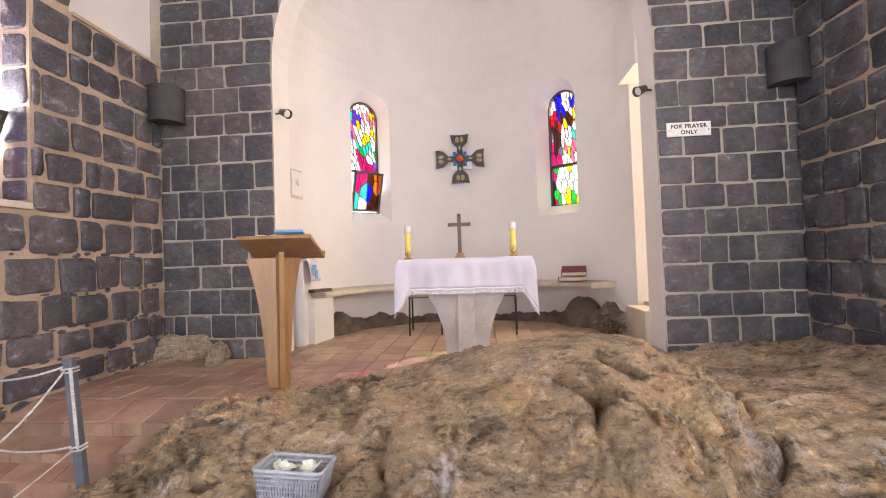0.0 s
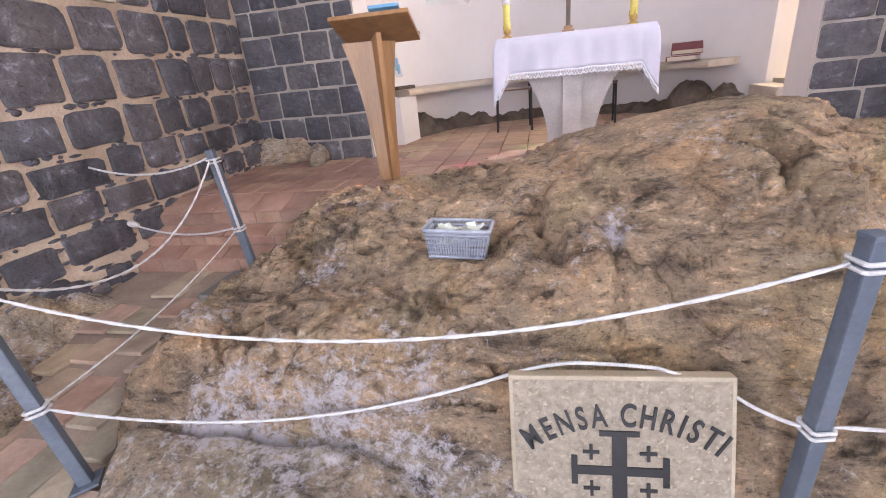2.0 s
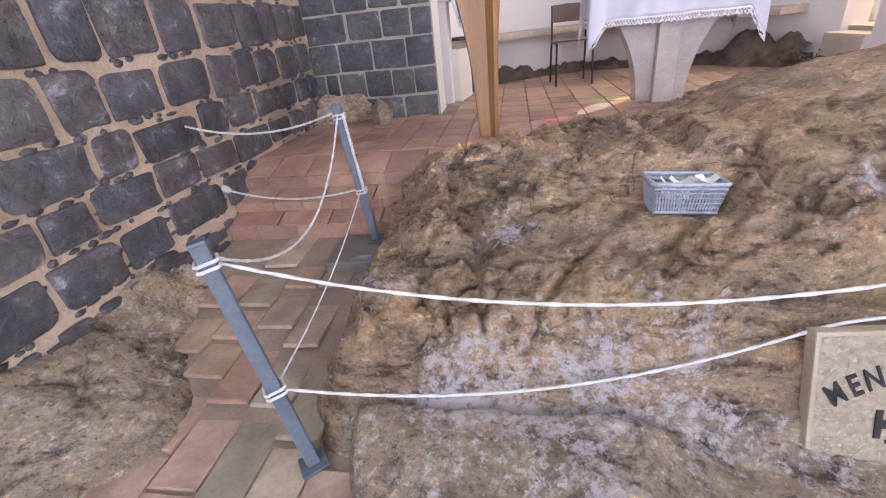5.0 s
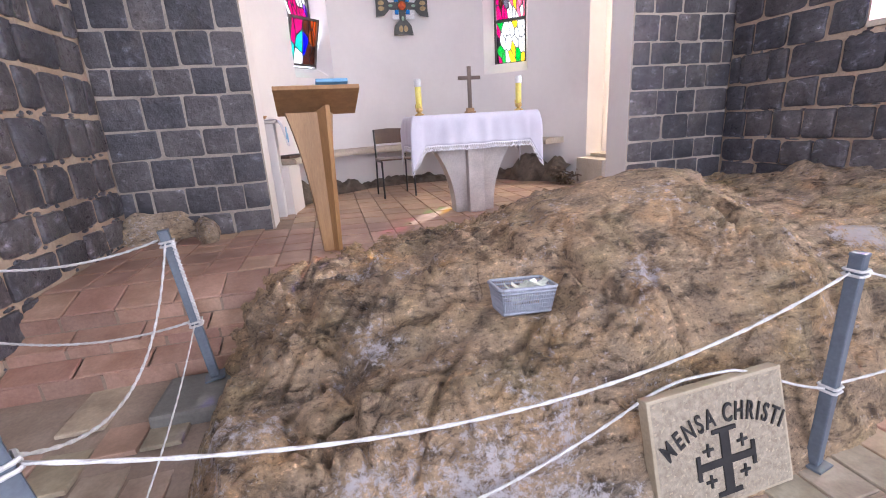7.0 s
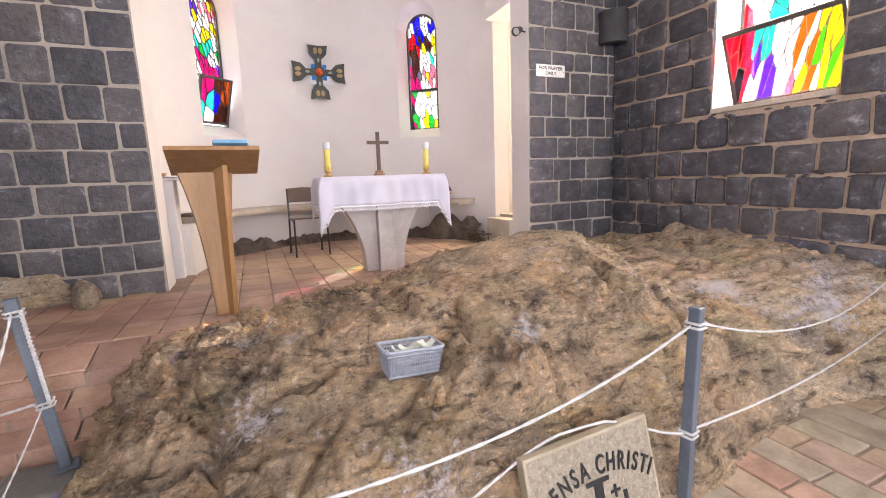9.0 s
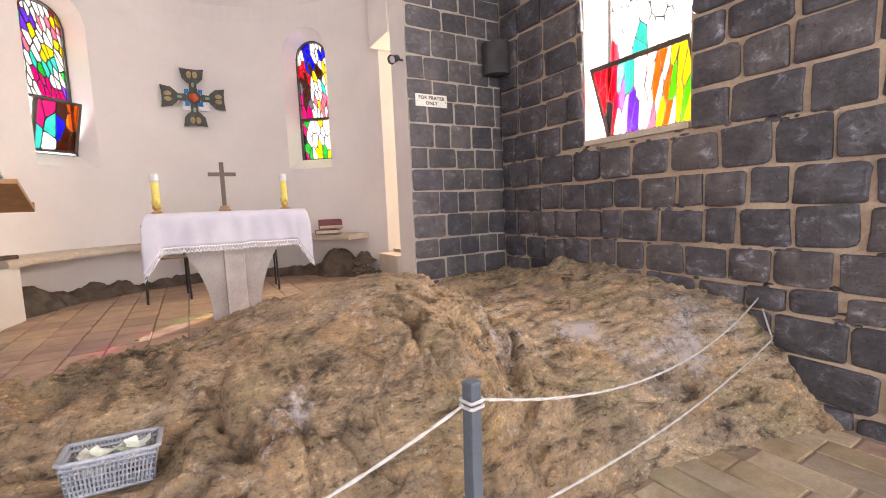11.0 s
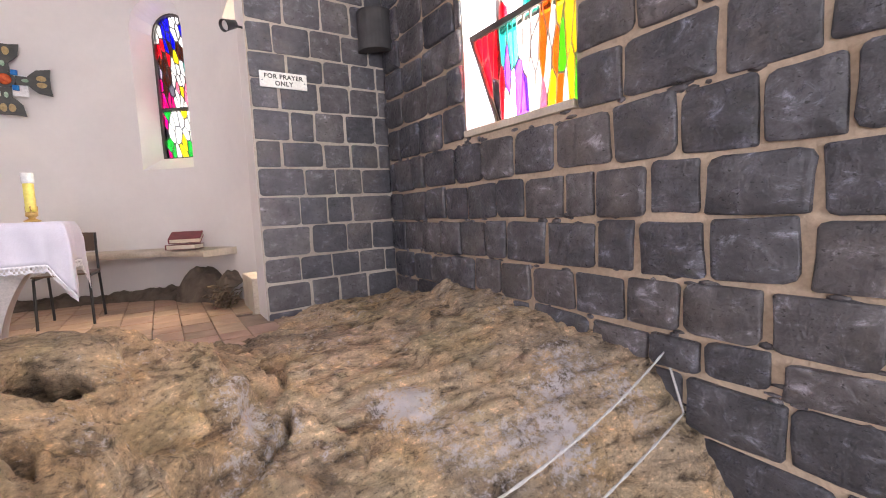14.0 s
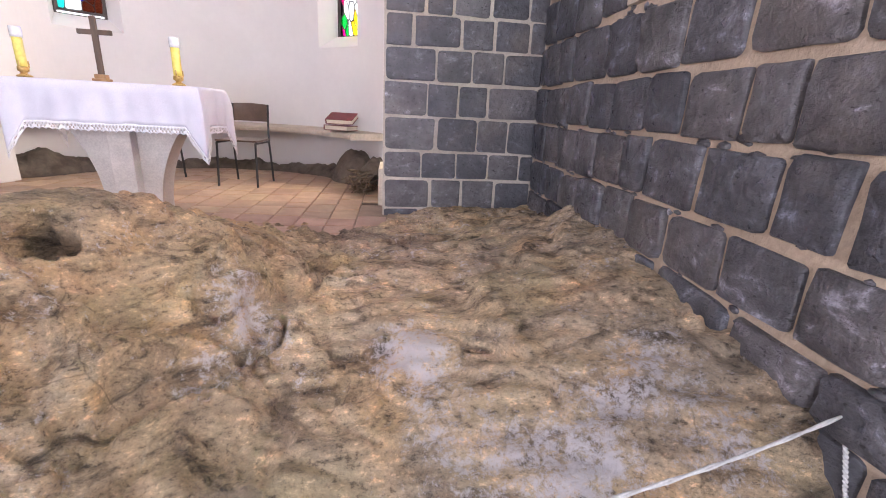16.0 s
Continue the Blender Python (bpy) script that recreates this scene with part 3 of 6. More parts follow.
def doorway():
    """The passage beside the apse, and the small room behind it."""
    bm = bmesh.new()
    y0, y1 = FY + WALL_T, 5.20
    jamb = prism([(2.538, 5.231), (2.74, 5.21), (2.74, 5.50), (2.60, 5.50)], 0.2, 4.2)
    me = bpy.data.meshes.new("jamb")
    jamb.to_mesh(me)
    jamb.free()
    bm.from_mesh(me)
    add_box(bm, 2.452, FY + 0.004, 0.2, 2.50, y0, 3.2)
    add_box(bm, 2.42, y0, 3.32, 2.738, 5.209, 4.2)
    tagged(part("wall_passage", bm, M_PLASTER), "white plastered reveal of the side doorway", "wall", kind="structure")
    bm = bmesh.new()
    add_box(bm, 2.40, y0, 0.2, 2.60, y1 + 0.02, 0.86, bevel=0.01)
    add_box(bm, 2.60, y0, 0.2, 5.2, 6.4, 0.90)
    tagged(part("floor_sacristy", bm, M_BENCH), "raised pale stone threshold and floor of the side room", "floor", kind="structure")
    bm = bmesh.new()
    add_box(bm, 2.70, 5.502, 0.2, 2.74, 6.2, 3.7)
    add_box(bm, 2.70, 6.2, 0.2, 5.2, 6.4, 3.7)
    add_box(bm, 5.0, FY + WALL_T, 0.2, 5.2, 6.4, 3.7)
    add_box(bm, 2.68, FY + WALL_T, 3.7, 5.2, 6.4, 3.8)
    tagged(part("wall_sacristy", bm, M_PLASTER), "cream plastered walls of the side room", "wall", kind="structure")


doorway()

# floors
bm = bmesh.new()
add_box(bm, XL, 3.032, -0.2, XR, FY, PZ - 0.012)
add_box(bm, XL, 2.78, -0.2, XR, 3.032, 0.462)
add_box(bm, ARCH_X - ARCH_R, FY, -0.2, 2.5, FY + WALL_T, PZ - 0.012)
pts = [(CX + 2.1 * math.sin(radians(a)), CY + 2.1 * math.cos(radians(a))) for a in range(-90, 91, 5)]
floor_sanctuary = tagged(part("floor_sanctuary", bm, M_GROUT), "worn reddish tiled sanctuary floor, two steps above the nave", "floor", kind="structure")
tagged(part("floor_apse", prism([(x, max(y, FY + WALL_T)) for x, y in pts], -0.2, PZ - 0.012), M_GROUT), "worn reddish tiled apse floor", "floor", kind="structure")
step_ob = tagged(part("step_lower", box(XL, 2.495, -0.2, -1.05, 2.64, 0.232), M_GROUT), "worn sloping tiled step up to the sanctuary", "step", kind="structure")
step_mid = tagged(part("step_upper", box(XL, 2.64, -0.2, -1.05, 2.78, 0.332), M_GROUT), "worn sloping tiled step below the sanctuary edge", "step", kind="structure")


def nave_z(x, y):
    """The nave floor rises gently along the wall towards the steps."""
    if x > -1.0:
        return 0.0
    return 0.16 * max(0.0, min(1.0, (y - 1.1) / 1.3))


bm = bmesh.new()
nx, ny = 30, 40
vs = [[bm.verts.new((XL + (XR - XL) * i / nx, BACK + (2.8 - BACK) * j / ny, nave_z(XL + (XR - XL) * i / nx, BACK + (2.8 - BACK) * j / ny) - 0.012)) for j in range(ny + 1)] for i in range(nx + 1)]
for i in range(nx):
    for j in range(ny):
        bm.faces.new((vs[i][j], vs[i + 1][j], vs[i + 1][j + 1], vs[i][j + 1]))
floor_nave = tagged(part("floor_nave", bm, M_GROUT), "nave floor paved with worn tan, pink and grey stone", "floor", kind="structure")

# the curved bench along the apse
bm = bmesh.new()
n = 60
rings = []
for i in range(n + 1):
    d = -79 + (66 + 79) * i / n
    w = 0.34 + 0.02 * math.sin(d * 0.4)
    rings.append([bm.verts.new(on_apse(d, r, z)) for r, z in ((R + 0.01, 1.035), (R - w, 1.035), (R - w - 0.006, 1.06), (R - w, 1.085), (R - w + 0.02, 1.098), (R + 0.01, 1.11))])
for A, B in zip(rings, rings[1:]):
    for k in range(6):
        bm.faces.new((A[k], A[(k + 1) % 6], B[(k + 1) % 6], B[k]))
bm.faces.new(rings[0][::-1])
bm.faces.new(rings[-1])
bench = thing("stone_bench", "pale stone bench curving along the apse wall", "bench")
part("bench_slab", bm, M_BENCH, bench)
bm = bmesh.new()
for a, b in ((-86, -72),):
    pts = [on_apse(a, R - 0.02), on_apse(b, R - 0.02), on_apse(b, R - 0.30), on_apse(a, R - 0.30)]
    part("bench_support", prism([(p.x, p.y) for p in pts], PZ - 0.02, 1.034), M_PLASTER, bench)
bm.free()


# ---------- the bedrock ----------
ROCK_X = (-1.4, -1.05, -0.7, -0.2, 0.3, 0.8, 1.3, 1.8, 2.3, 3.0, 3.7)
ROCK_ROWS = (
    (1.12, (-0.15, 0.05, 0.10, 0.08, 0.05, -0.03, -0.08, -0.15, -0.15, -0.12, 0.05)),
    (1.28, (-0.15, 0.32, 0.38, 0.36, 0.32, 0.22, 0.12, -0.08, -0.12, 0.0, 0.20)),
    (1.45, (-0.12, 0.37, 0.45, 0.51, 0.57, 0.52, 0.50, 0.20, 0.04, 0.20, 0.44)),
    (1.7, (-0.08, 0.42, 0.44, 0.55, 0.67, 0.70, 0.82, 0.48, 0.34, 0.43, 0.68)),
    (2.1, (-0.02, 0.40, 0.54, 0.67, 0.77, 0.90, 0.97, 0.63, 0.50, 0.62, 0.74)),
    (2.5, (0.15, 0.46, 0.60, 0.67, 0.78, 0.94, 1.02, 0.90, 0.58, 0.66, 0.78)),
    (2.9, (0.28, 0.51, 0.58, 0.62, 0.71, 0.86, 0.93, 0.78, 0.61, 0.67, 0.83)),
    (3.4, (0.35, 0.45, 0.50, 0.55, 0.60, 0.65, 0.67, 0.63, 0.58, 0.63, 0.74)),
    (4.35, (0.35, 0.40, 0.44, 0.46, 0.48, 0.48, 0.49, 0.49, 0.53, 0.62, 0.66)),
)


def spline(xs, vs, x):
    """Monotone-ish cubic through values at uneven stations."""
    x = min(max(x, xs[0]), xs[-1])
    i = max(0, min(len(xs) - 2, sum(1 for s in xs if s <= x) - 1))
    def slope(k):
        if k <= 0 or k >= len(xs) - 1:
            return 0.0
        a = (vs[k] - vs[k - 1]) / (xs[k] - xs[k - 1])
        b = (vs[k + 1] - vs[k]) / (xs[k + 1] - xs[k])
        return 0.0 if a * b < 0 else 2 * a * b / (a + b + 1e-9)
    h = xs[i + 1] - xs[i]
    t = (x - xs[i]) / h
    return ((2 * t ** 3 - 3 * t ** 2 + 1) * vs[i] + (t ** 3 - 2 * t ** 2 + t) * h * slope(i)
            + (3 * t ** 2 - 2 * t ** 3) * vs[i + 1] + (t ** 3 - t ** 2) * h * slope(i + 1))


ROCK_Y = [r[0] for r in ROCK_ROWS]


def smooth(a, b, t):
    t = min(1.0, max(0.0, (t - a) / (b - a)))
    return t * t * (3 - 2 * t)


def ledge(x, y):
    """The low pecked bench of rock in front of the outcrop: how far it is there (0 to 1), and its height."""
    there = smooth(-1.05, -0.93, x + 0.06 * math.sin(y * 7)) * (1 - smooth(0.60, 0.70, x + 0.04 * math.sin(y * 9))) * smooth(0.20, 0.30, y) * (1 - smooth(1.14, 1.20, y))
    crack = 0.80 - 0.20 * (x + 0.6) + 0.04 * math.sin(x * 11)
    back = 0.085 + 0.09 * smooth(crack, crack + 0.22, y) if y > crack else 0.045 * smooth(0.2, 0.5, y) + 0.015
    return there, 0.012 + back * (1 - 0.92 * smooth(-0.25, 0.26, x)), abs(y - crack)


def rock_base(x, y):
    z = spline(ROCK_Y, [spline(ROCK_X, r[1], x) for r in ROCK_ROWS], y)
    if y < 1.25:
        if y < 1.12:
            z -= 1.2 * (1.12 - y)
        t, h, _ = ledge(x, y)
        z = max(z, -0.15 + t * (h + 0.15))
    return z


# clefts in the rock: width, depth and the places that each runs through
CLEFTS = (
    (0.028, 0.11, ((0.50, 1.62), (0.41, 1.80), (0.43, 1.98))),
    (0.034, 0.075, ((0.41, 1.86), (0.12, 1.93), (-0.20, 1.89), (-0.45, 1.92), (-0.72, 2.0))),
    (0.070, 0.10, ((1.62, 1.50), (1.74, 1.85), (2.0, 2.2), (2.1, 2.5))),
    (0.020, 0.13, ((2.03, 2.12), (2.11, 2.22), (2.12, 2.38))),
    (0.030, 0.06, ((0.95, 1.42), (0.72, 1.60), (0.62, 1.80))),
    (0.022, 0.05, ((-0.75, 1.52), (-0.35, 1.62), (0.1, 1.58))),
    (0.030, 0.06, ((2.25, 2.75), (2.7, 2.62), (3.1, 2.75), (3.4, 2.6))),
    (0.016, 0.035, ((2.75, 2.2), (2.85, 1.95), (3.3, 1.9))),
)


def cleft_depth(p):
    out = 0.0
    for w, dep, pts in CLEFTS:
        best = 9.0
        for a, b in zip(pts, pts[1:]):
            ax, ay, bx, by = a[0], a[1], b[0] - a[0], b[1] - a[1]
            t = min(1.0, max(0.0, ((p.x - ax) * bx + (p.y - ay) * by) / (bx * bx + by * by)))
            best = min(best, (p.x - ax - t * bx) ** 2 + (p.y - ay - t * by) ** 2)
        if best < 9 * w * w:
            out += dep * math.exp(-best / (w * w))
    return out


# where the pale mineral crust lies: place and reach
CRUST = ((0.70, 1.73, 0.10), (-0.52, 1.87, 0.13), (2.07, 2.28, 0.17), (1.93, 2.05, 0.10), (-0.30, 1.22, 0.22), (-0.68, 1.20, 0.16), (0.05, 1.22, 0.12), (3.30, 1.88, 0.20),
         (2.76, 1.82, 0.20), (3.05, 1.72, 0.16), (-1.05, 1.62, 0.16), (-0.46, 2.49, 0.12), (-0.27, 2.25, 0.10), (2.60, 2.15, 0.12), (3.45, 1.62, 0.14))


HOLES = ((1.26, 1.95, 0.080, 0.6), (1.195, 2.04, 0.072, 0.55), (1.41, 2.22, 0.095, 0.6), (1.66, 2.42, 0.05, 0.1), (1.235, 1.83, 0.028, 0.07), (1.40, 1.89, 0.03, 0.08))


def rock_height(x, y):
    z = rock_base(x, y)
    p = Vector((x, y, 0))
    on_ledge = ledge(x, y)[0] if y < 1.2 and z < 0.25 else 0.0
    amp = (0.35 + 0.65 * min(1.0, max(0.0, (z - 0.05) / 0.25))) * (1 - 0.75 * on_ledge)
    # the worn crown and the eastern dome are smoother
    amp *= 1 - 0.78 * math.exp(-((x - 1.05) / 0.60) ** 4 - ((y - 2.30) / 0.50) ** 4) - 0.40 * math.exp(-((x - 3.0) / 0.5) ** 2 - ((y - 1.95) / 0.45) ** 2)
    # the eastern beds lie flatter, in thin sheets
    sheet = smooth(1.9, 2.5, x)
    amp *= 1 - 0.35 * sheet
    warp = p + 0.11 * Vector((noise.noise(p * 2.6), noise.noise(p * 2.6 + Vector((5, 5, 5))), 0))
    z += amp * 0.050 * noise.noise(p * 2.3 + Vector((3, 1, 0)))
    # beds: ledges that follow the slope, broken off unevenly
    bed = (z + 0.10 * x + 0.05 * noise.noise(p * 1.6) + 0.012 * noise.noise(p * 7.0)) / 0.105
    f = bed - math.floor(bed)
    keep = min(1.0, max(0.0, 0.55 + 1.5 * noise.noise(p * 1.5 + Vector((4, 0, 9)))))
    z += amp * keep * 0.100 * (smooth(0.40, 0.80, f) - f)
    # blocks parted by narrow clefts
    for scale, dep, wid in ((2.2, 0.060, 0.08), (5.8, 0.036, 0.10)):
        d = noise.voronoi(warp * scale + Vector((2.0 * scale, 1.0, 0.3)))[0]
        part_here = max(0.0, min(1.0, 0.35 + 1.6 * noise.noise(p * 1.7 + Vector((scale, 0, 0)))))
        z -= amp * dep * part_here * math.exp(-((d[1] - d[0]) / wid) ** 2)
    ridged = 1 - abs(noise.noise(warp * 5.2 + Vector((0, 7, 2))))
    z += amp * 0.040 * (ridged - 0.8)
    rough_spot = (1 - 0.65 * sheet) * 0.55 + (1 - 0.6 * sheet) * 0.9 * max(0.0, noise.noise(p * 1.1 + Vector((8, 3, 0))) + 0.3)
    z += amp * (0.026 - 0.014 * sheet) * noise.noise(warp * 10.0)
    if sheet > 0:
        thin = (z + 0.22 * y - 0.10 * x + 0.03 * noise.noise(p * 2.4) + 0.006 * noise.noise(p * 11.0)) / 0.055
        g = thin - math.floor(thin)
        z += sheet * 0.045 * (smooth(0.55, 0.85, g) - g) * (0.5 + 0.8 * noise.noise(p * 1.9 + Vector((1, 6, 2))))
    z += amp * rough_spot * (0.050 * noise.turbulence(p * 15.0, 3, True) - 0.025)
    z += (amp * rough_spot * 0.014 + 0.004 * on_ledge) * noise.noise(p * 42.0)
    if on_ledge > 0.5:
        z -= 0.05 * math.exp(-(ledge(x, y)[2] / 0.022) ** 2) * (0.4 + noise.noise(p * 3)) * (1 - smooth(-0.1, 0.1, x))
    z -= amp * cleft_depth(p + 0.05 * Vector((noise.noise(p * 6.0), noise.noise(p * 6.0 + Vector((3, 3, 3))), 0)))
    # the worn hollow in which the basket stands
    flat = math.exp(-(((x - 0.115) / 0.19) ** 4 + ((y - 1.765) / 0.13) ** 4))
    z += (0.574 + 0.006 * noise.noise(p * 9) - z) * flat
    z += 0.16 * math.exp(-((x - 3.66) / 0.16) ** 2 - ((y - 3.35) / 0.16) ** 2)
    for hx, hy, r, dep in HOLES:
        q = p + 0.018 * Vector((noise.noise(p * 14.0), noise.noise(p * 14.0 + Vector((7, 2, 0))), 0))
        d2 = ((q.x - hx) ** 2 + (q.y - hy) ** 2) / (r * r)
        if d2 < 9:
            z -= dep * math.exp(-d2 ** 3)
    return z


def bedrock():
    step = 0.0115
    nx, ny = int(5.1 / step), int(4.1 / step)
    verts, faces, crust = [], [], []
    for j in range(ny + 1):
        y = 0.22 + (4.33 - 0.22) * j / ny
        for i in range(nx + 1):
            x = -1.42 + (XR + 0.02 + 1.42) * i / nx
            z = rock_height(x, y)
            w = Vector((x, y, z))
            s = 0.03 * min(1.0, max(0.0, z * 3))
            # the cavities run back under the rock
            back = sum(0.30 * dep * math.exp(-(((x - hx) ** 2 + (y - hy) ** 2) / (r * r)) ** 3) for hx, hy, r, dep in HOLES[:3] if abs(x - hx) < 0.3 and abs(y - hy) < 0.3)
            verts.append((x + s * noise.noise(w * 6.0), y + back + s * noise.noise(w * 6.0 + Vector((9, 9, 9))), z))
            crust.append(min(1.0, sum(math.exp(-((x - a) ** 2 + (y - b) ** 2) / (r * r)) for a, b, r in CRUST)))
    for j in range(ny):
        for i in range(nx):
            a = j * (nx + 1) + i
            q = (a, a + 1, a + nx + 2, a + nx + 1)
            if max(verts[k][2] for k in q) > -0.06:
                faces.append(q)
    # the pecked bench is a bed of its own
    def low(q):
        x, y, z = verts[q[0]]
        return y < 1.19 and -1.1 < x < 0.75 and ledge(x, y)[0] > 0.02 and z < 0.24
    rock = None
    for name, chosen, material in (("bedrock", [q for q in faces if not low(q)], M_ROCK), ("front_ledge", [q for q in faces if low(q)], M_LEDGE)):
        used = sorted({k for q in chosen for k in q})
        at = {k: i for i, k in enumerate(used)}
        me = bpy.data.meshes.new(name)
        me.from_pydata([verts[k] for k in used], [], [tuple(at[k] for k in q) for q in chosen])
        me.polygons.foreach_set("use_smooth", [True] * len(chosen))
        me.attributes.new("crust", "FLOAT", "POINT").data.foreach_set("value", [crust[k] for k in used])
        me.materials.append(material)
        ob = new(name, me)
        if rock:
            ob.parent = rock
            tagged(ob, "low grey-brown pecked ledge of the bedrock")
        else:
            rock = tagged(ob, "brown and tan limestone bedrock outcrop with pale mineral crust", "rock")


bedrock()


# ---------- things in the sanctuary ----------
def lectern():
    ob = thing("lectern", "golden oak lectern with a flared three-board column", "lectern", pose(-0.635, 3.25, PZ + 0.002, 0, 0, 4))
    turn = pose(0, 0, 0, 0, 0, 38)
    # two curved side boards and a fin, all narrowing towards the foot
    def board(sign):
        bm = bmesh.new()
        rows = []
        for i in range(15):
            t = i / 14
            z = 0.93 * t
            w = 0.085 + 0.055 * t + 0.075 * t ** 3
            ax, ay = sign * math.cos(radians(24)), math.sin(radians(24))
            a, b = Vector((sign * 0.018, 0, z)), Vector((ax * w, ay * w, z))
            nrm = Vector((-ay * sign, math.cos(radians(24)) * 1.0, 0)).normalized() * 0.032
            rows.append([bm.verts.new(turn @ p) for p in (a, b, b + nrm, a + nrm)])
        for A, B in zip(rows, rows[1:]):
            for k in range(4):
                bm.faces.new((A[k], A[(k + 1) % 4], B[(k + 1) % 4], B[k]))
        bm.faces.new(rows[0][::-1])
        bm.faces.new(rows[-1])
        part("column_board", bm, M_WOOD, ob)
    board(-1)
    board(1)
    bm = prism([(-0.045, 0.0), (0.03, 0.0), (0.03, 0.93), (-0.085, 0.97), (-0.07, 0.6)], -0.018, 0.018, turn @ Matrix(((0, 0, 1, 0), (1, 0, 0, 0), (0, 1, 0, 0), (0, 0, 0, 1))))
    part("column_fin", bm, M_WOOD, ob)
    desk = box(-0.265, -0.19, -0.014, 0.265, 0.19, 0.014, bevel=0.005)
    desk.transform(pose(0, 0.09, 1.005, -22))
    part("desk", desk, M_WOOD, ob)
    lip = box(-0.265, 0.165, 0.014, 0.265, 0.188, 0.04, bevel=0.004)
    lip.transform(pose(0, 0.09, 1.005, -22))
    part("book_rest", lip, M_WOOD, ob)
    book = thing("open_book", "open book with cream pages lying on the lectern", "book", pose(-0.70, 3.325, PZ + 1.03, -22, 0, 4))
    bm = bmesh.new()
    for s in (-1, 1):
        rows = []
        for i in range(9):
            x = s * 0.15 * i / 8
            h = 0.012 + 0.016 * math.sin(math.pi * min(1, i / 8 + 0.12))
            rows.append([bm.verts.new((x, y, z)) for y, z in ((-0.12, 0.0), (0.12, 0.0), (0.12, h), (-0.12, h))])
        for A, B in zip(rows, rows[1:]):
            for k in range(4):
                bm.faces.new((A[k], A[(k + 1) % 4], B[(k + 1) % 4], B[k]))
        bm.faces.new(rows[-1])
    part("pages", bm, M_PAGES, book)
    blue = thing("blue_folder", "light blue folder lying on the open book", "folder", pose(-0.545, 3.33, PZ + 1.058, -22, 0, 6))
    part("cover", box(-0.10, -0.14, 0.0, 0.10, 0.14, 0.022, bevel=0.003), M_BLUE, blue)
    part("pages", box(-0.096, -0.136, 0.004, 0.103, 0.136, 0.018), M_PAGES, blue)


lectern()

AX, AY0, AY1 = 0.68, 3.955, 4.43
AX0, AX1, ATOP = 0.115, 1.245, 1.432


def altar():
    ob = thing("altar", "pale stone altar table on a flared pedestal", "altar", pose(0, 0, 0))
    part("tabletop", box(AX0, AY0, 1.33, AX1, AY1, ATOP, bevel=0.01), M_ALTAR, ob)
    cy = (AY0 + AY1) / 2
    def wing(ax, ay, thick, name):
        bm = bmesh.new()
        rows = []
        for i in range(17):
            t = i / 16
            w = 0.185 + 0.33 * t ** 2.2
            z = PZ + 0.002 + (1.33 - PZ) * t
            c = Vector((AX + 0.0, cy, z))
            d, n = Vector((ax, ay, 0)) * w, Vector((-ay, ax, 0)) * thick
            rows.append([bm.verts.new(c + d + n), bm.verts.new(c - d + n), bm.verts.new(c - d - n), bm.verts.new(c + d - n)])
        for A, B in zip(rows, rows[1:]):
            for k in range(4):
                bm.faces.new((A[k], A[(k + 1) % 4], B[(k + 1) % 4], B[k]))
        bm.faces.new(rows[0][::-1])
        bm.faces.new(rows[-1])
        part(name, bm, M_ALTAR, ob)
    wing(1, 0, 0.085, "pedestal")
    part("pedestal_pier", box(AX - 0.075, cy - 0.165, PZ + 0.002, AX + 0.075, cy + 0.165, 1.328, bevel=0.006), M_ALTAR, ob)


altar()


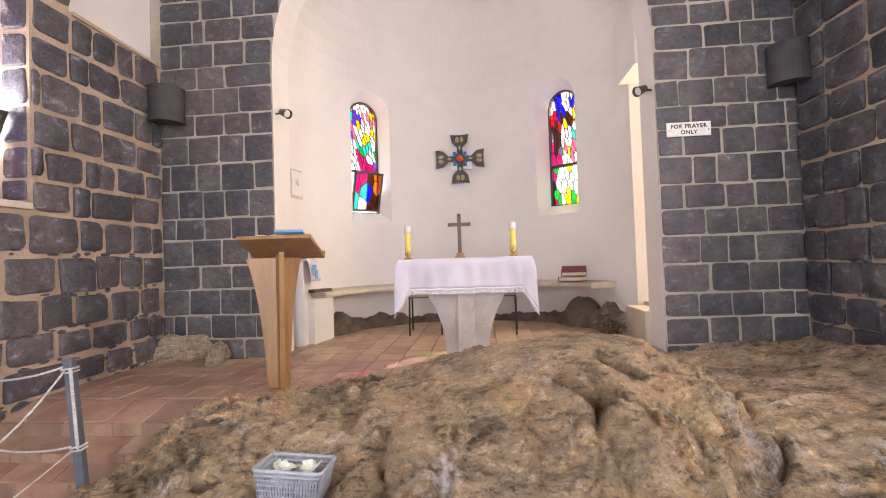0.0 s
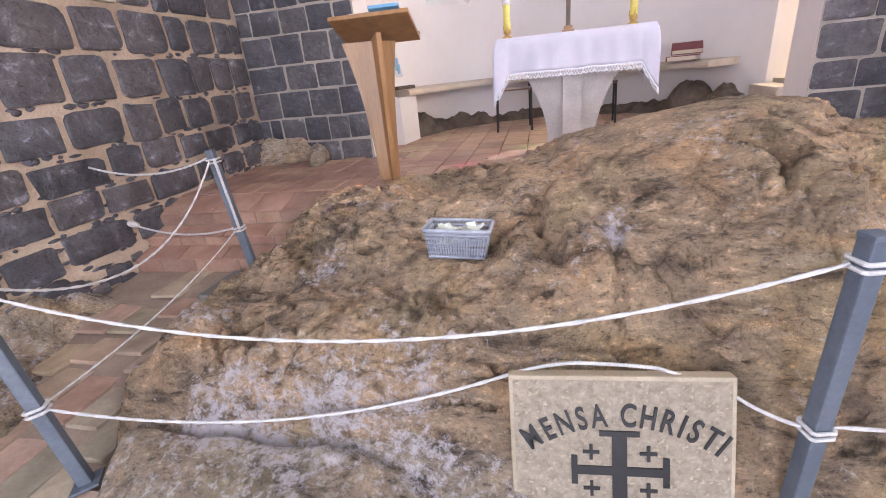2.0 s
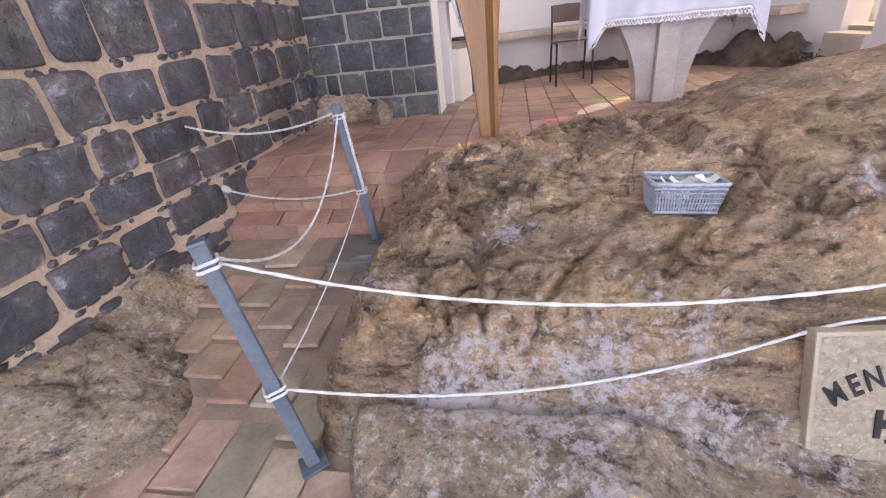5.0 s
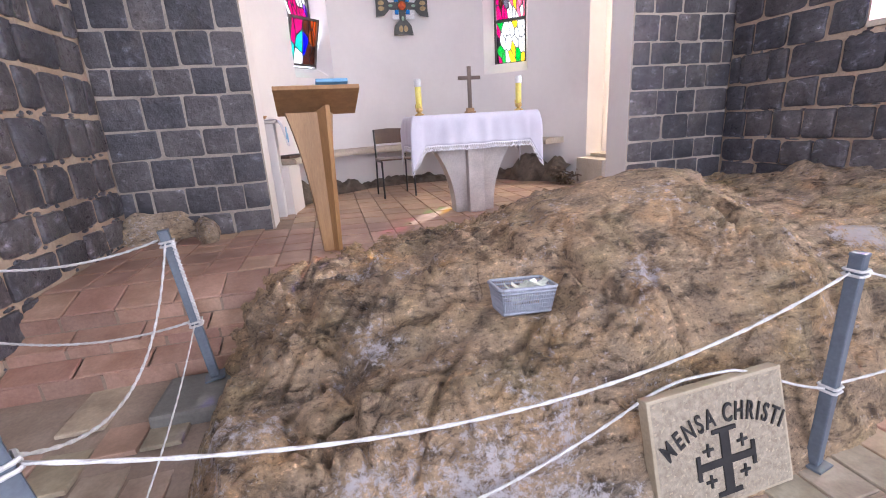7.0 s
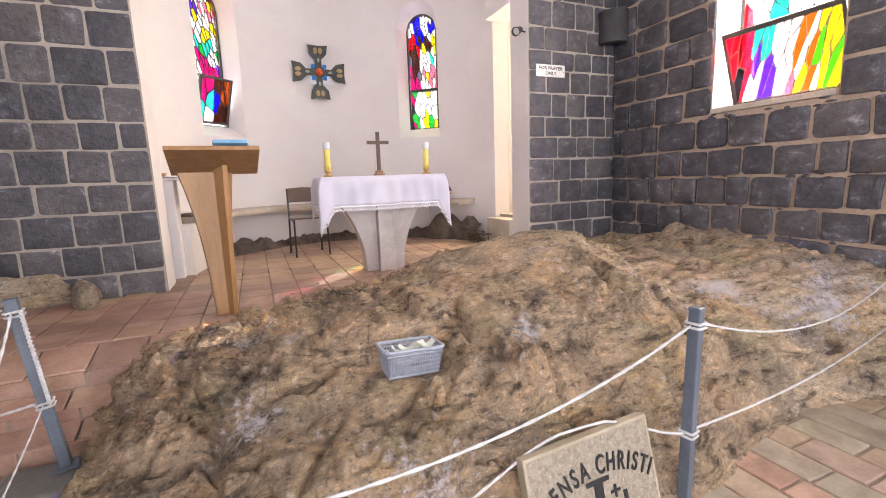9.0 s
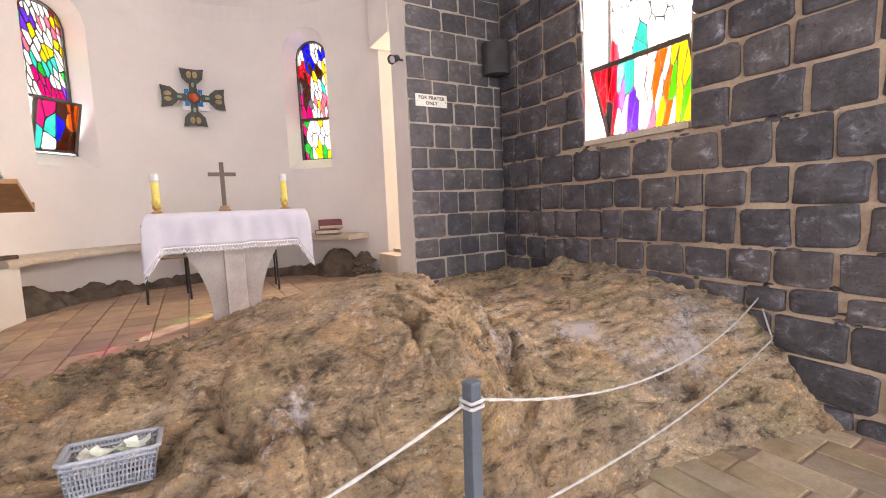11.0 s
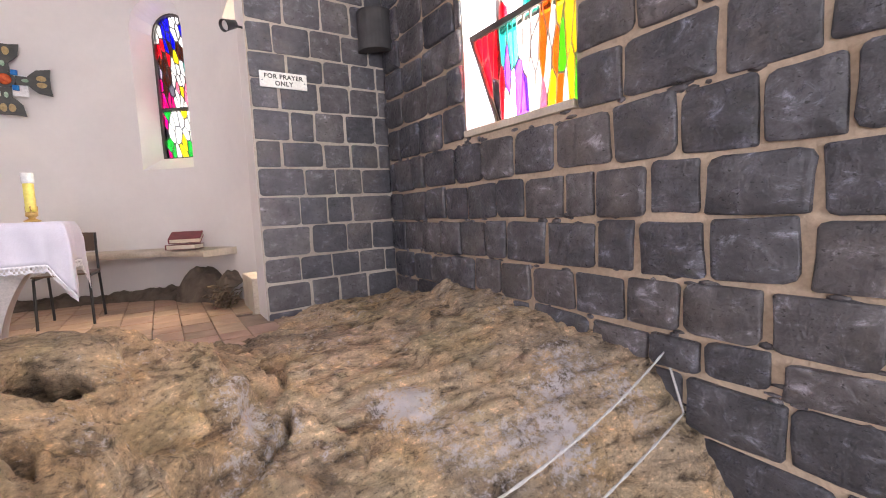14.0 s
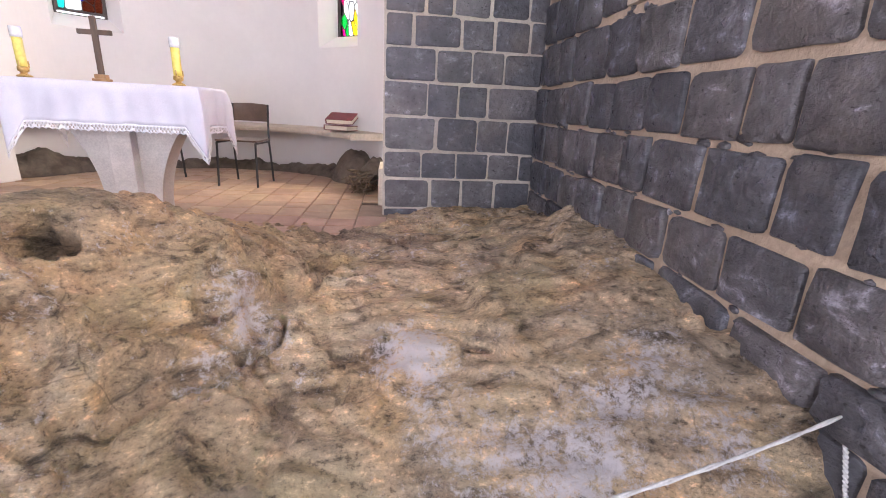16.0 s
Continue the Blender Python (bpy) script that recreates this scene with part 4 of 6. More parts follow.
def altar_cloth():
    ob = thing("altar_cloth", "white linen altar cloth with a lace hem", "tablecloth")
    x0, x1, y0, y1 = AX0 - 0.006, AX1 + 0.006, AY0 - 0.006, AY1 + 0.006
    top = ATOP + 0.004
    rim = []
    def run(a, b, n):
        for i in range(n):
            t = i / n
            rim.append((Vector(a).lerp(Vector(b), t), (Vector(b) - Vector(a)).length * min(t, 1 - t)))
    run((x0, y0), (x1, y0), 110)
    run((x1, y0), (x1, y1), 64)
    run((x1, y1), (x0, y1), 110)
    run((x0, y1), (x0, y0), 64)
    c = Vector(((x0 + x1) / 2, (y0 + y1) / 2))
    bm, lace = bmesh.new(), bmesh.new()
    levels, n = 12, len(rim)
    grid = []
    lace_rows = []
    for i, (p, dist) in enumerate(rim):
        near = max(0.0, 1 - dist / 0.085)
        drop = (0.15 if p.y > y1 - 0.001 else 0.255) + 0.20 * near + 0.008 * noise.noise(Vector((i * 0.08, 3, 0)))
        out = Vector((p.x - c.x, p.y - c.y))
        on_x = abs(abs(out.x) - (x1 - x0) / 2) < 0.004
        normal = Vector((math.copysign(1, out.x), 0)) if on_x else Vector((0, math.copysign(1, out.y)))
        diag = Vector((math.copysign(1, out.x), math.copysign(1, out.y))).normalized()
        normal = normal.lerp(diag, near).normalized()
        col = []
        for k in range(levels + 5):
            d = drop * min(k, levels) / levels + (0.055 * (k - levels) / 4 if k > levels else 0.0)
            fold = 0.005 * math.sin(i * 0.33 + 2.0 * noise.noise(Vector((i * 0.05, 0, 0)))) + 0.010 * noise.noise(Vector((i * 0.12, d * 3, 1)))
            bell = 0.016 * math.sin(min(1.0, d / 0.05) * math.pi / 2)
            off = bell + (fold + 0.030 * near + 0.02 * d) * min(1.0, d / 0.12)
            z = top - d + 0.010 * math.exp(-d / 0.01) * 0
            if k == levels + 4:
                z += 0.012 * abs(math.sin(i * math.pi / 4))
            col.append((p.x + normal.x * off, p.y + normal.y * off, z))
        grid.append([bm.verts.new(q) for q in col[:levels + 1]])
        lace_rows.append([lace.verts.new((q[0] + normal.x * 0.002, q[1] + normal.y * 0.002, q[2])) for q in col[levels:]])
    for i in range(n):
        A, B = grid[i], grid[(i + 1) % n]
        for k in range(levels):
            bm.faces.new((A[k], B[k], B[k + 1], A[k + 1]))
        A, B = lace_rows[i], lace_rows[(i + 1) % n]
        for k in range(4):
            if (k, i % 2) not in ((1, 0), (2, 1)) or i % 8 == 5:
                lace.faces.new((A[k], B[k], B[k + 1], A[k + 1]))
    bm.faces.new([col[0] for col in grid])
    cloth = part("linen", bm, M_CLOTH, ob, smooth=True)
    s = cloth.modifiers.new("solid", "SOLIDIFY")
    s.thickness = 0.002
    hem = part("lace_hem", lace, M_LACE, ob, "white scalloped lace hem", smooth=True)
    s = hem.modifiers.new("solid", "SOLIDIFY")
    s.thickness = 0.002


altar_cloth()


def candle(x, y):
    ob = thing("altar_candle", "yellow candle in a brass holder with a glass sleeve", "candle", pose(x, y, ATOP + 0.006), "candles on the altar")
    part("holder", lathe([(0.040, 0), (0.042, 0.008), (0.030, 0.014), (0.016, 0.022), (0.020, 0.030), (0.030, 0.036), (0.030, 0.060), (0.026, 0.062)], 20), M_BRASS, ob, "worn brass holder", True)
    part("wax", lathe([(0.0255, 0.06), (0.0265, 0.09), (0.0265, 0.235), (0.024, 0.242)], 20), M_WAX, ob, "yellow wax", True)
    bm = lathe([(0.030, 0.232), (0.031, 0.25), (0.031, 0.292), (0.029, 0.294), (0.027, 0.29), (0.027, 0.245)], 20)
    part("glass_sleeve", bm, M_FROST, ob, "clear glass sleeve", True)
    for a in range(3):
        bm = bmesh.new()
        p = [(0.03 * math.cos(a * 2.1 + 0.6), 0.03 * math.sin(a * 2.1 + 0.6), z) for z in (0.055, 0.075, 0.095)]
        add_tube(bm, [Vector(q) * (1 if i != 1 else 1.02) for i, q in enumerate(p)], 0.004, 6)
        part("holder_claw", bm, M_BRASS, ob)


candle(0.185, 4.03)
candle(1.105, 4.04)


def standing_cross():
    ob = thing("standing_cross", "plain dark wooden cross on a light wooden block", "cross", pose(0.642, 4.03, ATOP + 0.006))
    bm = bmesh.new()
    for i, (w, z) in enumerate(((0.042, 0), (0.040, 0.014), (0.030, 0.016), (0.026, 0.038))):
        pass
    bm = bmesh.new()
    add_box(bm, -0.044, -0.035, 0, 0.044, 0.035, 0.016, bevel=0.004)
    add_box(bm, -0.032, -0.026, 0.016, 0.032, 0.026, 0.042, bevel=0.004)
    part("foot", bm, M_WOOD, ob, "light wooden block")
    part("upright", box(-0.016, -0.011, 0.042, 0.016, 0.011, 0.385, bevel=0.003), M_WOOD_DARK, ob)
    part("crossbar", box(-0.100, -0.010, 0.276, 0.100, 0.010, 0.306, bevel=0.003), M_WOOD_DARK, ob)


standing_cross()


def wall_cross():
    ob = thing("wall_cross", "dark iron cross with flared arms, gold petals and coloured glass", "cross", pose(0.565, 6.64, 2.915, 90, 0, 0))
    # in the cross's own plane: x right, y up, z towards the nave
    half = [(0.045, 0.08), (0.040, 0.17), (0.075, 0.20), (0.115, 0.245), (0.135, 0.36), (0.06, 0.350)]
    outline = half + [(-x, y) for x, y in half[::-1]]
    for k in range(4):
        turn = pose(0, 0, 0, 0, 0, 90 * k)
        bm = prism(outline, -0.012, 0.012)
        bm.transform(turn)
        arm = part("arm", bm, M_IRON, ob)
        for s in (-1, 1):
            pet = prism([(s * 0.034 + 0.028 * math.cos(a), 0.282 + 0.042 * math.sin(a) * (1 - 0.15 * s * math.cos(a))) for a in [i * math.tau / 10 for i in range(10)]], 0.012, 0.02)
            pet.transform(turn)
            part("petal", pet, M_GOLD, arm, "old gold petal")
        gem = prism([(0.018 * math.cos(a), 0.155 + 0.03 * math.sin(a)) for a in [i * math.tau / 8 for i in range(8)]], 0.012, 0.022)
        gem.transform(turn)
        part("gem", gem, M_GREENGEM, arm, "pale green glass gem")
        sq = prism([(0.05, 0.05), (0.10, 0.052), (0.102, 0.10), (0.052, 0.102)], -0.008, 0.018)
        sq.transform(turn)
        part("blue_gem", sq, M_BLUEGEM, ob, "blue glass square")
    # added plate: bright light on the wall put in as a white part
    part("light_patch_plate", box(-0.13, -0.155, -0.03, 0.17, 0.06, -0.014, bevel=0.003), M_LIGHT_PATCH, ob, "white plate standing in for a bright patch of light behind the hub")
    part("hub", prism([(0.085 * math.cos(a), 0.085 * math.sin(a)) for a in [i * math.tau / 12 for i in range(12)]], -0.011, 0.016), M_IRON, ob)
    dome = lathe([(0.055, 0.016), (0.052, 0.03), (0.04, 0.042), (0.02, 0.05), (0.002, 0.052)], 16)
    part("red_gem", dome, M_REDGEM, ob, "red glass dome", True)
    back = lathe([(0.02, -0.10), (0.02, -0.011)], 10)
    part("wall_bracket", back, M_IRON, ob)


# white of the plate that stands for light on the wall
M_LIGHT_PATCH = surface("white_light_patch", (0.78, 0.79, 0.80), (0.85, 0.86, 0.87), 9.0, 0.25, 60, 0.05, 0.001)
M_REDGEM = surface("red_gem_glass", (0.45, 0.05, 0.02), (0.75, 0.16, 0.04), 25, 0.12, 60, 0.1, 0.001)
M_BLUEGEM = surface("blue_gem_glass", (0.01, 0.10, 0.42), (0.03, 0.25, 0.65), 25, 0.12, 60, 0.1, 0.001)
M_GREENGEM = surface("green_gem_glass", (0.18, 0.32, 0.22), (0.45, 0.55, 0.42), 25, 0.15, 60, 0.1, 0.001)
wall_cross()


def chair(m, label):
    ob = thing("chair", label, "chair", m, "chairs behind the altar")
    seat = bmesh.new()
    add_box(seat, -0.20, -0.20, 0.435, 0.20, 0.19, 0.452, bevel=0.007)
    part("seat", seat, M_SEAT, ob)
    bm = bmesh.new()
    rows = []
    for i in range(9):
        x = -0.185 + 0.37 * i / 8
        bow = 0.025 * (1 - (x / 0.185) ** 2)
        rows.append([bm.verts.new((x, 0.215 + bow + dy + 0.02 * (z - 0.6), z)) for dy, z in ((0, 0.62), (0.011, 0.62), (0.011, 0.80 - 0.01 * abs(i - 4) / 4), (0, 0.80 - 0.01 * abs(i - 4) / 4))])
    for A, B in zip(rows, rows[1:]):
        for k in range(4):
            bm.faces.new((A[k], A[(k + 1) % 4], B[(k + 1) % 4], B[k]))
    bm.faces.new(rows[0][::-1])
    bm.faces.new(rows[-1])
    part("backrest", bm, M_SEAT, ob)
    for s in (-1, 1):
        b1 = add_tube(bmesh.new(), [(s * 0.19, -0.215, 0), (s * 0.185, -0.19, 0.425), (s * 0.185, -0.17, 0.432)], 0.011, 8)
        part("front_leg", b1, M_BLACK, ob)
        b2 = add_tube(bmesh.new(), [(s * 0.19, 0.235, 0), (s * 0.185, 0.18, 0.43), (s * 0.18, 0.205, 0.62), (s * 0.18, 0.222, 0.79)], 0.011, 8)
        part("rear_leg", b2, M_BLACK, ob)
        b3 = add_tube(bmesh.new(), [(s * 0.185, -0.19, 0.422), (s * 0.185, 0.18, 0.422)], 0.010, 8)
        part("side_rail", b3, M_BLACK, ob)
    return ob


chair(pose(0.135, 5.54, PZ + 0.003, 0, 0, 4), "black metal chair with brown plywood seat, partly behind the altar")
chair(pose(1.03, 5.50, PZ + 0.003, 0, 0, -5), "black metal chair with brown plywood seat, beside the bench")


def lump(name, c, size, seed, material, label, category, sub=3):
    bm = bmesh.new()
    bmesh.ops.create_icosphere(bm, subdivisions=sub + 1, radius=1)
    for v in bm.verts:
        p = v.co.copy()
        k = 1 + 0.28 * noise.noise(p * 1.5 + Vector((seed, 0, 0))) + 0.12 * noise.noise(p * 4 + Vector((0, seed, 0))) + 0.05 * noise.noise(p * 9)
        v.co = Vector((p.x * size[0], p.y * size[1], p.z * size[2])) * k
        if v.co.z < -size[2] * 0.5:
            v.co.z = -size[2] * 0.5
    bm.transform(pose(c[0], c[1], c[2] + size[2] * 0.45, 0, 0, seed * 31))
    return tagged(part(name, bm, material, None, "", True), label, category)


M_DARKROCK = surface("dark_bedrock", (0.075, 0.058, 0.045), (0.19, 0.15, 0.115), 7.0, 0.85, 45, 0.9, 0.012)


def bedrock_ledge():
    """The rough bedrock left standing under the apse bench."""
    verts, faces = [], []
    na, nr = 260, 26
    for i in range(na + 1):
        d = -76 + 146 * i / na
        crest = 0.10 + 0.16 * math.exp(-((d + 62) / 9) ** 2) + 0.06 * math.exp(-((d + 38) / 8) ** 2) + 0.24 * math.exp(-((d - 52) / 10) ** 2) + 0.14 * math.exp(-((d - 66) / 6) ** 2)
        crest *= 1 + 0.5 * noise.noise(Vector((d * 0.11, 0, 0)))
        reach = 0.16 + 0.5 * crest
        for j in range(nr + 1):
            t = j / nr
            p = on_apse(d, R + 0.01 - reach * (1 - t))
            h = crest * math.sin(min(1.0, t * 1.5) * math.pi / 2) ** 0.7
            n = 0.05 * noise.noise(p * 5) + 0.035 * noise.noise(p * 12) + 0.015 * noise.noise(p * 30)
            verts.append((p.x, p.y, PZ - 0.03 + max(0.0, h + n * min(1.0, t * 4)) + 0.02 * t))
    for i in range(na):
        for j in range(nr):
            a = i * (nr + 1) + j
            faces.append((a, a + 1, a + nr + 2, a + nr + 1))
    me = bpy.data.meshes.new("bedrock_ledge")
    me.from_pydata(verts, [], faces)
    me.polygons.foreach_set("use_smooth", [True] * len(faces))
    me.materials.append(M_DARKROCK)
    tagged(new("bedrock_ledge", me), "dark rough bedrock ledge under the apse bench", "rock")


bedrock_ledge()
lump("boulder", (-2.08, 4.25, PZ - 0.04), (0.34, 0.10, 0.19), 12, M_LEDGE, "brown bedrock boulder in the wall corner", "rock")
lump("boulder", (-1.70, 4.23, PZ - 0.03), (0.34, 0.09, 0.13), 15, M_LEDGE, "brown bedrock boulder at the foot of the pier", "rock")


def twig_pile():
    rng = random.Random(4)
    ob = thing("twig_bundle", "bundle of dry brown twigs lying below the bench", "twigs", pose(2.23, 5.22, PZ + 0.002, 0, 0, 70))
    for i in range(60):
        bm = bmesh.new()
        x, y, z = rng.uniform(-0.12, 0.12), rng.gauss(0, 0.06), abs(rng.gauss(0.07, 0.05)) + 0.012
        a = rng.gauss(0, 0.28)
        l = rng.uniform(0.16, 0.32)
        pts = [(x + (t - 0.5) * l * math.cos(a), y + (t - 0.5) * l * math.sin(a) + rng.gauss(0, 0.008), max(0.008, z + (t - 0.5) * rng.gauss(0, 0.05))) for t in (0, 0.25, 0.5, 0.75, 1)]
        add_tube(bm, pts, rng.uniform(0.005, 0.010), 6, taper=0.5)
        part("twig", bm, M_TWIG, ob)


twig_pile()


def red_book(m, label):
    ob = thing("red_book", label, "book", m, "red books on the bench")
    part("pages", box(-0.138, -0.098, 0.005, 0.142, 0.098, 0.046), M_PAGES, ob, "cream pages with a white marker")
    part("cover", box(-0.145, -0.105, 0.046, 0.148, 0.105, 0.052, bevel=0.001), M_RED, ob)
    part("rear_cover", box(-0.145, -0.105, 0.0, 0.148, 0.105, 0.005), M_RED, ob)
    part("spine", box(-0.150, -0.105, 0.001, -0.139, 0.105, 0.051, bevel=0.002), M_RED, ob)
    return ob


red_book(pose(1.955, 5.83, 1.113, 0, 0, -28), "worn dark red hymn book lying on the stone bench")
red_book(pose(1.975, 5.80, 1.168, 0, 0, -14) @ pose(0, 0, 0.045, 20), "dark red hymn book propped aslant on another book")
bx = thing("dark_case", "flat dark brown case lying on the stone bench", "case", pose(-0.985, 4.99, 1.112, 0, 0, 64))
part("body", box(-0.13, -0.05, 0, 0.13, 0.05, 0.026, bevel=0.006), M_WOOD_DARK, bx)
part("lid", box(-0.128, -0.048, 0.026, 0.128, 0.048, 0.036, bevel=0.005), M_BLACK, bx)

# credence pillar with its cloth behind the pier
cred = thing("credence_pillar", "white plastered pillar carrying a cloth beside the bench", "pillar")
part("shaft", box(-1.325, 4.80, PZ - 0.01, -1.10, 5.02, 1.46, bevel=0.012), M_PLASTER, cred)
part("slab", box(-1.335, 4.785, 1.46, -1.07, 5.05, 1.485, bevel=0.006), M_PLASTER, cred)


def small_cloth():
    ob = thing("small_cloth", "white cloth with a light blue print hanging from the pillar", "cloth")
    bm = bmesh.new()
    rows = []
    for i in range(13):
        t = i / 12
        x = -1.33 + 0.29 * min(1, t * 1.6) if t < 0.62 else -1.04 + 0.05 * (t - 0.62) / 0.38
        z = 1.490 if t < 0.58 else 1.490 - 0.25 * (t - 0.58) / 0.42
        rows.append([bm.verts.new((x + 0.008 * math.sin(j * 0.9) * max(0, t - 0.5), 4.78 + 0.26 * j / 10, z + 0.004 * math.sin(j * 1.1 + t * 3))) for j in range(11)])
    for A, B in zip(rows, rows[1:]):
        for k in range(10):
            f = bm.faces.new((A[k], A[k + 1], B[k + 1], B[k]))
    cl = part("linen", bm, M_CLOTH, ob, smooth=True)
    cl.modifiers.new("solid", "SOLIDIFY").thickness = 0.003
    for y0, y1, z0, z1 in ((4.80, 4.90, 1.30, 1.42), (4.86, 4.94, 1.27, 1.36)):
        part("blue_print", box(-0.996 if z1 > 1.4 else -0.992, y0, z0, -0.99 if z1 > 1.4 else -0.986, y1, z1, bevel=0.002), M_BLUE, ob, "light blue print")


small_cloth()
bowl = thing("wooden_bowl", "small round wooden bowl standing on the cloth", "bowl", pose(-1.22, 4.90, 1.497))
part("body", lathe([(0.035, 0), (0.055, 0.012), (0.066, 0.032), (0.062, 0.034), (0.05, 0.016), (0.02, 0.008)], 20), M_WOOD, bowl, "", True)

pic = thing("wall_relief", "small white relief plaque with a grey edge on the apse wall", "plaque", pose(-1.315, 5.13, 2.37, 90, 0, 80))
part("frame", box(-0.13, -0.17, 0.0, 0.13, 0.17, 0.02, bevel=0.004), M_ALTAR, pic)
part("relief", box(-0.105, -0.145, 0.02, 0.105, 0.145, 0.032, bevel=0.008), M_PLASTER, pic)
part("figure", lathe([(0.03, 0), (0.045, 0.01), (0.02, 0.03), (0.002, 0.034)], 12), M_PLASTER, pic).matrix_basis = pose(0, 0.02, 0.032)

cup = thing("cupboard", "honey-coloured pine cupboard in the side room", "cupboard", pose(3.28, 5.72, 0.902))
part("body", box(-0.17, -0.12, 0.0, 0.9, 0.4, 0.80, bevel=0.006), M_CUPBOARD, cup)
for i in range(2):
    d = part("door", box(-0.16 + 0.30 * i, -0.138, 0.04, 0.13 + 0.30 * i, -0.121, 0.76, bevel=0.004), M_CUPBOARD, cup)
    part("handle", add_tube(bmesh.new(), [(0.085 + 0.11 * i, -0.14, 0.66), (0.085 + 0.11 * i, -0.155, 0.665), (0.085 + 0.11 * i, -0.155, 0.70), (0.085 + 0.11 * i, -0.14, 0.705)], 0.004, 6), M_BLACK, d, "dark metal handle")
sw = thing("wall_switch", "small grey socket on the side room wall", "switch", pose(3.10, 6.196, 2.02, 90))
part("plate", box(-0.05, -0.04, 0, 0.05, 0.04, 0.012, bevel=0.003), M_CONCRETE, sw)
part("rocker", box(-0.018, -0.024, 0.012, 0.018, 0.024, 0.017, bevel=0.002), M_SIGN, sw)


def spotlight(x, side):
    ob = thing("spotlight", "small black spotlight clamped to the arch edge", "lamp", pose(x, FY + 0.06, 2.93), "spotlights on the arch")
    part("arm", add_tube(bmesh.new(), [(0, 0, 0), (side * 0.05, -0.01, 0.0), (side * 0.075, -0.01, 0.0)], 0.010, 8), M_BLACK, ob)
    head = lathe([(0.012, -0.065), (0.032, -0.06), (0.036, -0.02), (0.046, 0.045), (0.048, 0.055), (0.042, 0.05), (0.034, 0.03)], 18)
    head.transform(look((side * 0.10, -0.01, 0.0), (side * 0.55, -0.25, -0.22)) @ pose(0, 0, 0, 180))
    part("head", head, M_BLACK, ob, smooth=True)
    lens = lathe([(0.036, 0.030), (0.036, 0.034), (0.02, 0.038)], 16)
    lens.transform(look((side * 0.10, -0.01, 0.0), (side * 0.55, -0.25, -0.22)) @ pose(0, 0, 0, 180))
    part("lens", lens, M_FROST, ob, "pale lens")


spotlight(ARCH_X - ARCH_R, 1)
spotlight(ARCH_X + ARCH_R, -1)


def loudspeaker(x, side):
    ob = thing("loudspeaker", "black rounded loudspeaker in the wall corner", "loudspeaker", pose(x, FY - 0.16, 2.845), "corner loudspeakers")
    pts = [(0.155 * math.cos(a), -0.155 * math.sin(a) * 0.9) for a in [math.pi * i / 14 for i in range(15)]]
    bm = prism(pts, 0, 0.34, pose(0, 0.05, 0, 0, 0, side * 40))
    part("body", bm, M_GRILLE, ob)
    for z in (-0.002, 0.326):
        part("rim", prism([(p[0] * 1.03, p[1] * 1.03) for p in pts], z, z + 0.016, pose(0, 0.05, 0, 0, 0, side * 40)), M_GRILLE, ob)
    part("bracket", box(-0.02, 0.03, 0.13, 0.02, 0.155, 0.2), M_BLACK, ob)


loudspeaker(XL + 0.15, 1)
loudspeaker(XR - 0.14, -1)


def prayer_sign():
    ob = thing("prayer_sign", "white sign board reading FOR PRAYER ONLY on the pier", "sign", pose(2.716, FY - 0.034, 2.522, 90))
    part("board", box(-0.19, -0.064, -0.012, 0.19, 0.064, 0.0, bevel=0.003), M_SIGN, ob)
    text_mesh("FOR PRAYER", 0.050, 0.001, "lettering", M_LETTER, ob, pose(0, 0.010, 0.001), 1.12, 0.0014)
    text_mesh("ONLY", 0.050, 0.001, "lettering", M_LETTER, ob, pose(0, -0.044, 0.001), 1.12, 0.0014)
    for s in (-1, 1):
        part("screw", lathe([(0.006, 0), (0.006, 0.002), (0.003, 0.004)], 8), M_POST, ob).matrix_basis = pose(s * 0.17, -0.01, 0)


prayer_sign()


# ---------- stained glass ----------
def clip(poly, a, b, c):
    """Keeps the side a x + b y <= c of a convex outline."""
    out = []
    for i, p in enumerate(poly):
        q = poly[(i + 1) % len(poly)]
        dp, dq = a * p[0] + b * p[1] - c, a * q[0] + b * q[1] - c
        if dp <= 0:
            out.append(p)
        if dp * dq < 0:
            t = dp / (dp - dq)
            out.append((p[0] + (q[0] - p[0]) * t, p[1] + (q[1] - p[1]) * t))
    return out


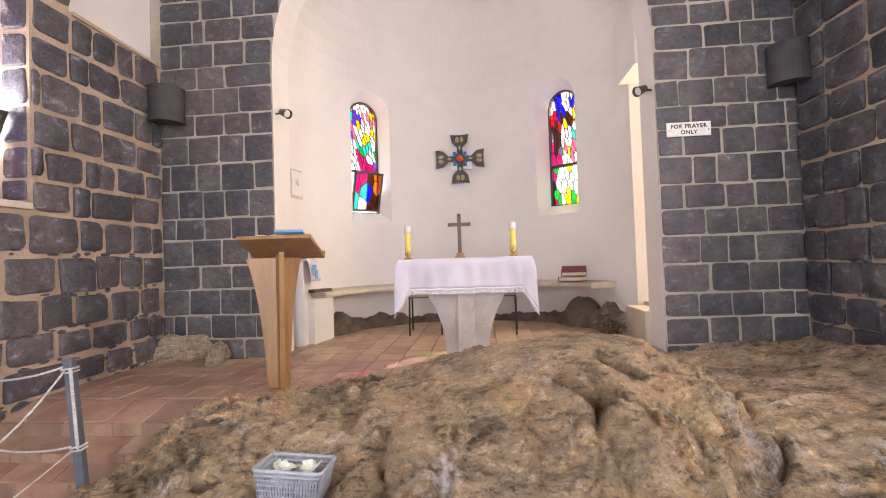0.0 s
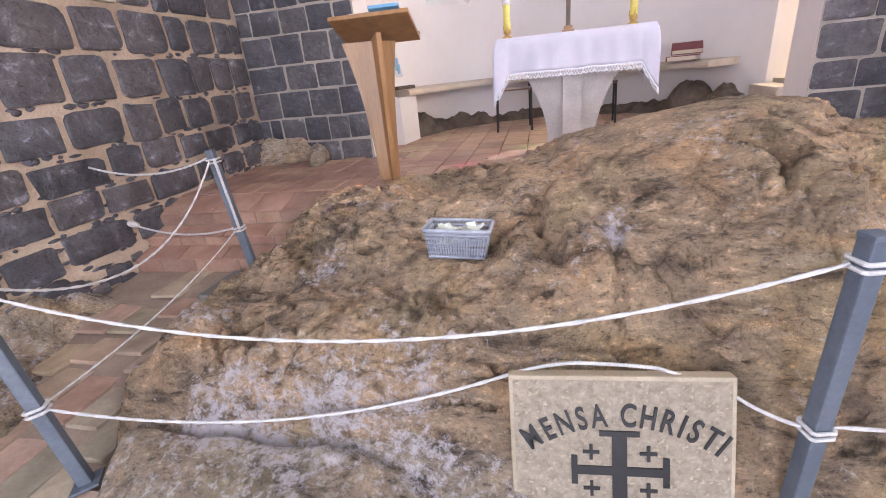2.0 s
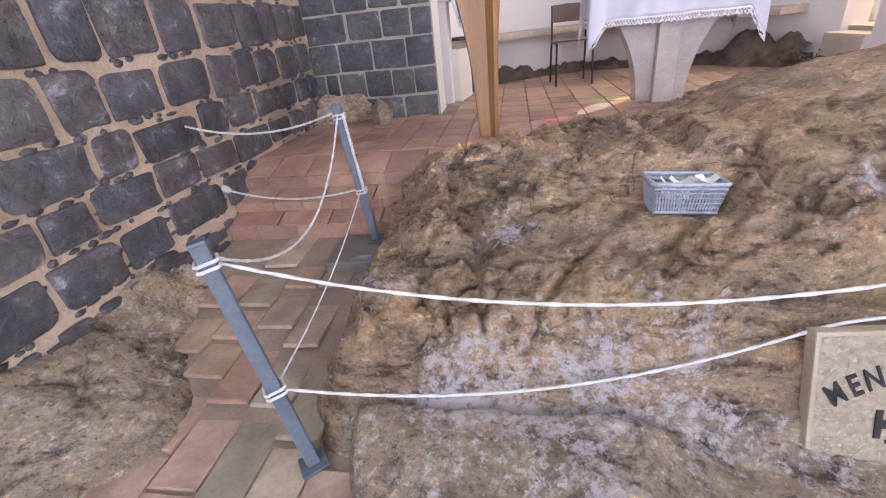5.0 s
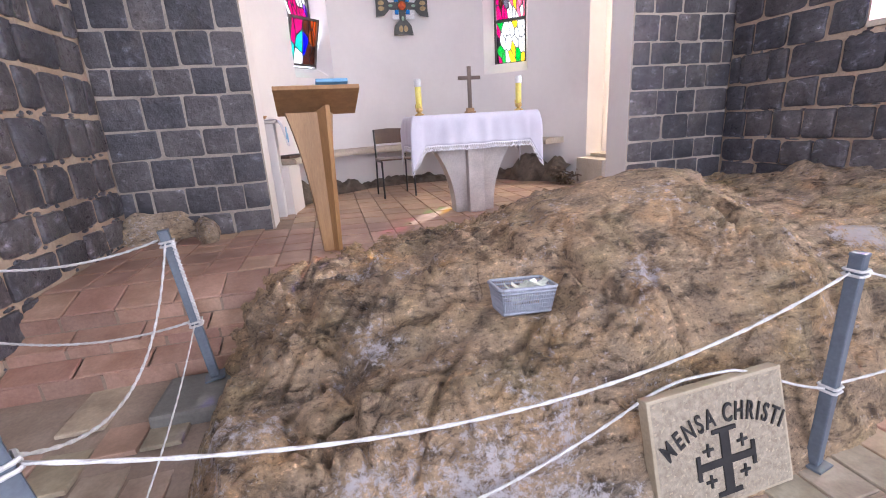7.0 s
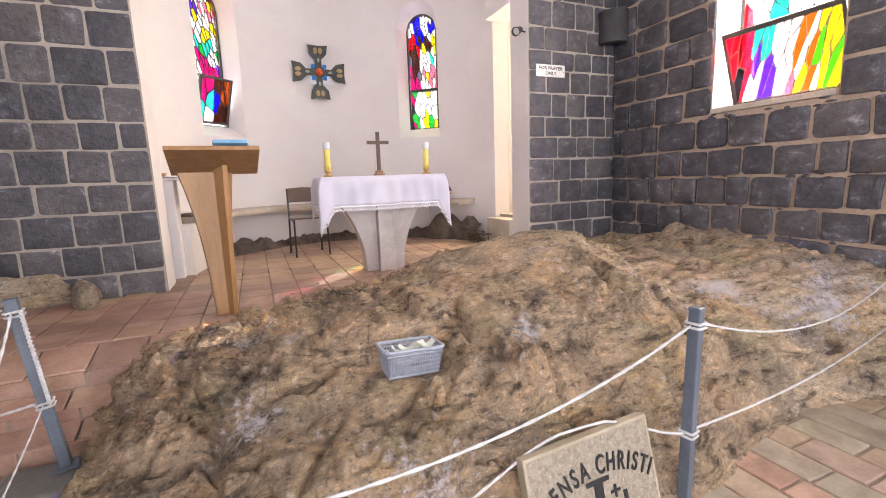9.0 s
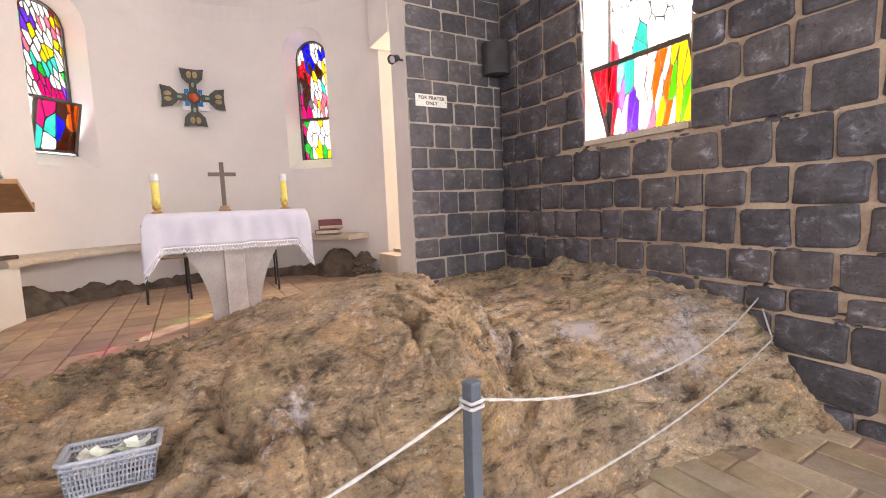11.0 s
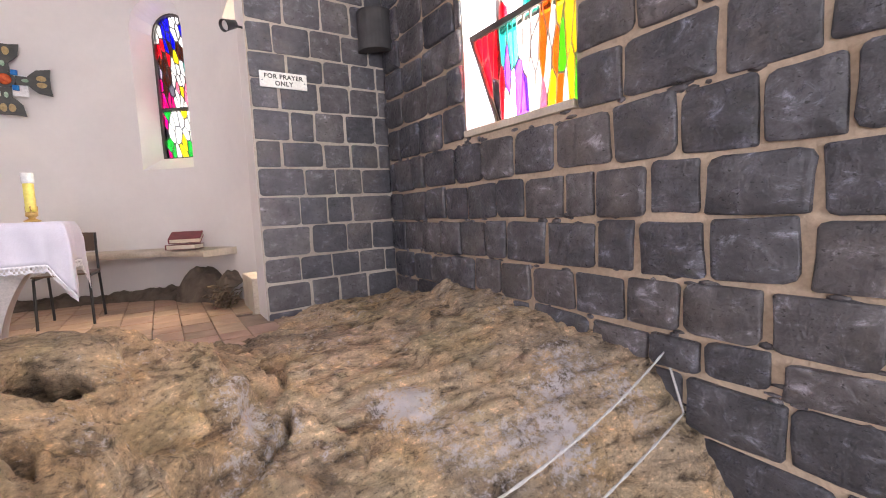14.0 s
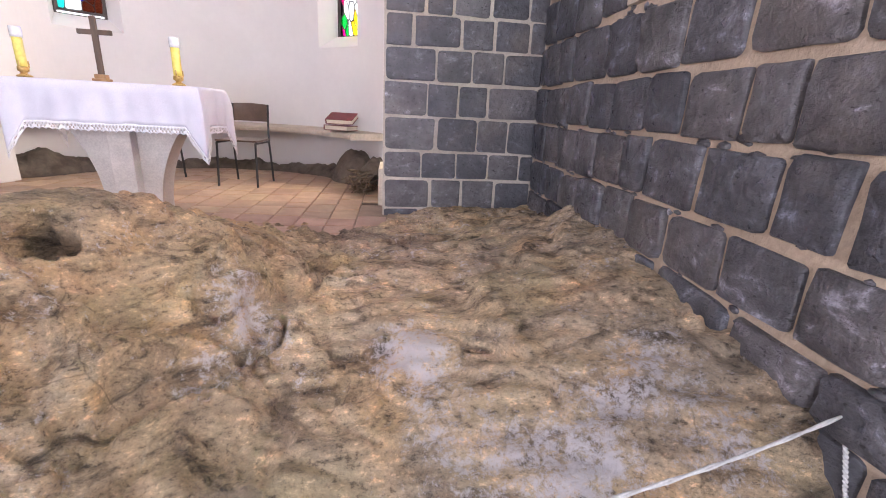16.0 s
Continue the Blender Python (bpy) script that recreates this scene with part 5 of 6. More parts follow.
def stained_panel(parent, m, outline, n, seed, colours, lean=0.6, tall=0.42, lead=0.0045, came=None):
    """Leaded panes in a convex outline; colours(u, v, rng) names the glass at a place in it."""
    rng = random.Random(seed)
    xs, ys = [p[0] for p in outline], [p[1] for p in outline]
    x0, x1, y0, y1 = min(xs), max(xs), min(ys), max(ys)
    def fwd(p):
        return (p[0] + lean * 0.25 * (p[1] - y0), p[1] * tall)
    def back(p):
        y = p[1] / tall
        return (p[0] - lean * 0.25 * (y - y0), y)
    seeds = []
    tries = 0
    gap = math.sqrt((x1 - x0) * (y1 - y0) * tall / n) * 0.72
    while len(seeds) < n and tries < 6000:
        tries += 1
        s = fwd((rng.uniform(x0, x1), rng.uniform(y0, y1)))
        if all(math.dist(s, t) > gap * (1 if tries < 3000 else 0.7) for t in seeds):
            seeds.append(s)
    leads = bmesh.new()
    for s in seeds:
        poly = [fwd(p) for p in outline]
        for t in seeds:
            if t is s:
                continue
            a, b = t[0] - s[0], t[1] - s[1]
            poly = clip(poly, a, b, (t[0] ** 2 + t[1] ** 2 - s[0] ** 2 - s[1] ** 2) / 2)
            if len(poly) < 3:
                break
        if len(poly) < 3:
            continue
        poly = [back(p) for p in poly]
        # round the corners a little
        soft = []
        for i, p in enumerate(poly):
            q = poly[(i + 1) % len(poly)]
            soft += [(p[0] * 0.9 + q[0] * 0.1, p[1] * 0.9 + q[1] * 0.1), (p[0] * 0.1 + q[0] * 0.9, p[1] * 0.1 + q[1] * 0.9)]
        c = (sum(p[0] for p in soft) / len(soft), sum(p[1] for p in soft) / len(soft))
        inner = []
        for p in soft:
            d = math.dist(p, c) + 1e-6
            k = max(0.1, 1 - lead / d * 1.25)
            inner.append((c[0] + (p[0] - c[0]) * k, c[1] + (p[1] - c[1]) * k))
        pane = part("glass_pane", prism(inner, -0.002, 0.002, m), GLASS[colours((c[0] - x0) / (x1 - x0), (c[1] - y0) / (y1 - y0), rng)], parent)
        # came: the outline of the cell down to the pane, with depth
        co = [(p, q) for p, q in zip(soft, inner)]
        rings = [[leads.verts.new(m @ Vector((p[0], p[1], z))) for p, _ in co] for z in (-0.005, 0.005)]
        ins = [[leads.verts.new(m @ Vector((q[0], q[1], z))) for _, q in co] for z in (-0.005, 0.005)]
        L = len(co)
        for i in range(L):
            j = (i + 1) % L
            leads.faces.new((rings[1][i], rings[1][j], ins[1][j], ins[1][i]))
            leads.faces.new((rings[0][j], rings[0][i], ins[0][i], ins[0][j]))
            leads.faces.new((ins[1][i], ins[1][j], ins[0][j], ins[0][i]))
        for i in range(0, L, 2):
            # fill the little gap that the rounding leaves at each corner
            corner = poly[i // 2]
            for z, flip in ((-0.005, 1), (0.005, 0)):
                a, b = soft[i - 1], soft[i]
                leads.faces.new([leads.verts.new(m @ Vector((*p, z))) for p in ((a, corner, b) if flip else (b, corner, a))])
    part("lead_came", leads, came or M_BLACK, parent, "dull lead came")


def frame_bars(parent, m, outline, width, depth, name="window_frame"):
    """A frame round an outline."""
    bm = bmesh.new()
    c = (sum(p[0] for p in outline) / len(outline), sum(p[1] for p in outline) / len(outline))
    n = len(outline)
    inn = []
    for i, p in enumerate(outline):
        a, b = outline[i - 1], outline[(i + 1) % n]
        t = Vector((b[0] - a[0], b[1] - a[1])).normalized()
        nrm = Vector((-t.y, t.x))
        if nrm.dot(Vector((c[0] - p[0], c[1] - p[1]))) < 0:
            nrm = -nrm
        corner = abs(Vector((p[0] - a[0], p[1] - a[1])).normalized().cross(Vector((b[0] - p[0], b[1] - p[1])).normalized())) > 0.8
        inn.append((p[0] + nrm.x * width * (1.414 if corner else 1), p[1] + nrm.y * width * (1.414 if corner else 1)))
    lay = [[bm.verts.new(m @ Vector((*p, z))) for p in o] for o in (outline, inn) for z in (-depth / 2, depth / 2)]
    ol, oh, il, ih = lay
    for i in range(n):
        j = (i + 1) % n
        bm.faces.new((oh[i], oh[j], ih[j], ih[i]))
        bm.faces.new((ol[j], ol[i], il[i], il[j]))
        bm.faces.new((ol[i], ol[j], oh[j], oh[i]))
        bm.faces.new((ih[i], ih[j], il[j], il[i]))
    part(name, bm, M_FRAME, parent, "dull brown-grey metal frame")
    return inn


def head_outline(w, z0, z1, n=14):
    """A round-headed outline, width 2 w."""
    return [(-w, z0), (w, z0)] + [(w * math.cos(a), z1 - w + w * math.sin(a)) for a in [math.pi * i / n for i in range(n + 1)]]


def sunburst(u, v, rng):
    """Blue head parted by white rays, brown and red side, a white figure, green and white below."""
    k = rng.random()
    if v > 0.80:
        return "blue" if k < 0.72 else "white"
    if v > 0.70:
        return "red" if u < 0.35 else ("white" if k < 0.5 else ("yellow" if k < 0.8 else "brown"))
    if v > 0.34:
        if u < 0.36:
            return "brown" if (k < 0.6 and v > 0.45) else ("magenta" if k < 0.8 else "pearl")
        if u < 0.66:
            return "white" if k < 0.72 else ("yellow" if k < 0.86 else "pink")
        return "white" if k < 0.62 else ("yellow" if (k < 0.8 and v > 0.5) else ("pink" if k < 0.92 else "teal"))
    if u < 0.22:
        return "green" if k < 0.45 else ("smoke" if k < 0.7 else "magenta")
    if u < 0.44:
        return ("magenta" if v > 0.15 else "green") if k < 0.55 else "white"
    return "white" if k < 0.48 else ("teal" if k < 0.64 else ("yellow" if k < 0.86 else "white") if v > 0.1 else ("yellow" if k < 0.80 else ("orange" if v > 0.2 else "green")))


def garden(u, v, rng):
    """Red and white head, yellow and pink middle, green leaves, magenta and white streams."""
    k = rng.random()
    if v > 0.88:
        return "red" if k < 0.5 else "white"
    if v > 0.70:
        return ("teal" if k < 0.3 else ("white" if k < 0.6 else "purple")) if u < 0.45 else ("pink" if k < 0.35 else ("yellow" if k < 0.6 else "white"))
    if v > 0.48:
        return ("purple" if k < 0.3 else ("white" if k < 0.7 else "pink")) if u < 0.35 else ("yellow" if k < 0.4 else ("white" if k < 0.75 else "pink"))
    if v > 0.24:
        return "green" if (k < 0.55 and u > 0.4) else ("white" if k < 0.75 else ("teal" if k < 0.88 else "yellow"))
    return "magenta" if abs(u - 0.75 + v * 1.6) < 0.22 else ("white" if k < 0.6 else ("purple" if k < 0.75 else "teal"))


def hopper_colours(u, v, rng):
    k = rng.random()
    if u > 0.62:
        return "orange" if v > 0.45 else "brown"
    if u > 0.36:
        return "brown" if v > 0.6 else ("blue" if k < 0.7 else "white")
    return "magenta" if v > 0.55 else ("green" if k < 0.6 else "teal")


def streams(u, v, rng):
    """Red, teal over purple, white, then yellow, orange and green."""
    k = rng.random()
    if u < 0.10:
        return "red" if v > 0.55 else ("smoke" if k < 0.6 else "brown")
    if u < 0.24:
        return "red" if v > 0.25 else ("white" if k < 0.6 else "pearl")
    if u < 0.42:
        return ("teal" if k < 0.75 else "white") if v > 0.58 else ("purple" if k < 0.66 else "white")
    if u < 0.60:
        return "white" if k < 0.55 else ("pink" if k < 0.85 else "teal")
    if u < 0.80:
        return ("magenta" if k < 0.2 else ("orange" if k < 0.45 else "white")) if v > 0.55 else ("yellow" if k < 0.35 else ("white" if k < 0.55 else ("orange" if k < 0.8 else "lime")))
    return ("yellow" if k < 0.5 else "white") if v > 0.5 else ("lime" if k < 0.7 else "yellow")


def apse_window(deg, half, seed, colours, label, hopper):
    c = on_apse(deg, R_GLASS + 0.03, 0)
    # in the window's own plane: x right as seen from inside, y up, z into the church
    m = Matrix.Translation(c) @ Matrix.Rotation(radians(-deg), 4, "Z") @ pose(0, 0, 0, 90)
    ob = thing("window_1" if deg < 0 else "window_2", label, "window", kind="structure")
    w = R_GLASS * radians(G_HALF)
    out = head_outline(w, GZ0, GZ1)
    inn = frame_bars(ob, m, out, 0.022, 0.05)
    zs = GZ0 + (0.60 if hopper else 0.56)
    if hopper:
        part("transom", prism([(-w, zs - 0.014), (w, zs - 0.014), (w, zs + 0.014), (-w, zs + 0.014)], -0.02, 0.02, m), M_IRON, ob)
        up = [p for p in inn if p[1] > zs]
        up = [(inn[0][0], zs + 0.014), (inn[1][0], zs + 0.014)] + up
        stained_panel(ob, m, up, 70, seed, colours, 0.9, 0.34, 0.006)
        hm = m @ Matrix.Translation((0, GZ0 + 0.03, 0.02)) @ pose(0, 0, 0, 17)
        hw = w - 0.012
        o = [(-hw, 0), (hw, 0), (hw, 0.56), (-hw, 0.56)]
        i2 = frame_bars(ob, hm, o, 0.026, 0.035, "hopper_frame")
        stained_panel(ob, hm, i2, 13, seed + 5, hopper_colours, 0.2)
    else:
        part("transom", prism([(-w, zs - 0.016), (w, zs - 0.016), (w, zs + 0.016), (-w, zs + 0.016)], -0.022, 0.022, m), M_IRON, ob)
        lo = [(inn[0][0], inn[0][1]), (inn[1][0], inn[1][1]), (inn[1][0], zs - 0.016), (inn[0][0], zs - 0.016)]
        up = [(inn[0][0], zs + 0.016), (inn[1][0], zs + 0.016)] + [p for p in inn if p[1] > zs]
        stained_panel(ob, m, up, 66, seed, lambda u, v, r: colours(u, 0.34 + 0.66 * v, r), 0.7, 0.34, 0.006)
        stained_panel(ob, m, lo, 24, seed + 3, lambda u, v, r: colours(u, 0.34 * v, r))


apse_window(WIN[0][0], WIN[0][1], 11, garden, "round-headed stained glass window with a tilted lower sash", True)
apse_window(WIN[1][0], WIN[1][1], 23, sunburst, "round-headed stained glass window with blue and red panes", False)


def dimmed_panes(u, v, rng):
    """Dull grey and violet panes, colour darkened for dimmer daylight, a few clear ones."""
    k = rng.random()
    return "smoke" if k < 0.5 else ("violet" if k < 0.75 else ("pearl" if k < 0.92 else "brown"))


def nave_window(name, side, span, label, seed, colours):
    y0, y1, z0, z1 = span
    x = (XR if side > 0 else XL) + side * (0.32 if side > 0 else 0.42)
    # x along the wall to the right as seen from inside, y up, z into the nave
    ax = Vector((0, -side, 0))
    m = Matrix.Translation((x, (y0 + y1) / 2, 0)) @ Matrix((ax, Vector((0, 0, 1)), ax.cross(Vector((0, 0, 1))))).transposed().to_4x4()
    ob = thing(name, label, "window", kind="structure")
    w = (y1 - y0) / 2 - 0.02
    sill = z0 + 0.05
    out = [(-w, sill), (w, sill), (w, z1), (-w, z1)]
    inn = frame_bars(ob, m, out, 0.03, 0.05)
    zs = sill + 0.72
    part("transom", prism([(-w, zs - 0.014), (w, zs - 0.014), (w, zs + 0.014), (-w, zs + 0.014)], -0.02, 0.02, m), M_IRON, ob)
    # right window: upper panes mostly white, the glare there put into the glass
    stained_panel(ob, m, [(inn[0][0], zs + 0.014), (inn[1][0], zs + 0.014), inn[2], inn[3]], 30, seed, lambda u, v, r: ("white" if r.random() < 0.72 and side > 0 else colours(u, 0.8, r)))
    hm = m @ Matrix.Translation((0, sill + 0.02, 0.03)) @ pose(0, 0, 0, 21)
    o = [(-w + 0.01, 0), (w - 0.01, 0), (w - 0.01, 0.68), (-w + 0.01, 0.68)]
    i2 = frame_bars(ob, hm, o, 0.032, 0.04, "hopper_frame")
    stained_panel(ob, hm, i2, 38, seed + 2, colours, -1.6, 0.22, 0.0060, M_CAME_GLARE)
    xa, xb = ((XR - 0.03, x) if side > 0 else (x, XL + 0.03))
    part("window_sill", box(xa, y0 + 0.003, z0 + 0.002, xb, y1 - 0.003, sill, bevel=0.006), M_BENCH, ob, "pale stone sill")


nave_window("window_3", 1, NW, "stained glass nave window with its lower sash tilted inwards", 31, streams)
nave_window("window_4", -1, NWL, "stained glass nave window in a deep stone reveal", 47, dimmed_panes)


# ---------- things in the nave ----------
def post(x, y, z, h, lean=0.0, turn=12):
    ob = thing("rope_post", "blue-grey painted square metal barrier post", "post", pose(x, y, z, 0, lean, 0) @ pose(0, 0, 0, 0, 0, turn), "rope barrier posts")
    bm = bmesh.new()
    add_box(bm, -0.0215, -0.0215, 0.01, 0.0215, 0.0215, h, bevel=0.005)
    part("shaft", bm, M_POST, ob)
    part("cap", box(-0.0235, -0.0235, h - 0.004, 0.0235, 0.0235, h + 0.010, bevel=0.005), M_POST, ob)
    part("base_plate", box(-0.046, -0.046, 0, 0.046, 0.046, 0.01, bevel=0.002), M_POST, ob)
    for k in (0.93, 0.40):
        zz = h * k
        bm = bmesh.new()
        for dz in (-0.009, 0.009):
            add_tube(bm, [(0.028 * sx, 0.028 * sy, zz + dz) for sx, sy in ((-1, -0.8), (-0.8, -1), (0.8, -1), (1, -0.8), (1, 0.8), (0.8, 1), (-0.8, 1), (-1, 0.8))], 0.0055, 6, True)
        part("rope_loop", bm, M_ROPE, ob, "white rope loop")


PL, PR, PM = Vector((-1.165, 1.045, 0.0)), Vector((1.085, 1.20, 0.0)), Vector((-1.295, 2.365, 0.19))
LEAN = {PL.x: -8.0, PR.x: 1.0, PM.x: -6.0}
post(PL.x, PL.y, 0.0, 0.84, LEAN[PL.x], 38)
post(PR.x, PR.y, 0.0, 0.85, LEAN[PR.x])
post(PM.x, PM.y, 0.19, 0.77, LEAN[PM.x])
tagged(part("cement_block", box(-1.52, 2.10, -0.1, -1.12, 2.44, 0.188, bevel=0.02), M_CONCRETE), "worn grey cement block under a barrier post", "block")


def rope(a, b, drop, label, r=0.0050, via=()):
    """A laid rope: two strands round each other. via: places it passes, each with the sag before it."""
    ob = thing("rope", label, "rope", None, "barrier ropes")
    pts, at = [], a
    for p, sag in (*via, (b, drop)):
        pts += sagging(at, p, sag, 46)[1 if pts else 0:]
        at = p
    last = len(pts) - 1
    bm = bmesh.new()
    for ph in (0, math.pi):
        path = []
        for i, p in enumerate(pts):
            t = (pts[min(i + 1, last)] - pts[max(i - 1, 0)]).normalized()
            s = t.cross(Vector((0, 0, 1))).normalized()
            u = s.cross(t)
            path.append(p + (s * math.cos(i * 1.6 + ph) + u * math.sin(i * 1.6 + ph)) * r * 0.45)
        add_tube(bm, path, r * 0.78, 6)
    part("strand", bm, M_ROPE, ob, smooth=True)


def off(p, z, to):
    d = (Vector(to) - p)
    d.z = 0
    return p + d.normalized() * 0.034 + Vector((math.sin(radians(LEAN[p.x])) * z, 0, z))


RA, RB = Vector((XR - 0.03, 1.555, 0.705)), Vector((XR - 0.03, 1.47, 0.44))
LA, LB = Vector((XL + 0.035, 2.40, 0.905)), Vector((XL + 0.035, 2.53, 0.49))
rope(off(PL, 0.775, PR), off(PR, 0.79, PL), 0.185, "white braided rope sagging between two barrier posts")
rope(off(PL, 0.335, PR), off(PR, 0.345, PL), 0.01, "white braided rope low between two posts, passing behind the plaque", 0.0050,
     (((0.36, 1.285, 0.40), 0.115), ((0.52, 1.29, 0.437), -0.005), ((0.74, 1.29, 0.432), -0.003), ((0.93, 1.29, 0.36), -0.004)))
rope(off(PR, 0.79, RA), RA, 0.20, "white braided rope running from a post to the basalt wall")
rope(off(PR, 0.345, RB), RB, 0.09, "white braided rope running low to the basalt wall")
rope(off(PL, 0.775, PM), off(PM, 0.72, PL), 0.26, "white braided rope hanging slack towards the steps", 0.005)
rope(off(PL, 0.335, PM), off(PM, 0.31, PL), 0.05, "thin white rope hanging low towards the steps", 0.0035)
rope(off(PM, 0.73, LA), LA, 0.07, "white braided rope tied to a hook in the basalt wall", 0.006)
rope(off(PM, 0.31, LB), LB, 0.06, "white braided rope tied low to a hook in the basalt wall", 0.006)
rope(RA, RB, 0.0, "short white rope between two wall hooks", 0.006)
rope(PM + Vector((-0.042, -0.034, 0.73)), PM + Vector((-0.004, -0.034, 0.31)), 0.0, "white rope tied down along a barrier post", 0.008)
for p in (RA, RB, LA, LB):
    s = 1 if p.x > 0 else -1
    hk = thing("wall_hook", "small steel ring hook set in the wall", "hook", pose(p.x, p.y, p.z), "rope hooks")
    part("shank", add_tube(bmesh.new(), [(0.0, 0, 0), (s * 0.04, 0, 0)], 0.004, 6), M_BLACK, hk)
    part("ring", add_tube(bmesh.new(), [(0.0, 0.012 * math.cos(a), 0.012 * math.sin(a)) for a in [i * math.tau / 10 for i in range(10)]], 0.003, 6, True), M_BLACK, hk)
kn = thing("rope_knot", "frayed white rope knot at a wall hook", "knot", pose(LB.x + 0.03, LB.y - 0.01, LB.z))
part("knot", lathe([(0.004, -0.07), (0.02, -0.05), (0.024, 0), (0.018, 0.04), (0.004, 0.06)], 10), M_ROPE, kn, "", True).matrix_basis = pose(0, 0, 0, 60, 20, 10)


def plaque():
    tilt = math.degrees(math.atan2(0.115, 0.43))
    ob = thing("stone_plaque", "sand-coloured stone plaque lettered MENSA CHRISTI leaning on the rock", "plaque", pose(0.645, 1.143, -0.004, 90 - tilt, -0.6, 3.0))
    w, h = 0.302, 0.44
    bm = bmesh.new()
    add_box(bm, -w, 0, -0.05, w, h, -0.004, bevel=0.006)
    part("slab", bm, M_PLAQUE_RIM, ob, "smooth sand stone rim")
    # the hammered face inside a narrow rim
    bm = bmesh.new()
    nx, ny = 100, 72
    g = [[bm.verts.new((-w + 0.012 + (2 * w - 0.024) * i / nx, 0.012 + (h - 0.024) * j / ny, -0.003 + 0.0035 * noise.noise(Vector((i * 0.55, j * 0.55, 0))) * (0 if i in (0, nx) or j in (0, ny) else 1))) for j in range(ny + 1)] for i in range(nx + 1)]
    for i in range(nx):
        for j in range(ny):
            bm.faces.new((g[i][j], g[i + 1][j], g[i + 1][j + 1], g[i][j + 1]))
    part("hammered_face", bm, M_PLAQUE, ob, "hammered sand-coloured face", True)
    # lettering on an arc
    word = "MENSA CHRISTI"
    adv = {"M": 1.15, "I": 0.5, " ": 0.55, "N": 1.05, "S": 0.85, "E": 0.9, "A": 0.98, "C": 1.0, "H": 1.02, "R": 0.98, "T": 0.9}
    total = sum(adv[c] for c in word)
    rad, cy, span = 0.425, -0.128, 1.28
    pos = 0.0
    for c in word:
        mid = pos + adv[c] / 2
        pos += adv[c]
        if c == " ":
            continue
        a = span * (0.5 - mid / total)
        m = pose(0.006 - rad * math.sin(a), cy + rad * math.cos(a), 0.001) @ pose(0, 0, 0, 0, 0, math.degrees(a)) @ Matrix.Diagonal((0.82, 1.25, 1, 1))
        text_mesh(c, 0.076, 0.002, "letter", M_LETTER, ob, m, 1.0, 0.0011)
    cx, cyy = 0.0, 0.160
    bm = bmesh.new()
    for b in ((-0.020, -0.121, 0.020, 0.121), (-0.125, -0.013, 0.125, 0.013), (-0.054, 0.105, 0.054, 0.121), (-0.054, -0.121, 0.054, -0.105), (-0.132, -0.044, -0.115, 0.044), (0.115, -0.044, 0.132, 0.044)):
        add_box(bm, cx + b[0], cyy + b[1], -0.002, cx + b[2], cyy + b[3], 0.0025 + 0.0004 * abs(b[0]))
    part("great_cross", bm, M_LETTER, ob, "black cross potent")
    for sx in (-1, 1):
        for sy in (-1, 1):
            bm = bmesh.new()
            x, y = cx + sx * 0.077, cyy + sy * 0.056
            add_box(bm, x - 0.023, y - 0.0045, -0.002, x + 0.023, y + 0.0045, 0.0025)
            add_box(bm, x - 0.0045, y - 0.023, -0.002, x + 0.0045, y + 0.023, 0.0028)
            part("small_cross", bm, M_LETTER, ob)


plaque()


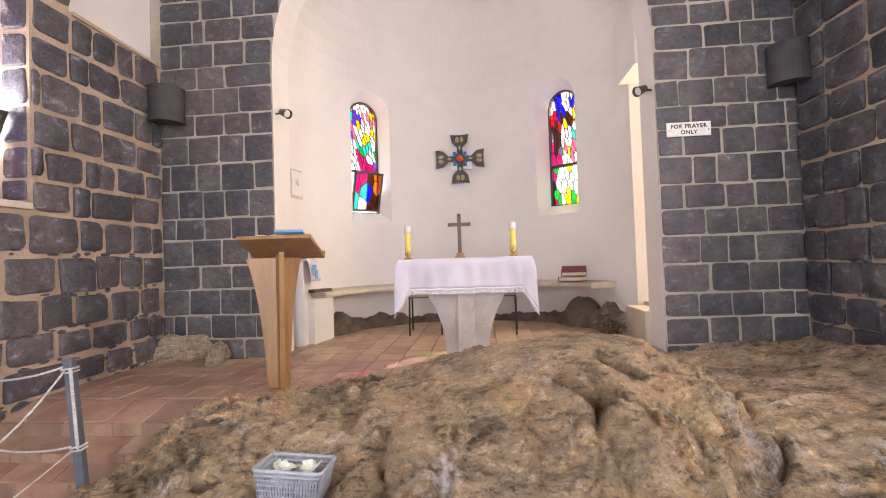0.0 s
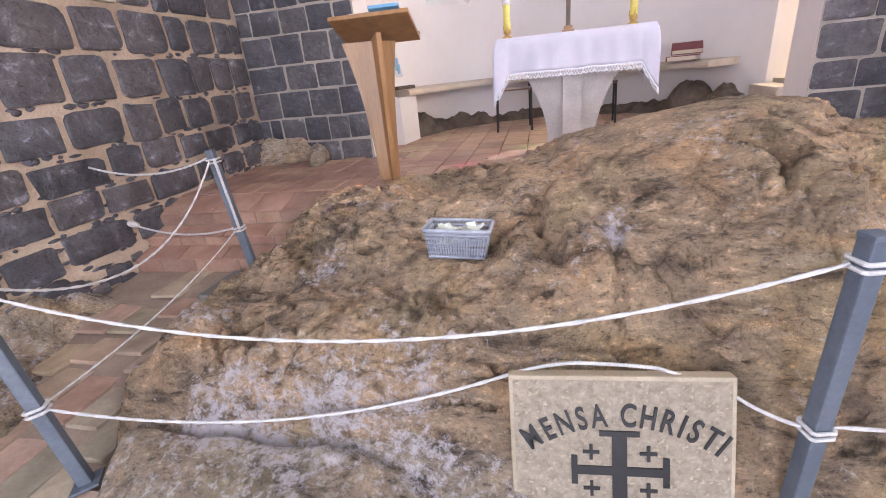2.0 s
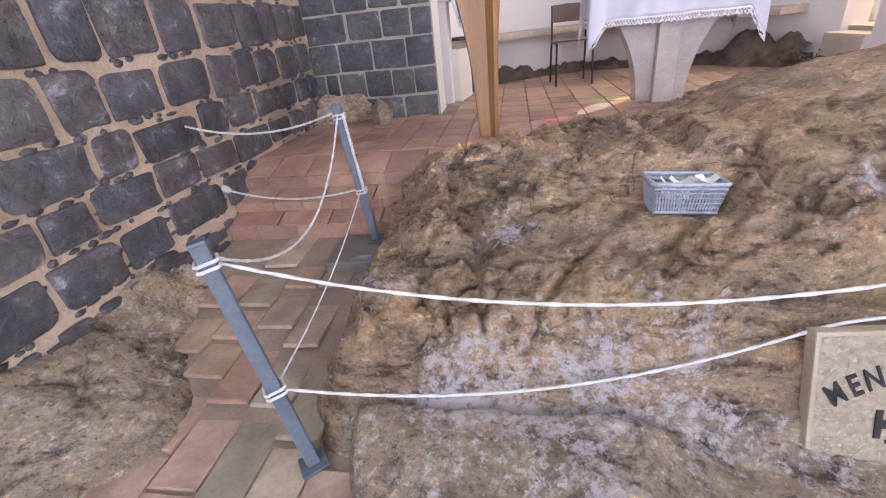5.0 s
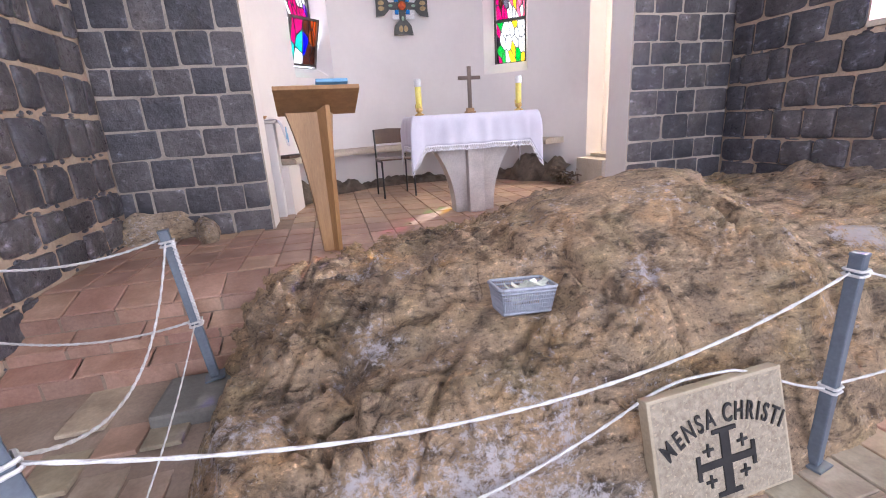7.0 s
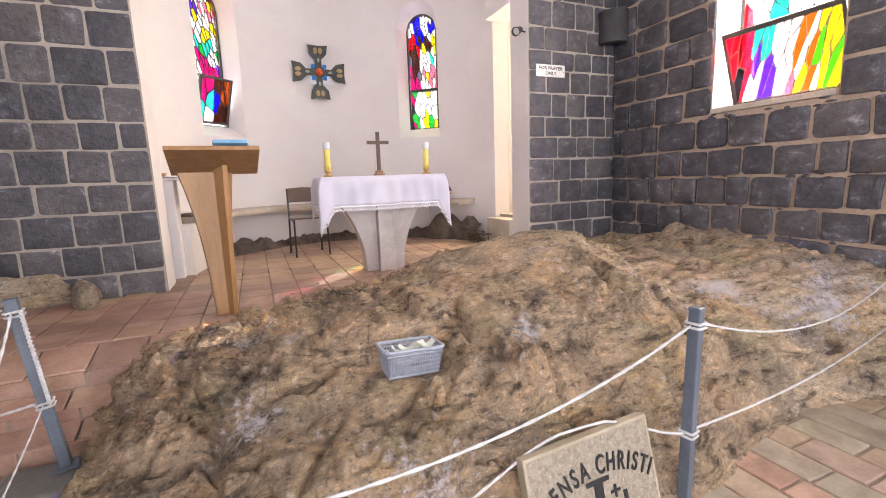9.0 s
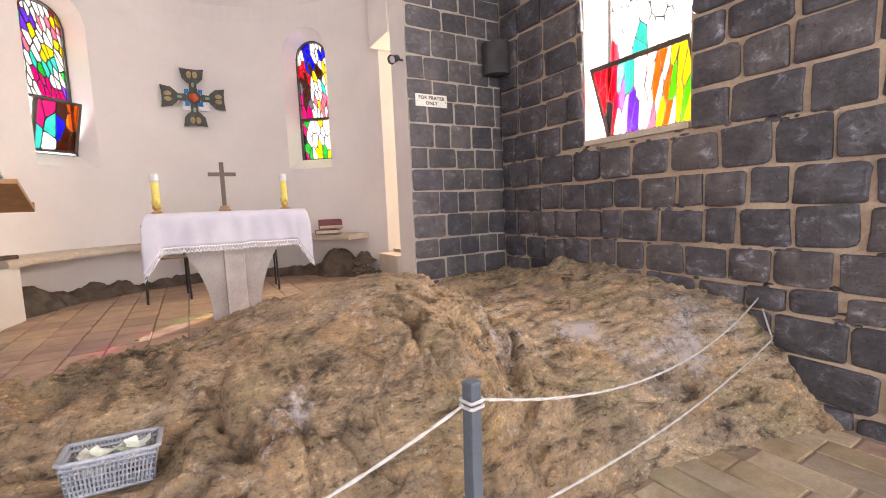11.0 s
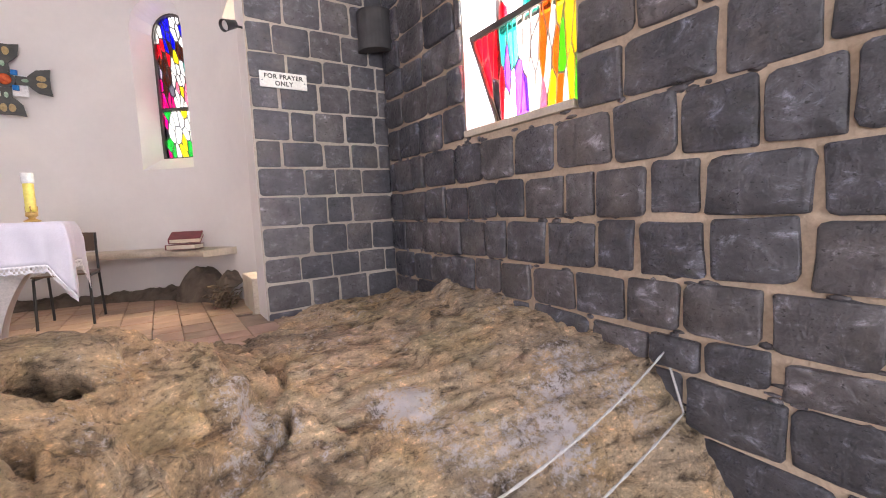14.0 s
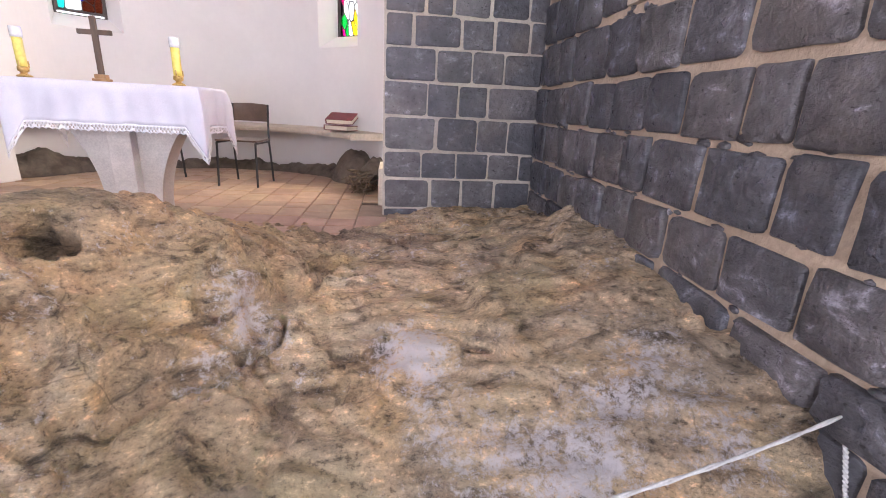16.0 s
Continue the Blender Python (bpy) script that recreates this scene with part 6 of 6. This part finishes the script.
def basket():
    ob = thing("plastic_basket", "grey plastic mesh basket standing on the rock", "basket", pose(0.115, 1.765, 0.578, -3, 3, 0))
    bw, bd, h, fl = 0.105, 0.058, 0.115, 0.016
    part("bottom", box(-bw, -bd, 0, bw, bd, 0.005), M_BASKET, ob)
    def side(a, b, cols):
        """A wall of upright ribs and three rails, flaring to the top."""
        a, b = Vector(a), Vector(b)
        n = Vector((b.y - a.y, a.x - b.x, 0)).normalized() * fl
        bm = bmesh.new()
        for i in range(cols + 1):
            p = a.lerp(b, i / cols)
            q = Vector((a + n * 1).lerp(b + n * 1, i / cols)) + (b - a).normalized() * fl * (2 * i / cols - 1) + Vector((0, 0, h))
            add_tube(bm, [p, q], 0.0028, 4)
        for k in (0.06, 0.22, 0.38, 0.54, 0.70, 0.84):
            e = (b - a).normalized() * fl * k
            add_tube(bm, [a + n * k - e + Vector((0, 0, h * k)), b + n * k + e + Vector((0, 0, h * k))], 0.0028 if k not in (0.06, 0.84) else 0.006, 4)
        tagged(part("side", bm, M_BASKET, ob), kind="stuff")
    c = [(-bw, -bd, 0), (bw, -bd, 0), (bw, bd, 0), (-bw, bd, 0)]
    for i in range(4):
        side(c[i], c[(i + 1) % 4], 22 if i % 2 == 0 else 12)
    rim = [(sx * (bw + fl + 0.004) - sx * 0.012 * kx, sy * (bd + fl + 0.004) - sy * 0.012 * ky, h) for sx, sy, kx, ky in ((-1, -1, 0, 1), (-1, -1, 1, 0), (1, -1, 1, 0), (1, -1, 0, 1), (1, 1, 0, 1), (1, 1, 1, 0), (-1, 1, 1, 0), (-1, 1, 0, 1))]
    part("rim", add_tube(bmesh.new(), rim, 0.0075, 8, True), M_BASKET, ob)
    rng = random.Random(8)
    for i in range(16):
        x, y = rng.uniform(-0.075, 0.075), rng.uniform(-0.035, 0.035)
        pp = thing("folded_note", "small folded pale green paper note in the basket", "note", ob.matrix_world @ pose(x, y, 0.035 + i * 0.0050, rng.uniform(-16, 16), rng.uniform(-16, 16), rng.uniform(0, 180)), "notes in the basket")
        bm = bmesh.new()
        rows = [[bm.verts.new((u, v, 0.012 * abs(u) / 0.03 * s0 + 0.003)) for v in (-0.018, 0.018)] for u, s0 in ((-0.032, 1), (-0.012, 0.6), (0.0, 0.2), (0.014, 0.7), (0.032, 1.3))]
        for A, B in zip(rows, rows[1:]):
            bm.faces.new((A[0], A[1], B[1], B[0]))
        pp2 = part("sheet", bm, M_PAPER, pp)
        pp2.modifiers.new("solid", "SOLIDIFY").thickness = 0.0015


basket()


def wall_foot_rock():
    """The sloping rock mass at the foot of the left wall."""
    verts, faces = [], []
    nx, ny = 50, 120
    for j in range(ny + 1):
        y = 0.25 + 2.1 * j / ny
        for i in range(nx + 1):
            t = i / nx
            width = 0.26 + 0.42 * math.exp(-((y - 1.15) / 0.30) ** 2) + 0.03 * math.sin(y * 9)
            x = XL - 0.02 + width * t
            p = Vector((x * 1.0, y, 0))
            top = 0.36 - 0.16 * abs(y - 1.0)
            z = nave_z(x, y) - 0.03 + top * (1 - t) ** 0.8 * (1 - 0.25 * t) + 0.06 * noise.noise(p * 3.1) * (1 - t) + 0.035 * noise.noise(p * 8) * (1 - t * 0.6) + 0.014 * noise.noise(p * 22)
            z *= min(1.0, (2.35 - y) / 0.3, (y - 0.25) / 0.1 + 0.2)
            verts.append((x, y, z))
    for j in range(ny):
        for i in range(nx):
            a = j * (nx + 1) + i
            faces.append((a, a + 1, a + nx + 2, a + nx + 1))
    me = bpy.data.meshes.new("wall_foot_rock")
    me.from_pydata(verts, [], faces)
    me.polygons.foreach_set("use_smooth", [True] * len(faces))
    me.materials.append(M_LEDGE)
    tagged(new("wall_foot_rock", me), "grey-brown bedrock sloping from the foot of the wall", "rock")


wall_foot_rock()


# ---------- stones, tiles and pavers ----------
def stone_shapes(count, seed, jitter, rounding):
    """Unit stones with uneven, chipped outlines, 1 by 1 in x and y, their face at z = 1."""
    rng = random.Random(seed)
    shapes = []
    for n in range(count):
        base = []
        corners = [(sx * (0.5 - rng.uniform(0, jitter)), sy * (0.5 - rng.uniform(0, jitter)), rounding * rng.choice((0.5, 0.8, 1.2, 1.9))) for sx, sy in ((-1, -1), (1, -1), (1, 1), (-1, 1))]
        for i, (x, y, r) in enumerate(corners):
            px, py, _ = corners[i - 1]
            qx, qy, _ = corners[(i + 1) % 4]
            base.append((x + (px - x) * r, y + (py - y) * r))
            base.append((x + ((px - x) + (qx - x)) * r * 0.30, y + ((py - y) + (qy - y)) * r * 0.30))
            base.append((x + (qx - x) * r, y + (qy - y) * r))
            t = rng.uniform(0.35, 0.65)
            push = rng.uniform(-0.6, 0.5) * jitter
            mx, my = x + (qx - x) * t, y + (qy - y) * t
            base.append((mx * (1 + push), my * (1 + push)))
        k = len(base)
        verts = [(x, y, -0.3) for x, y in base] + [(x, y, 0.50 + rng.uniform(-0.2, 0.15)) for x, y in base]
        verts += [(x * 0.90 + rng.uniform(-0.012, 0.012), y * 0.90 + rng.uniform(-0.012, 0.012), 0.95 + rng.uniform(-0.18, 0.18)) for x, y in base]
        verts.append((rng.uniform(-0.1, 0.1), rng.uniform(-0.1, 0.1), 1.0 + rng.uniform(-0.15, 0.2)))
        faces = []
        for i in range(k):
            j = (i + 1) % k
            faces += [(i, j, k + j, k + i), (k + i, k + j, 2 * k + j, 2 * k + i), (2 * k + i, 2 * k + j, 3 * k)]
        me = bpy.data.meshes.new("stone")
        me.from_pydata(verts, [], faces)
        me.polygons.foreach_set("use_smooth", [True] * len(faces))
        shapes.append(me)
    return shapes


def basis(origin, right, up, w, h, d):
    r, u = Vector(right), Vector(up)
    n = r.cross(u)
    m = Matrix((r * w, u * h, n * d)).transposed().to_4x4()
    m.translation = origin
    return m


def lay_course(a, b, joints, rng, width):
    """Cuts the stretch a to b at the given joints, and at steps of about width where there are none."""
    js = sorted(j for j in joints if a < j < b)
    cuts = [a] + js + [b]
    out = []
    for p, q in zip(cuts, cuts[1:]):
        n = max(1, round((q - p) / width)) if q - p > width * 1.75 else 1
        inner = [p + (q - p) * (i + rng.uniform(-0.22, 0.22)) / n for i in range(1, n)]
        e = [p] + inner + [q]
        out += list(zip(e, e[1:]))
    return out


def masonry(parent, material, courses, origin_of, right, a, b, openings, joint, depth, seed, width, jitter, rounding, wobble):
    """courses: (top, bottom, joints). origin_of(u, z): the place on the wall's face."""
    rng = random.Random(seed)
    shapes = stone_shapes(28, seed, jitter, rounding)
    for me in shapes:
        me.materials.append(material)
    count = 0
    for top, bottom, joints in courses:
        aa, bb = (a(0.5 * (top + bottom)), b(0.5 * (top + bottom))) if callable(a) else (a, b)
        for p, q in lay_course(aa, bb, joints, rng, width):
            spans = [(p, q, bottom, top)]
            for o0, o1, z0, z1 in openings:
                nxt = []
                for s0, s1, t0, t1 in spans:
                    if s1 <= o0 or s0 >= o1 or t1 <= z0 or t0 >= z1:
                        nxt.append((s0, s1, t0, t1))
                        continue
                    if t0 < z0 - 0.06:
                        nxt.append((s0, s1, t0, z0))
                    elif t1 > z1 + 0.06:
                        nxt.append((s0, s1, z1, t1))
                    if s0 < o0 - 0.06:
                        nxt.append((s0, o0, max(t0, z0), t1))
                    if s1 > o1 + 0.06:
                        nxt.append((o1, s1, max(t0, z0), t1))
                spans = nxt
            for s0, s1, t0, t1 in spans:
                w, h = s1 - s0 - joint * rng.uniform(0.35, 1.4), t1 - t0 - joint * rng.uniform(0.35, 1.4)
                if w < 0.03 or h < 0.03:
                    continue
                u, z = (s0 + s1) / 2, (t0 + t1) / 2 + rng.uniform(-wobble, wobble)
                ob = new("stone", rng.choice(shapes))
                ob.parent = parent
                ob.matrix_world = basis(origin_of(u, z), right, (0, 0, 1), w, h, depth * rng.uniform(0.7, 1.3)) @ pose(0, 0, 0, 0, 0, rng.gauss(0, 0.9))
                count += 1
    return count


def rows_of(zs, joints):
    return [(zs[i], zs[i + 1], joints[i] if i < len(joints) else []) for i in range(len(zs) - 1)]


wall_front = bpy.data.objects["wall_front"]
right_rows = rows_of((3.48, 3.26, 2.98, 2.74, 2.53, 2.29, 2.03, 1.81, 1.57, 1.32, 1.06, 0.84, 0.60, 0.36), (
    (2.89, 3.21, 3.48), (2.75, 3.07, 3.33), (2.65, 2.96, 3.24, 3.5), (2.75, 3.06, 3.31, 3.56), (2.67, 3.01, 3.29, 3.57), (2.75, 2.95, 3.23, 3.52),
    (2.66, 3.02, 3.27, 3.54), (2.84, 3.11, 3.36), (2.78, 3.02, 3.25), (2.86, 3.18, 3.43), (2.75, 3.03, 3.29, 3.55), (2.83, 3.08, 3.36)))
right_rows = rows_of((5.56, 5.32, 5.06, 4.82, 4.58, 4.33, 4.09, 3.88, 3.68, 3.48), ()) + right_rows
left_rows = rows_of((5.56, 5.32, 5.06, 4.82, 4.58, 4.34, 4.1, 3.9, 3.66, 3.42, 3.2, 2.94, 2.73, 2.45, 2.18, 1.91, 1.7, 1.44, 1.21, 0.96, 0.73, 0.50), (
    (), (), (), (), (), (), (-1.89, -1.56, -1.33), (-1.98, -1.86, -1.47), (-2.1, -1.76, -1.44), (-1.94, -1.65), (-2.06, -1.77, -1.5), (-1.97, -1.66, -1.39), (-2.04, -1.72, -1.46),
    (-2.23, -1.96, -1.7, -1.36), (-2.15, -1.89, -1.67, -1.42), (-2.18, -1.88, -1.61, -1.35), (-2.01, -1.71, -1.43), (-1.93, -1.61, -1.35),
    (-2.05, -1.73, -1.42), (-2.22, -2.09, -1.83, -1.58, -1.37), (-1.75, -1.5)))
face = lambda u, z: Vector((u, FY, z))
masonry(wall_front, M_BASALT, right_rows, face, (1, 0, 0), lambda z: ARCH_X + arch_edge(z) + 0.004, lambda z: XR - 0.004, [], 0.014, 0.016, 3, 0.29, 0.032, 0.055, 0.004)
masonry(wall_front, M_BASALT, left_rows, face, (1, 0, 0), lambda z: XL + 0.004, lambda z: ARCH_X - arch_edge(z) - 0.004, [], 0.014, 0.016, 5, 0.30, 0.032, 0.055, 0.004)

# right nave wall, along y, seen from the nave with y running to the left
rw = rows_of((5.56, 5.26, 4.96, 4.66, 4.36, 4.06, 3.78, 3.52, 3.22, 2.92, 2.67, 2.43, 2.16, 1.865, 1.575, 1.31, 1.035, 0.79, 0.62, 0.36, 0.10, -0.1), (
    (), (), (), (), (), (), (), (), (), (), (3.30, 3.62, 3.95), (1.7, 1.42, 1.03, 3.25, 3.55, 3.98), (1.77, 1.33, 1.01, 3.35, 3.7, 4.05),
    (4.16, 3.83, 3.65, 3.19, 2.86, 2.55, 2.21, 1.83, 1.5, 1.19, 0.94), (4.07, 3.64, 3.34, 3.06, 2.73, 2.46, 2.14, 1.94, 1.65, 1.4, 1.02),
    (4.03, 3.73, 3.44, 3.15, 2.86, 2.64, 2.29, 1.93, 1.71, 1.38, 1.05), (3.9, 3.6, 3.3, 3.0, 2.70, 2.42, 2.08, 1.77, 1.49, 1.16), (1.64, 1.4, 1.13), (1.48, 1.09)))


def mirrored(rows):
    return [(t, b, [-j for j in js]) for t, b, js in rows]


masonry(wall_right, M_BASALT_ROUGH, mirrored(rw), lambda u, z: Vector((XR, -u, z)), (0, -1, 0), -(FY - 0.02), 0.45, [(-NW[1], -NW[0], NW[2] - 0.02, NW[3])], 0.014, 0.036, 7, 0.37, 0.055, 0.085, 0.008)
lw = rows_of((5.56, 5.26, 4.96, 4.66, 4.36, 4.06, 3.76, 3.46, 3.16, 2.9, 2.61, 2.34, 2.1, 1.85, 1.56, 1.26, 0.99, 0.77, 0.56, 0.33), (
    (), (), (), (), (), (), (), (3.34, 3.52, 3.77, 3.96), (3.31, 3.48, 3.8), (3.41, 3.61, 3.95, 4.17), (3.32, 3.6, 3.98), (3.45, 3.56, 3.75, 4.08), (3.33, 3.49, 3.92, 4.27),
    (2.99, 3.39, 3.61, 3.92, 4.15), (3.21, 3.54, 3.77, 4.04), (3.08, 3.34, 3.67, 4.0, 4.23), (3.2, 3.48, 3.87, 4.1)))
masonry(wall_left, M_BASALT_ROUGH, lw, lambda u, z: Vector((XL, u, z)), (0, 1, 0), 0.35, FY - 0.02, [(NWL[0], NWL[1], NWL[2] - 0.02, NWL[3]), (3.33, FY, 3.45, TOP)], 0.024, 0.030, 9, 0.36, 0.075, 0.10, 0.012)


def joined_masonry(parent, courses, origin_of, right, a, b, opening, seed):
    """The rest of a nave wall, behind the walk, as one joined mesh."""
    rng = random.Random(seed)
    shapes = stone_shapes(8, seed, 0.05, 0.07)
    verts, faces = [], []
    for top, bottom, _ in courses:
        for p, q in lay_course(a, b, (), rng, 0.40):
            u, z = (p + q) / 2, (top + bottom) / 2
            if opening[0] < q and p < opening[1] and opening[2] < top and bottom < opening[3]:
                continue
            m = basis(origin_of(u, z), right, (0, 0, 1), q - p - 0.024, top - bottom - 0.024, 0.026)
            me = rng.choice(shapes)
            n = len(verts)
            verts += [tuple(m @ v.co) for v in me.vertices]
            faces += [tuple(n + i for i in f.vertices) for f in me.polygons]
    me = bpy.data.meshes.new("masonry")
    me.from_pydata(verts, [], faces)
    me.materials.append(M_BASALT_ROUGH)
    ob = new("masonry", me)
    ob.parent = parent
    tagged(ob, "", "", "", "stuff")


joined_masonry(wall_right, rw, lambda u, z: Vector((XR, -u, z)), (0, -1, 0), -(-0.45), -BACK, (-REAR[1], -REAR[0], REAR[2], REAR[3]), 61)
joined_masonry(wall_left, lw, lambda u, z: Vector((XL, u, z)), (0, 1, 0), BACK, 0.35, REAR, 62)


# the blocks of the left window's reveal
reveal = rows_of((3.46, 3.16, 2.9, 2.61, 2.34, 2.1, 1.92), ())
masonry(wall_left, M_BASALT_ROUGH, reveal, lambda u, z: Vector((u, NWL[1], z)), (1, 0, 0), XL - 0.21, XL - 0.006, [], 0.02, 0.02, 13, 0.36, 0.06, 0.085, 0.01)


def chinking(name, x, n, y0, y1, zs, seed, label):
    """Small stones pressed into the mortar between the blocks."""
    rng = random.Random(seed)
    bm = bmesh.new()
    for i in range(n):
        y, z = rng.uniform(y0, y1), rng.choice(zs) + rng.gauss(0, 0.018)
        w, h = rng.uniform(0.015, 0.055), rng.uniform(0.008, 0.022)
        res = bmesh.ops.create_icosphere(bm, subdivisions=1, radius=1)
        for v in res["verts"]:
            v.co = Vector((x + v.co.x * 0.012, y + v.co.y * w * rng.uniform(0.85, 1.15), z + v.co.z * h))
    ob = part(name, bm, M_BASALT_ROUGH, None, smooth=True)
    return ob


c1 = chinking("chinking_stone", XR, 170, 0.7, 4.2, (1.865, 1.31, 1.035, 0.79, 0.62, 0.45), 5, "")
c1.parent = wall_right
tagged(c1, "", "", "", "stuff")
c2 = chinking("chinking_stone", XL, 420, 0.6, 4.2, (1.56, 1.26, 0.99, 0.77, 0.66, 0.56, 0.5, 0.4, 0.33, 0.28), 6, "")
c2.parent = wall_left
tagged(c2, "", "", "", "stuff")


def rubble():
    """Rounded rubble low in the left wall, bedded in much mortar."""
    rng = random.Random(77)
    shapes = stone_shapes(12, 78, 0.12, 0.22)
    for me in shapes:
        me.materials.append(M_BASALT_ROUGH)
    for i in range(34):
        y, z = 0.45 + i * 0.062 + rng.uniform(-0.03, 0.03), (0.26, 0.15, 0.21)[i % 3] + rng.uniform(-0.03, 0.03)
        w = rng.uniform(0.09, 0.19)
        ob = new("stone", rng.choice(shapes))
        ob.parent = wall_left
        ob.matrix_world = basis(Vector((XL, y, z)), (0, 1, 0), (0, 0, 1), w, w * rng.uniform(0.45, 0.7), 0.024 * rng.uniform(0.7, 1.3))


rubble()


def slab_shapes(count, seed, thick, material):
    """Unit slabs with worn, uneven edges, their top at z = 0."""
    rng = random.Random(seed)
    out = []
    for n in range(count):
        base = []
        for sx, sy in ((-1, -1), (1, -1), (1, 1), (-1, 1)):
            base += [(sx * (0.5 - rng.uniform(0, 0.02)), sy * (0.5 - rng.uniform(0, 0.02)))]
            nx = {(-1, -1): (0, -1), (1, -1): (1, 0), (1, 1): (0, 1), (-1, 1): (-1, 0)}[(sx, sy)]
            base += [(nx[0] * (0.5 - rng.uniform(0, 0.015)) + rng.uniform(-0.1, 0.1) * abs(nx[1]), nx[1] * (0.5 - rng.uniform(0, 0.015)) + rng.uniform(-0.1, 0.1) * abs(nx[0]))]
        k = len(base)
        verts = [(x, y, -thick) for x, y in base] + [(x, y, -0.003 - rng.uniform(0, 0.002)) for x, y in base] + [(x * 0.965, y * 0.965, rng.uniform(-0.001, 0.001)) for x, y in base] + [(0, 0, -0.0012)]
        faces = []
        for i in range(k):
            j = (i + 1) % k
            faces += [(i, j, k + j, k + i), (k + i, k + j, 2 * k + j, 2 * k + i), (2 * k + i, 2 * k + j, 3 * k)]
        me = bpy.data.meshes.new("tile")
        me.from_pydata(verts, [], faces)
        me.materials.append(material)
        out.append(me)
    return out


TILES = slab_shapes(10, 21, 0.014, M_TILE)
TILES_APSE = slab_shapes(10, 24, 0.014, M_TILE_APSE)
PAVERS = slab_shapes(10, 22, 0.020, M_PAVER)


def put_slab(parent, name, shapes, rng, x, y, z, w, h, turn=None):
    ob = new(name, rng.choice(shapes))
    ob.parent = parent
    ob.matrix_world = pose(x, y, z + rng.uniform(-0.0015, 0.0015), rng.uniform(-0.35, 0.35), rng.uniform(-0.35, 0.35), rng.uniform(-0.5, 0.5)) @ (turn or Matrix()) @ Matrix.Diagonal((w, h, 1, 1))
    return ob


def sanctuary_tiles():
    """Tiles in columns that run towards the apse; the sloping front row is laid across."""
    rng = random.Random(14)
    apse = bpy.data.objects["floor_apse"]

    def lay(cx, y, w, l, front):
        inside = y < FY - 0.05 or (abs(cx - ARCH_X) < ARCH_R - w / 2 and y < CY) or ((cx - CX) ** 2 + (y - CY) ** 2 < 1.88 ** 2 and y >= CY)
        buried = y < 4.0 and rock_base(cx, y) > PZ + 0.10
        if inside and not buried:
            far = y > FY + WALL_T
            put_slab(apse if far else floor_sanctuary, "tile", TILES_APSE if y > FY - 0.2 else TILES, rng, cx, y, PZ - (0.036 if front else 0), w - 0.0045, l - 0.005, pose(0, 0, 0, 15.0) if front else None)

    x = XL + 0.01
    while x < 2.95:
        w = rng.choice((0.21, 0.25, 0.25, 0.30, 0.34))
        lay(x + w / 2, 2.906, w, 0.25, True)
        x += w
    x = XL + 0.01
    while x < 2.95:
        w = rng.uniform(0.195, 0.24)
        y = 3.036
        while y < 6.75:
            l = rng.choice((0.21, 0.28, 0.30, 0.33))
            lay(x + w / 2, y + l / 2, w, l, False)
            y += l
        x += w


sanctuary_tiles()
rng = random.Random(17)
for row, (yy, zz, hh) in enumerate(((2.566, 0.266, 0.150), (2.492, 0.190, 0.100), (2.777, 0.430, 0.080), (2.709, 0.368, 0.146), (2.638, 0.312, 0.056))):
    x = XL + 0.01
    while x < -1.1:
        w = rng.choice((0.2, 0.27, 0.34))
        w = min(w, -1.06 - x)
        put_slab(floor_sanctuary if row == 2 else (step_mid if row > 2 else step_ob), "tile", TILES, rng, x + w / 2, yy, zz, w - 0.007, hh, pose(0, 0, 0, {0: 15, 3: 16}.get(row, 90)))
        x += w


def nave_pavers():
    rng = random.Random(19)
    x = XL + 0.02
    while x < XR:
        w = rng.uniform(0.17, 0.215)
        y = -0.35 + rng.uniform(0, 0.3)
        while y < 2.48:
            l = rng.choice((0.22, 0.3, 0.34, 0.42))
            cx, cy = x + w / 2, y + l / 2
            hidden = rock_base(min(max(cx, -1.4), 3.7), cy) > 0.09 and cy > 0.25
            if cx < XR - 0.05 and not hidden and cy < (2.48 if cx < -1.0 else 1.7):
                put_slab(floor_nave, "paver", PAVERS, rng, cx, cy, nave_z(cx, cy), w - 0.010, min(l, 2.49 - y) - 0.010)
            y += l
        x += w


nave_pavers()


def rear_paving():
    """The paving behind the walk, as one joined mesh."""
    rng = random.Random(29)
    verts, faces = [], []
    x = XL + 0.02
    while x < XR - 0.15:
        w = rng.uniform(0.17, 0.215)
        y = BACK
        while y < -0.42:
            l = min(rng.choice((0.22, 0.3, 0.34, 0.42)), -0.36 - y)
            n = len(verts)
            for v in PAVERS[rng.randrange(len(PAVERS))].vertices:
                verts.append((x + w / 2 + v.co.x * (w - 0.01), y + l / 2 + v.co.y * (l - 0.01), v.co.z))
            faces += [tuple(n + i for i in f.vertices) for f in PAVERS[0].polygons]
            y += l
        x += w
    me = bpy.data.meshes.new("paving")
    me.from_pydata(verts, [], faces)
    me.materials.append(M_PAVER)
    ob = new("paving", me)
    ob.parent = floor_nave
    tagged(ob, "", "", "", "stuff")


rear_paving()
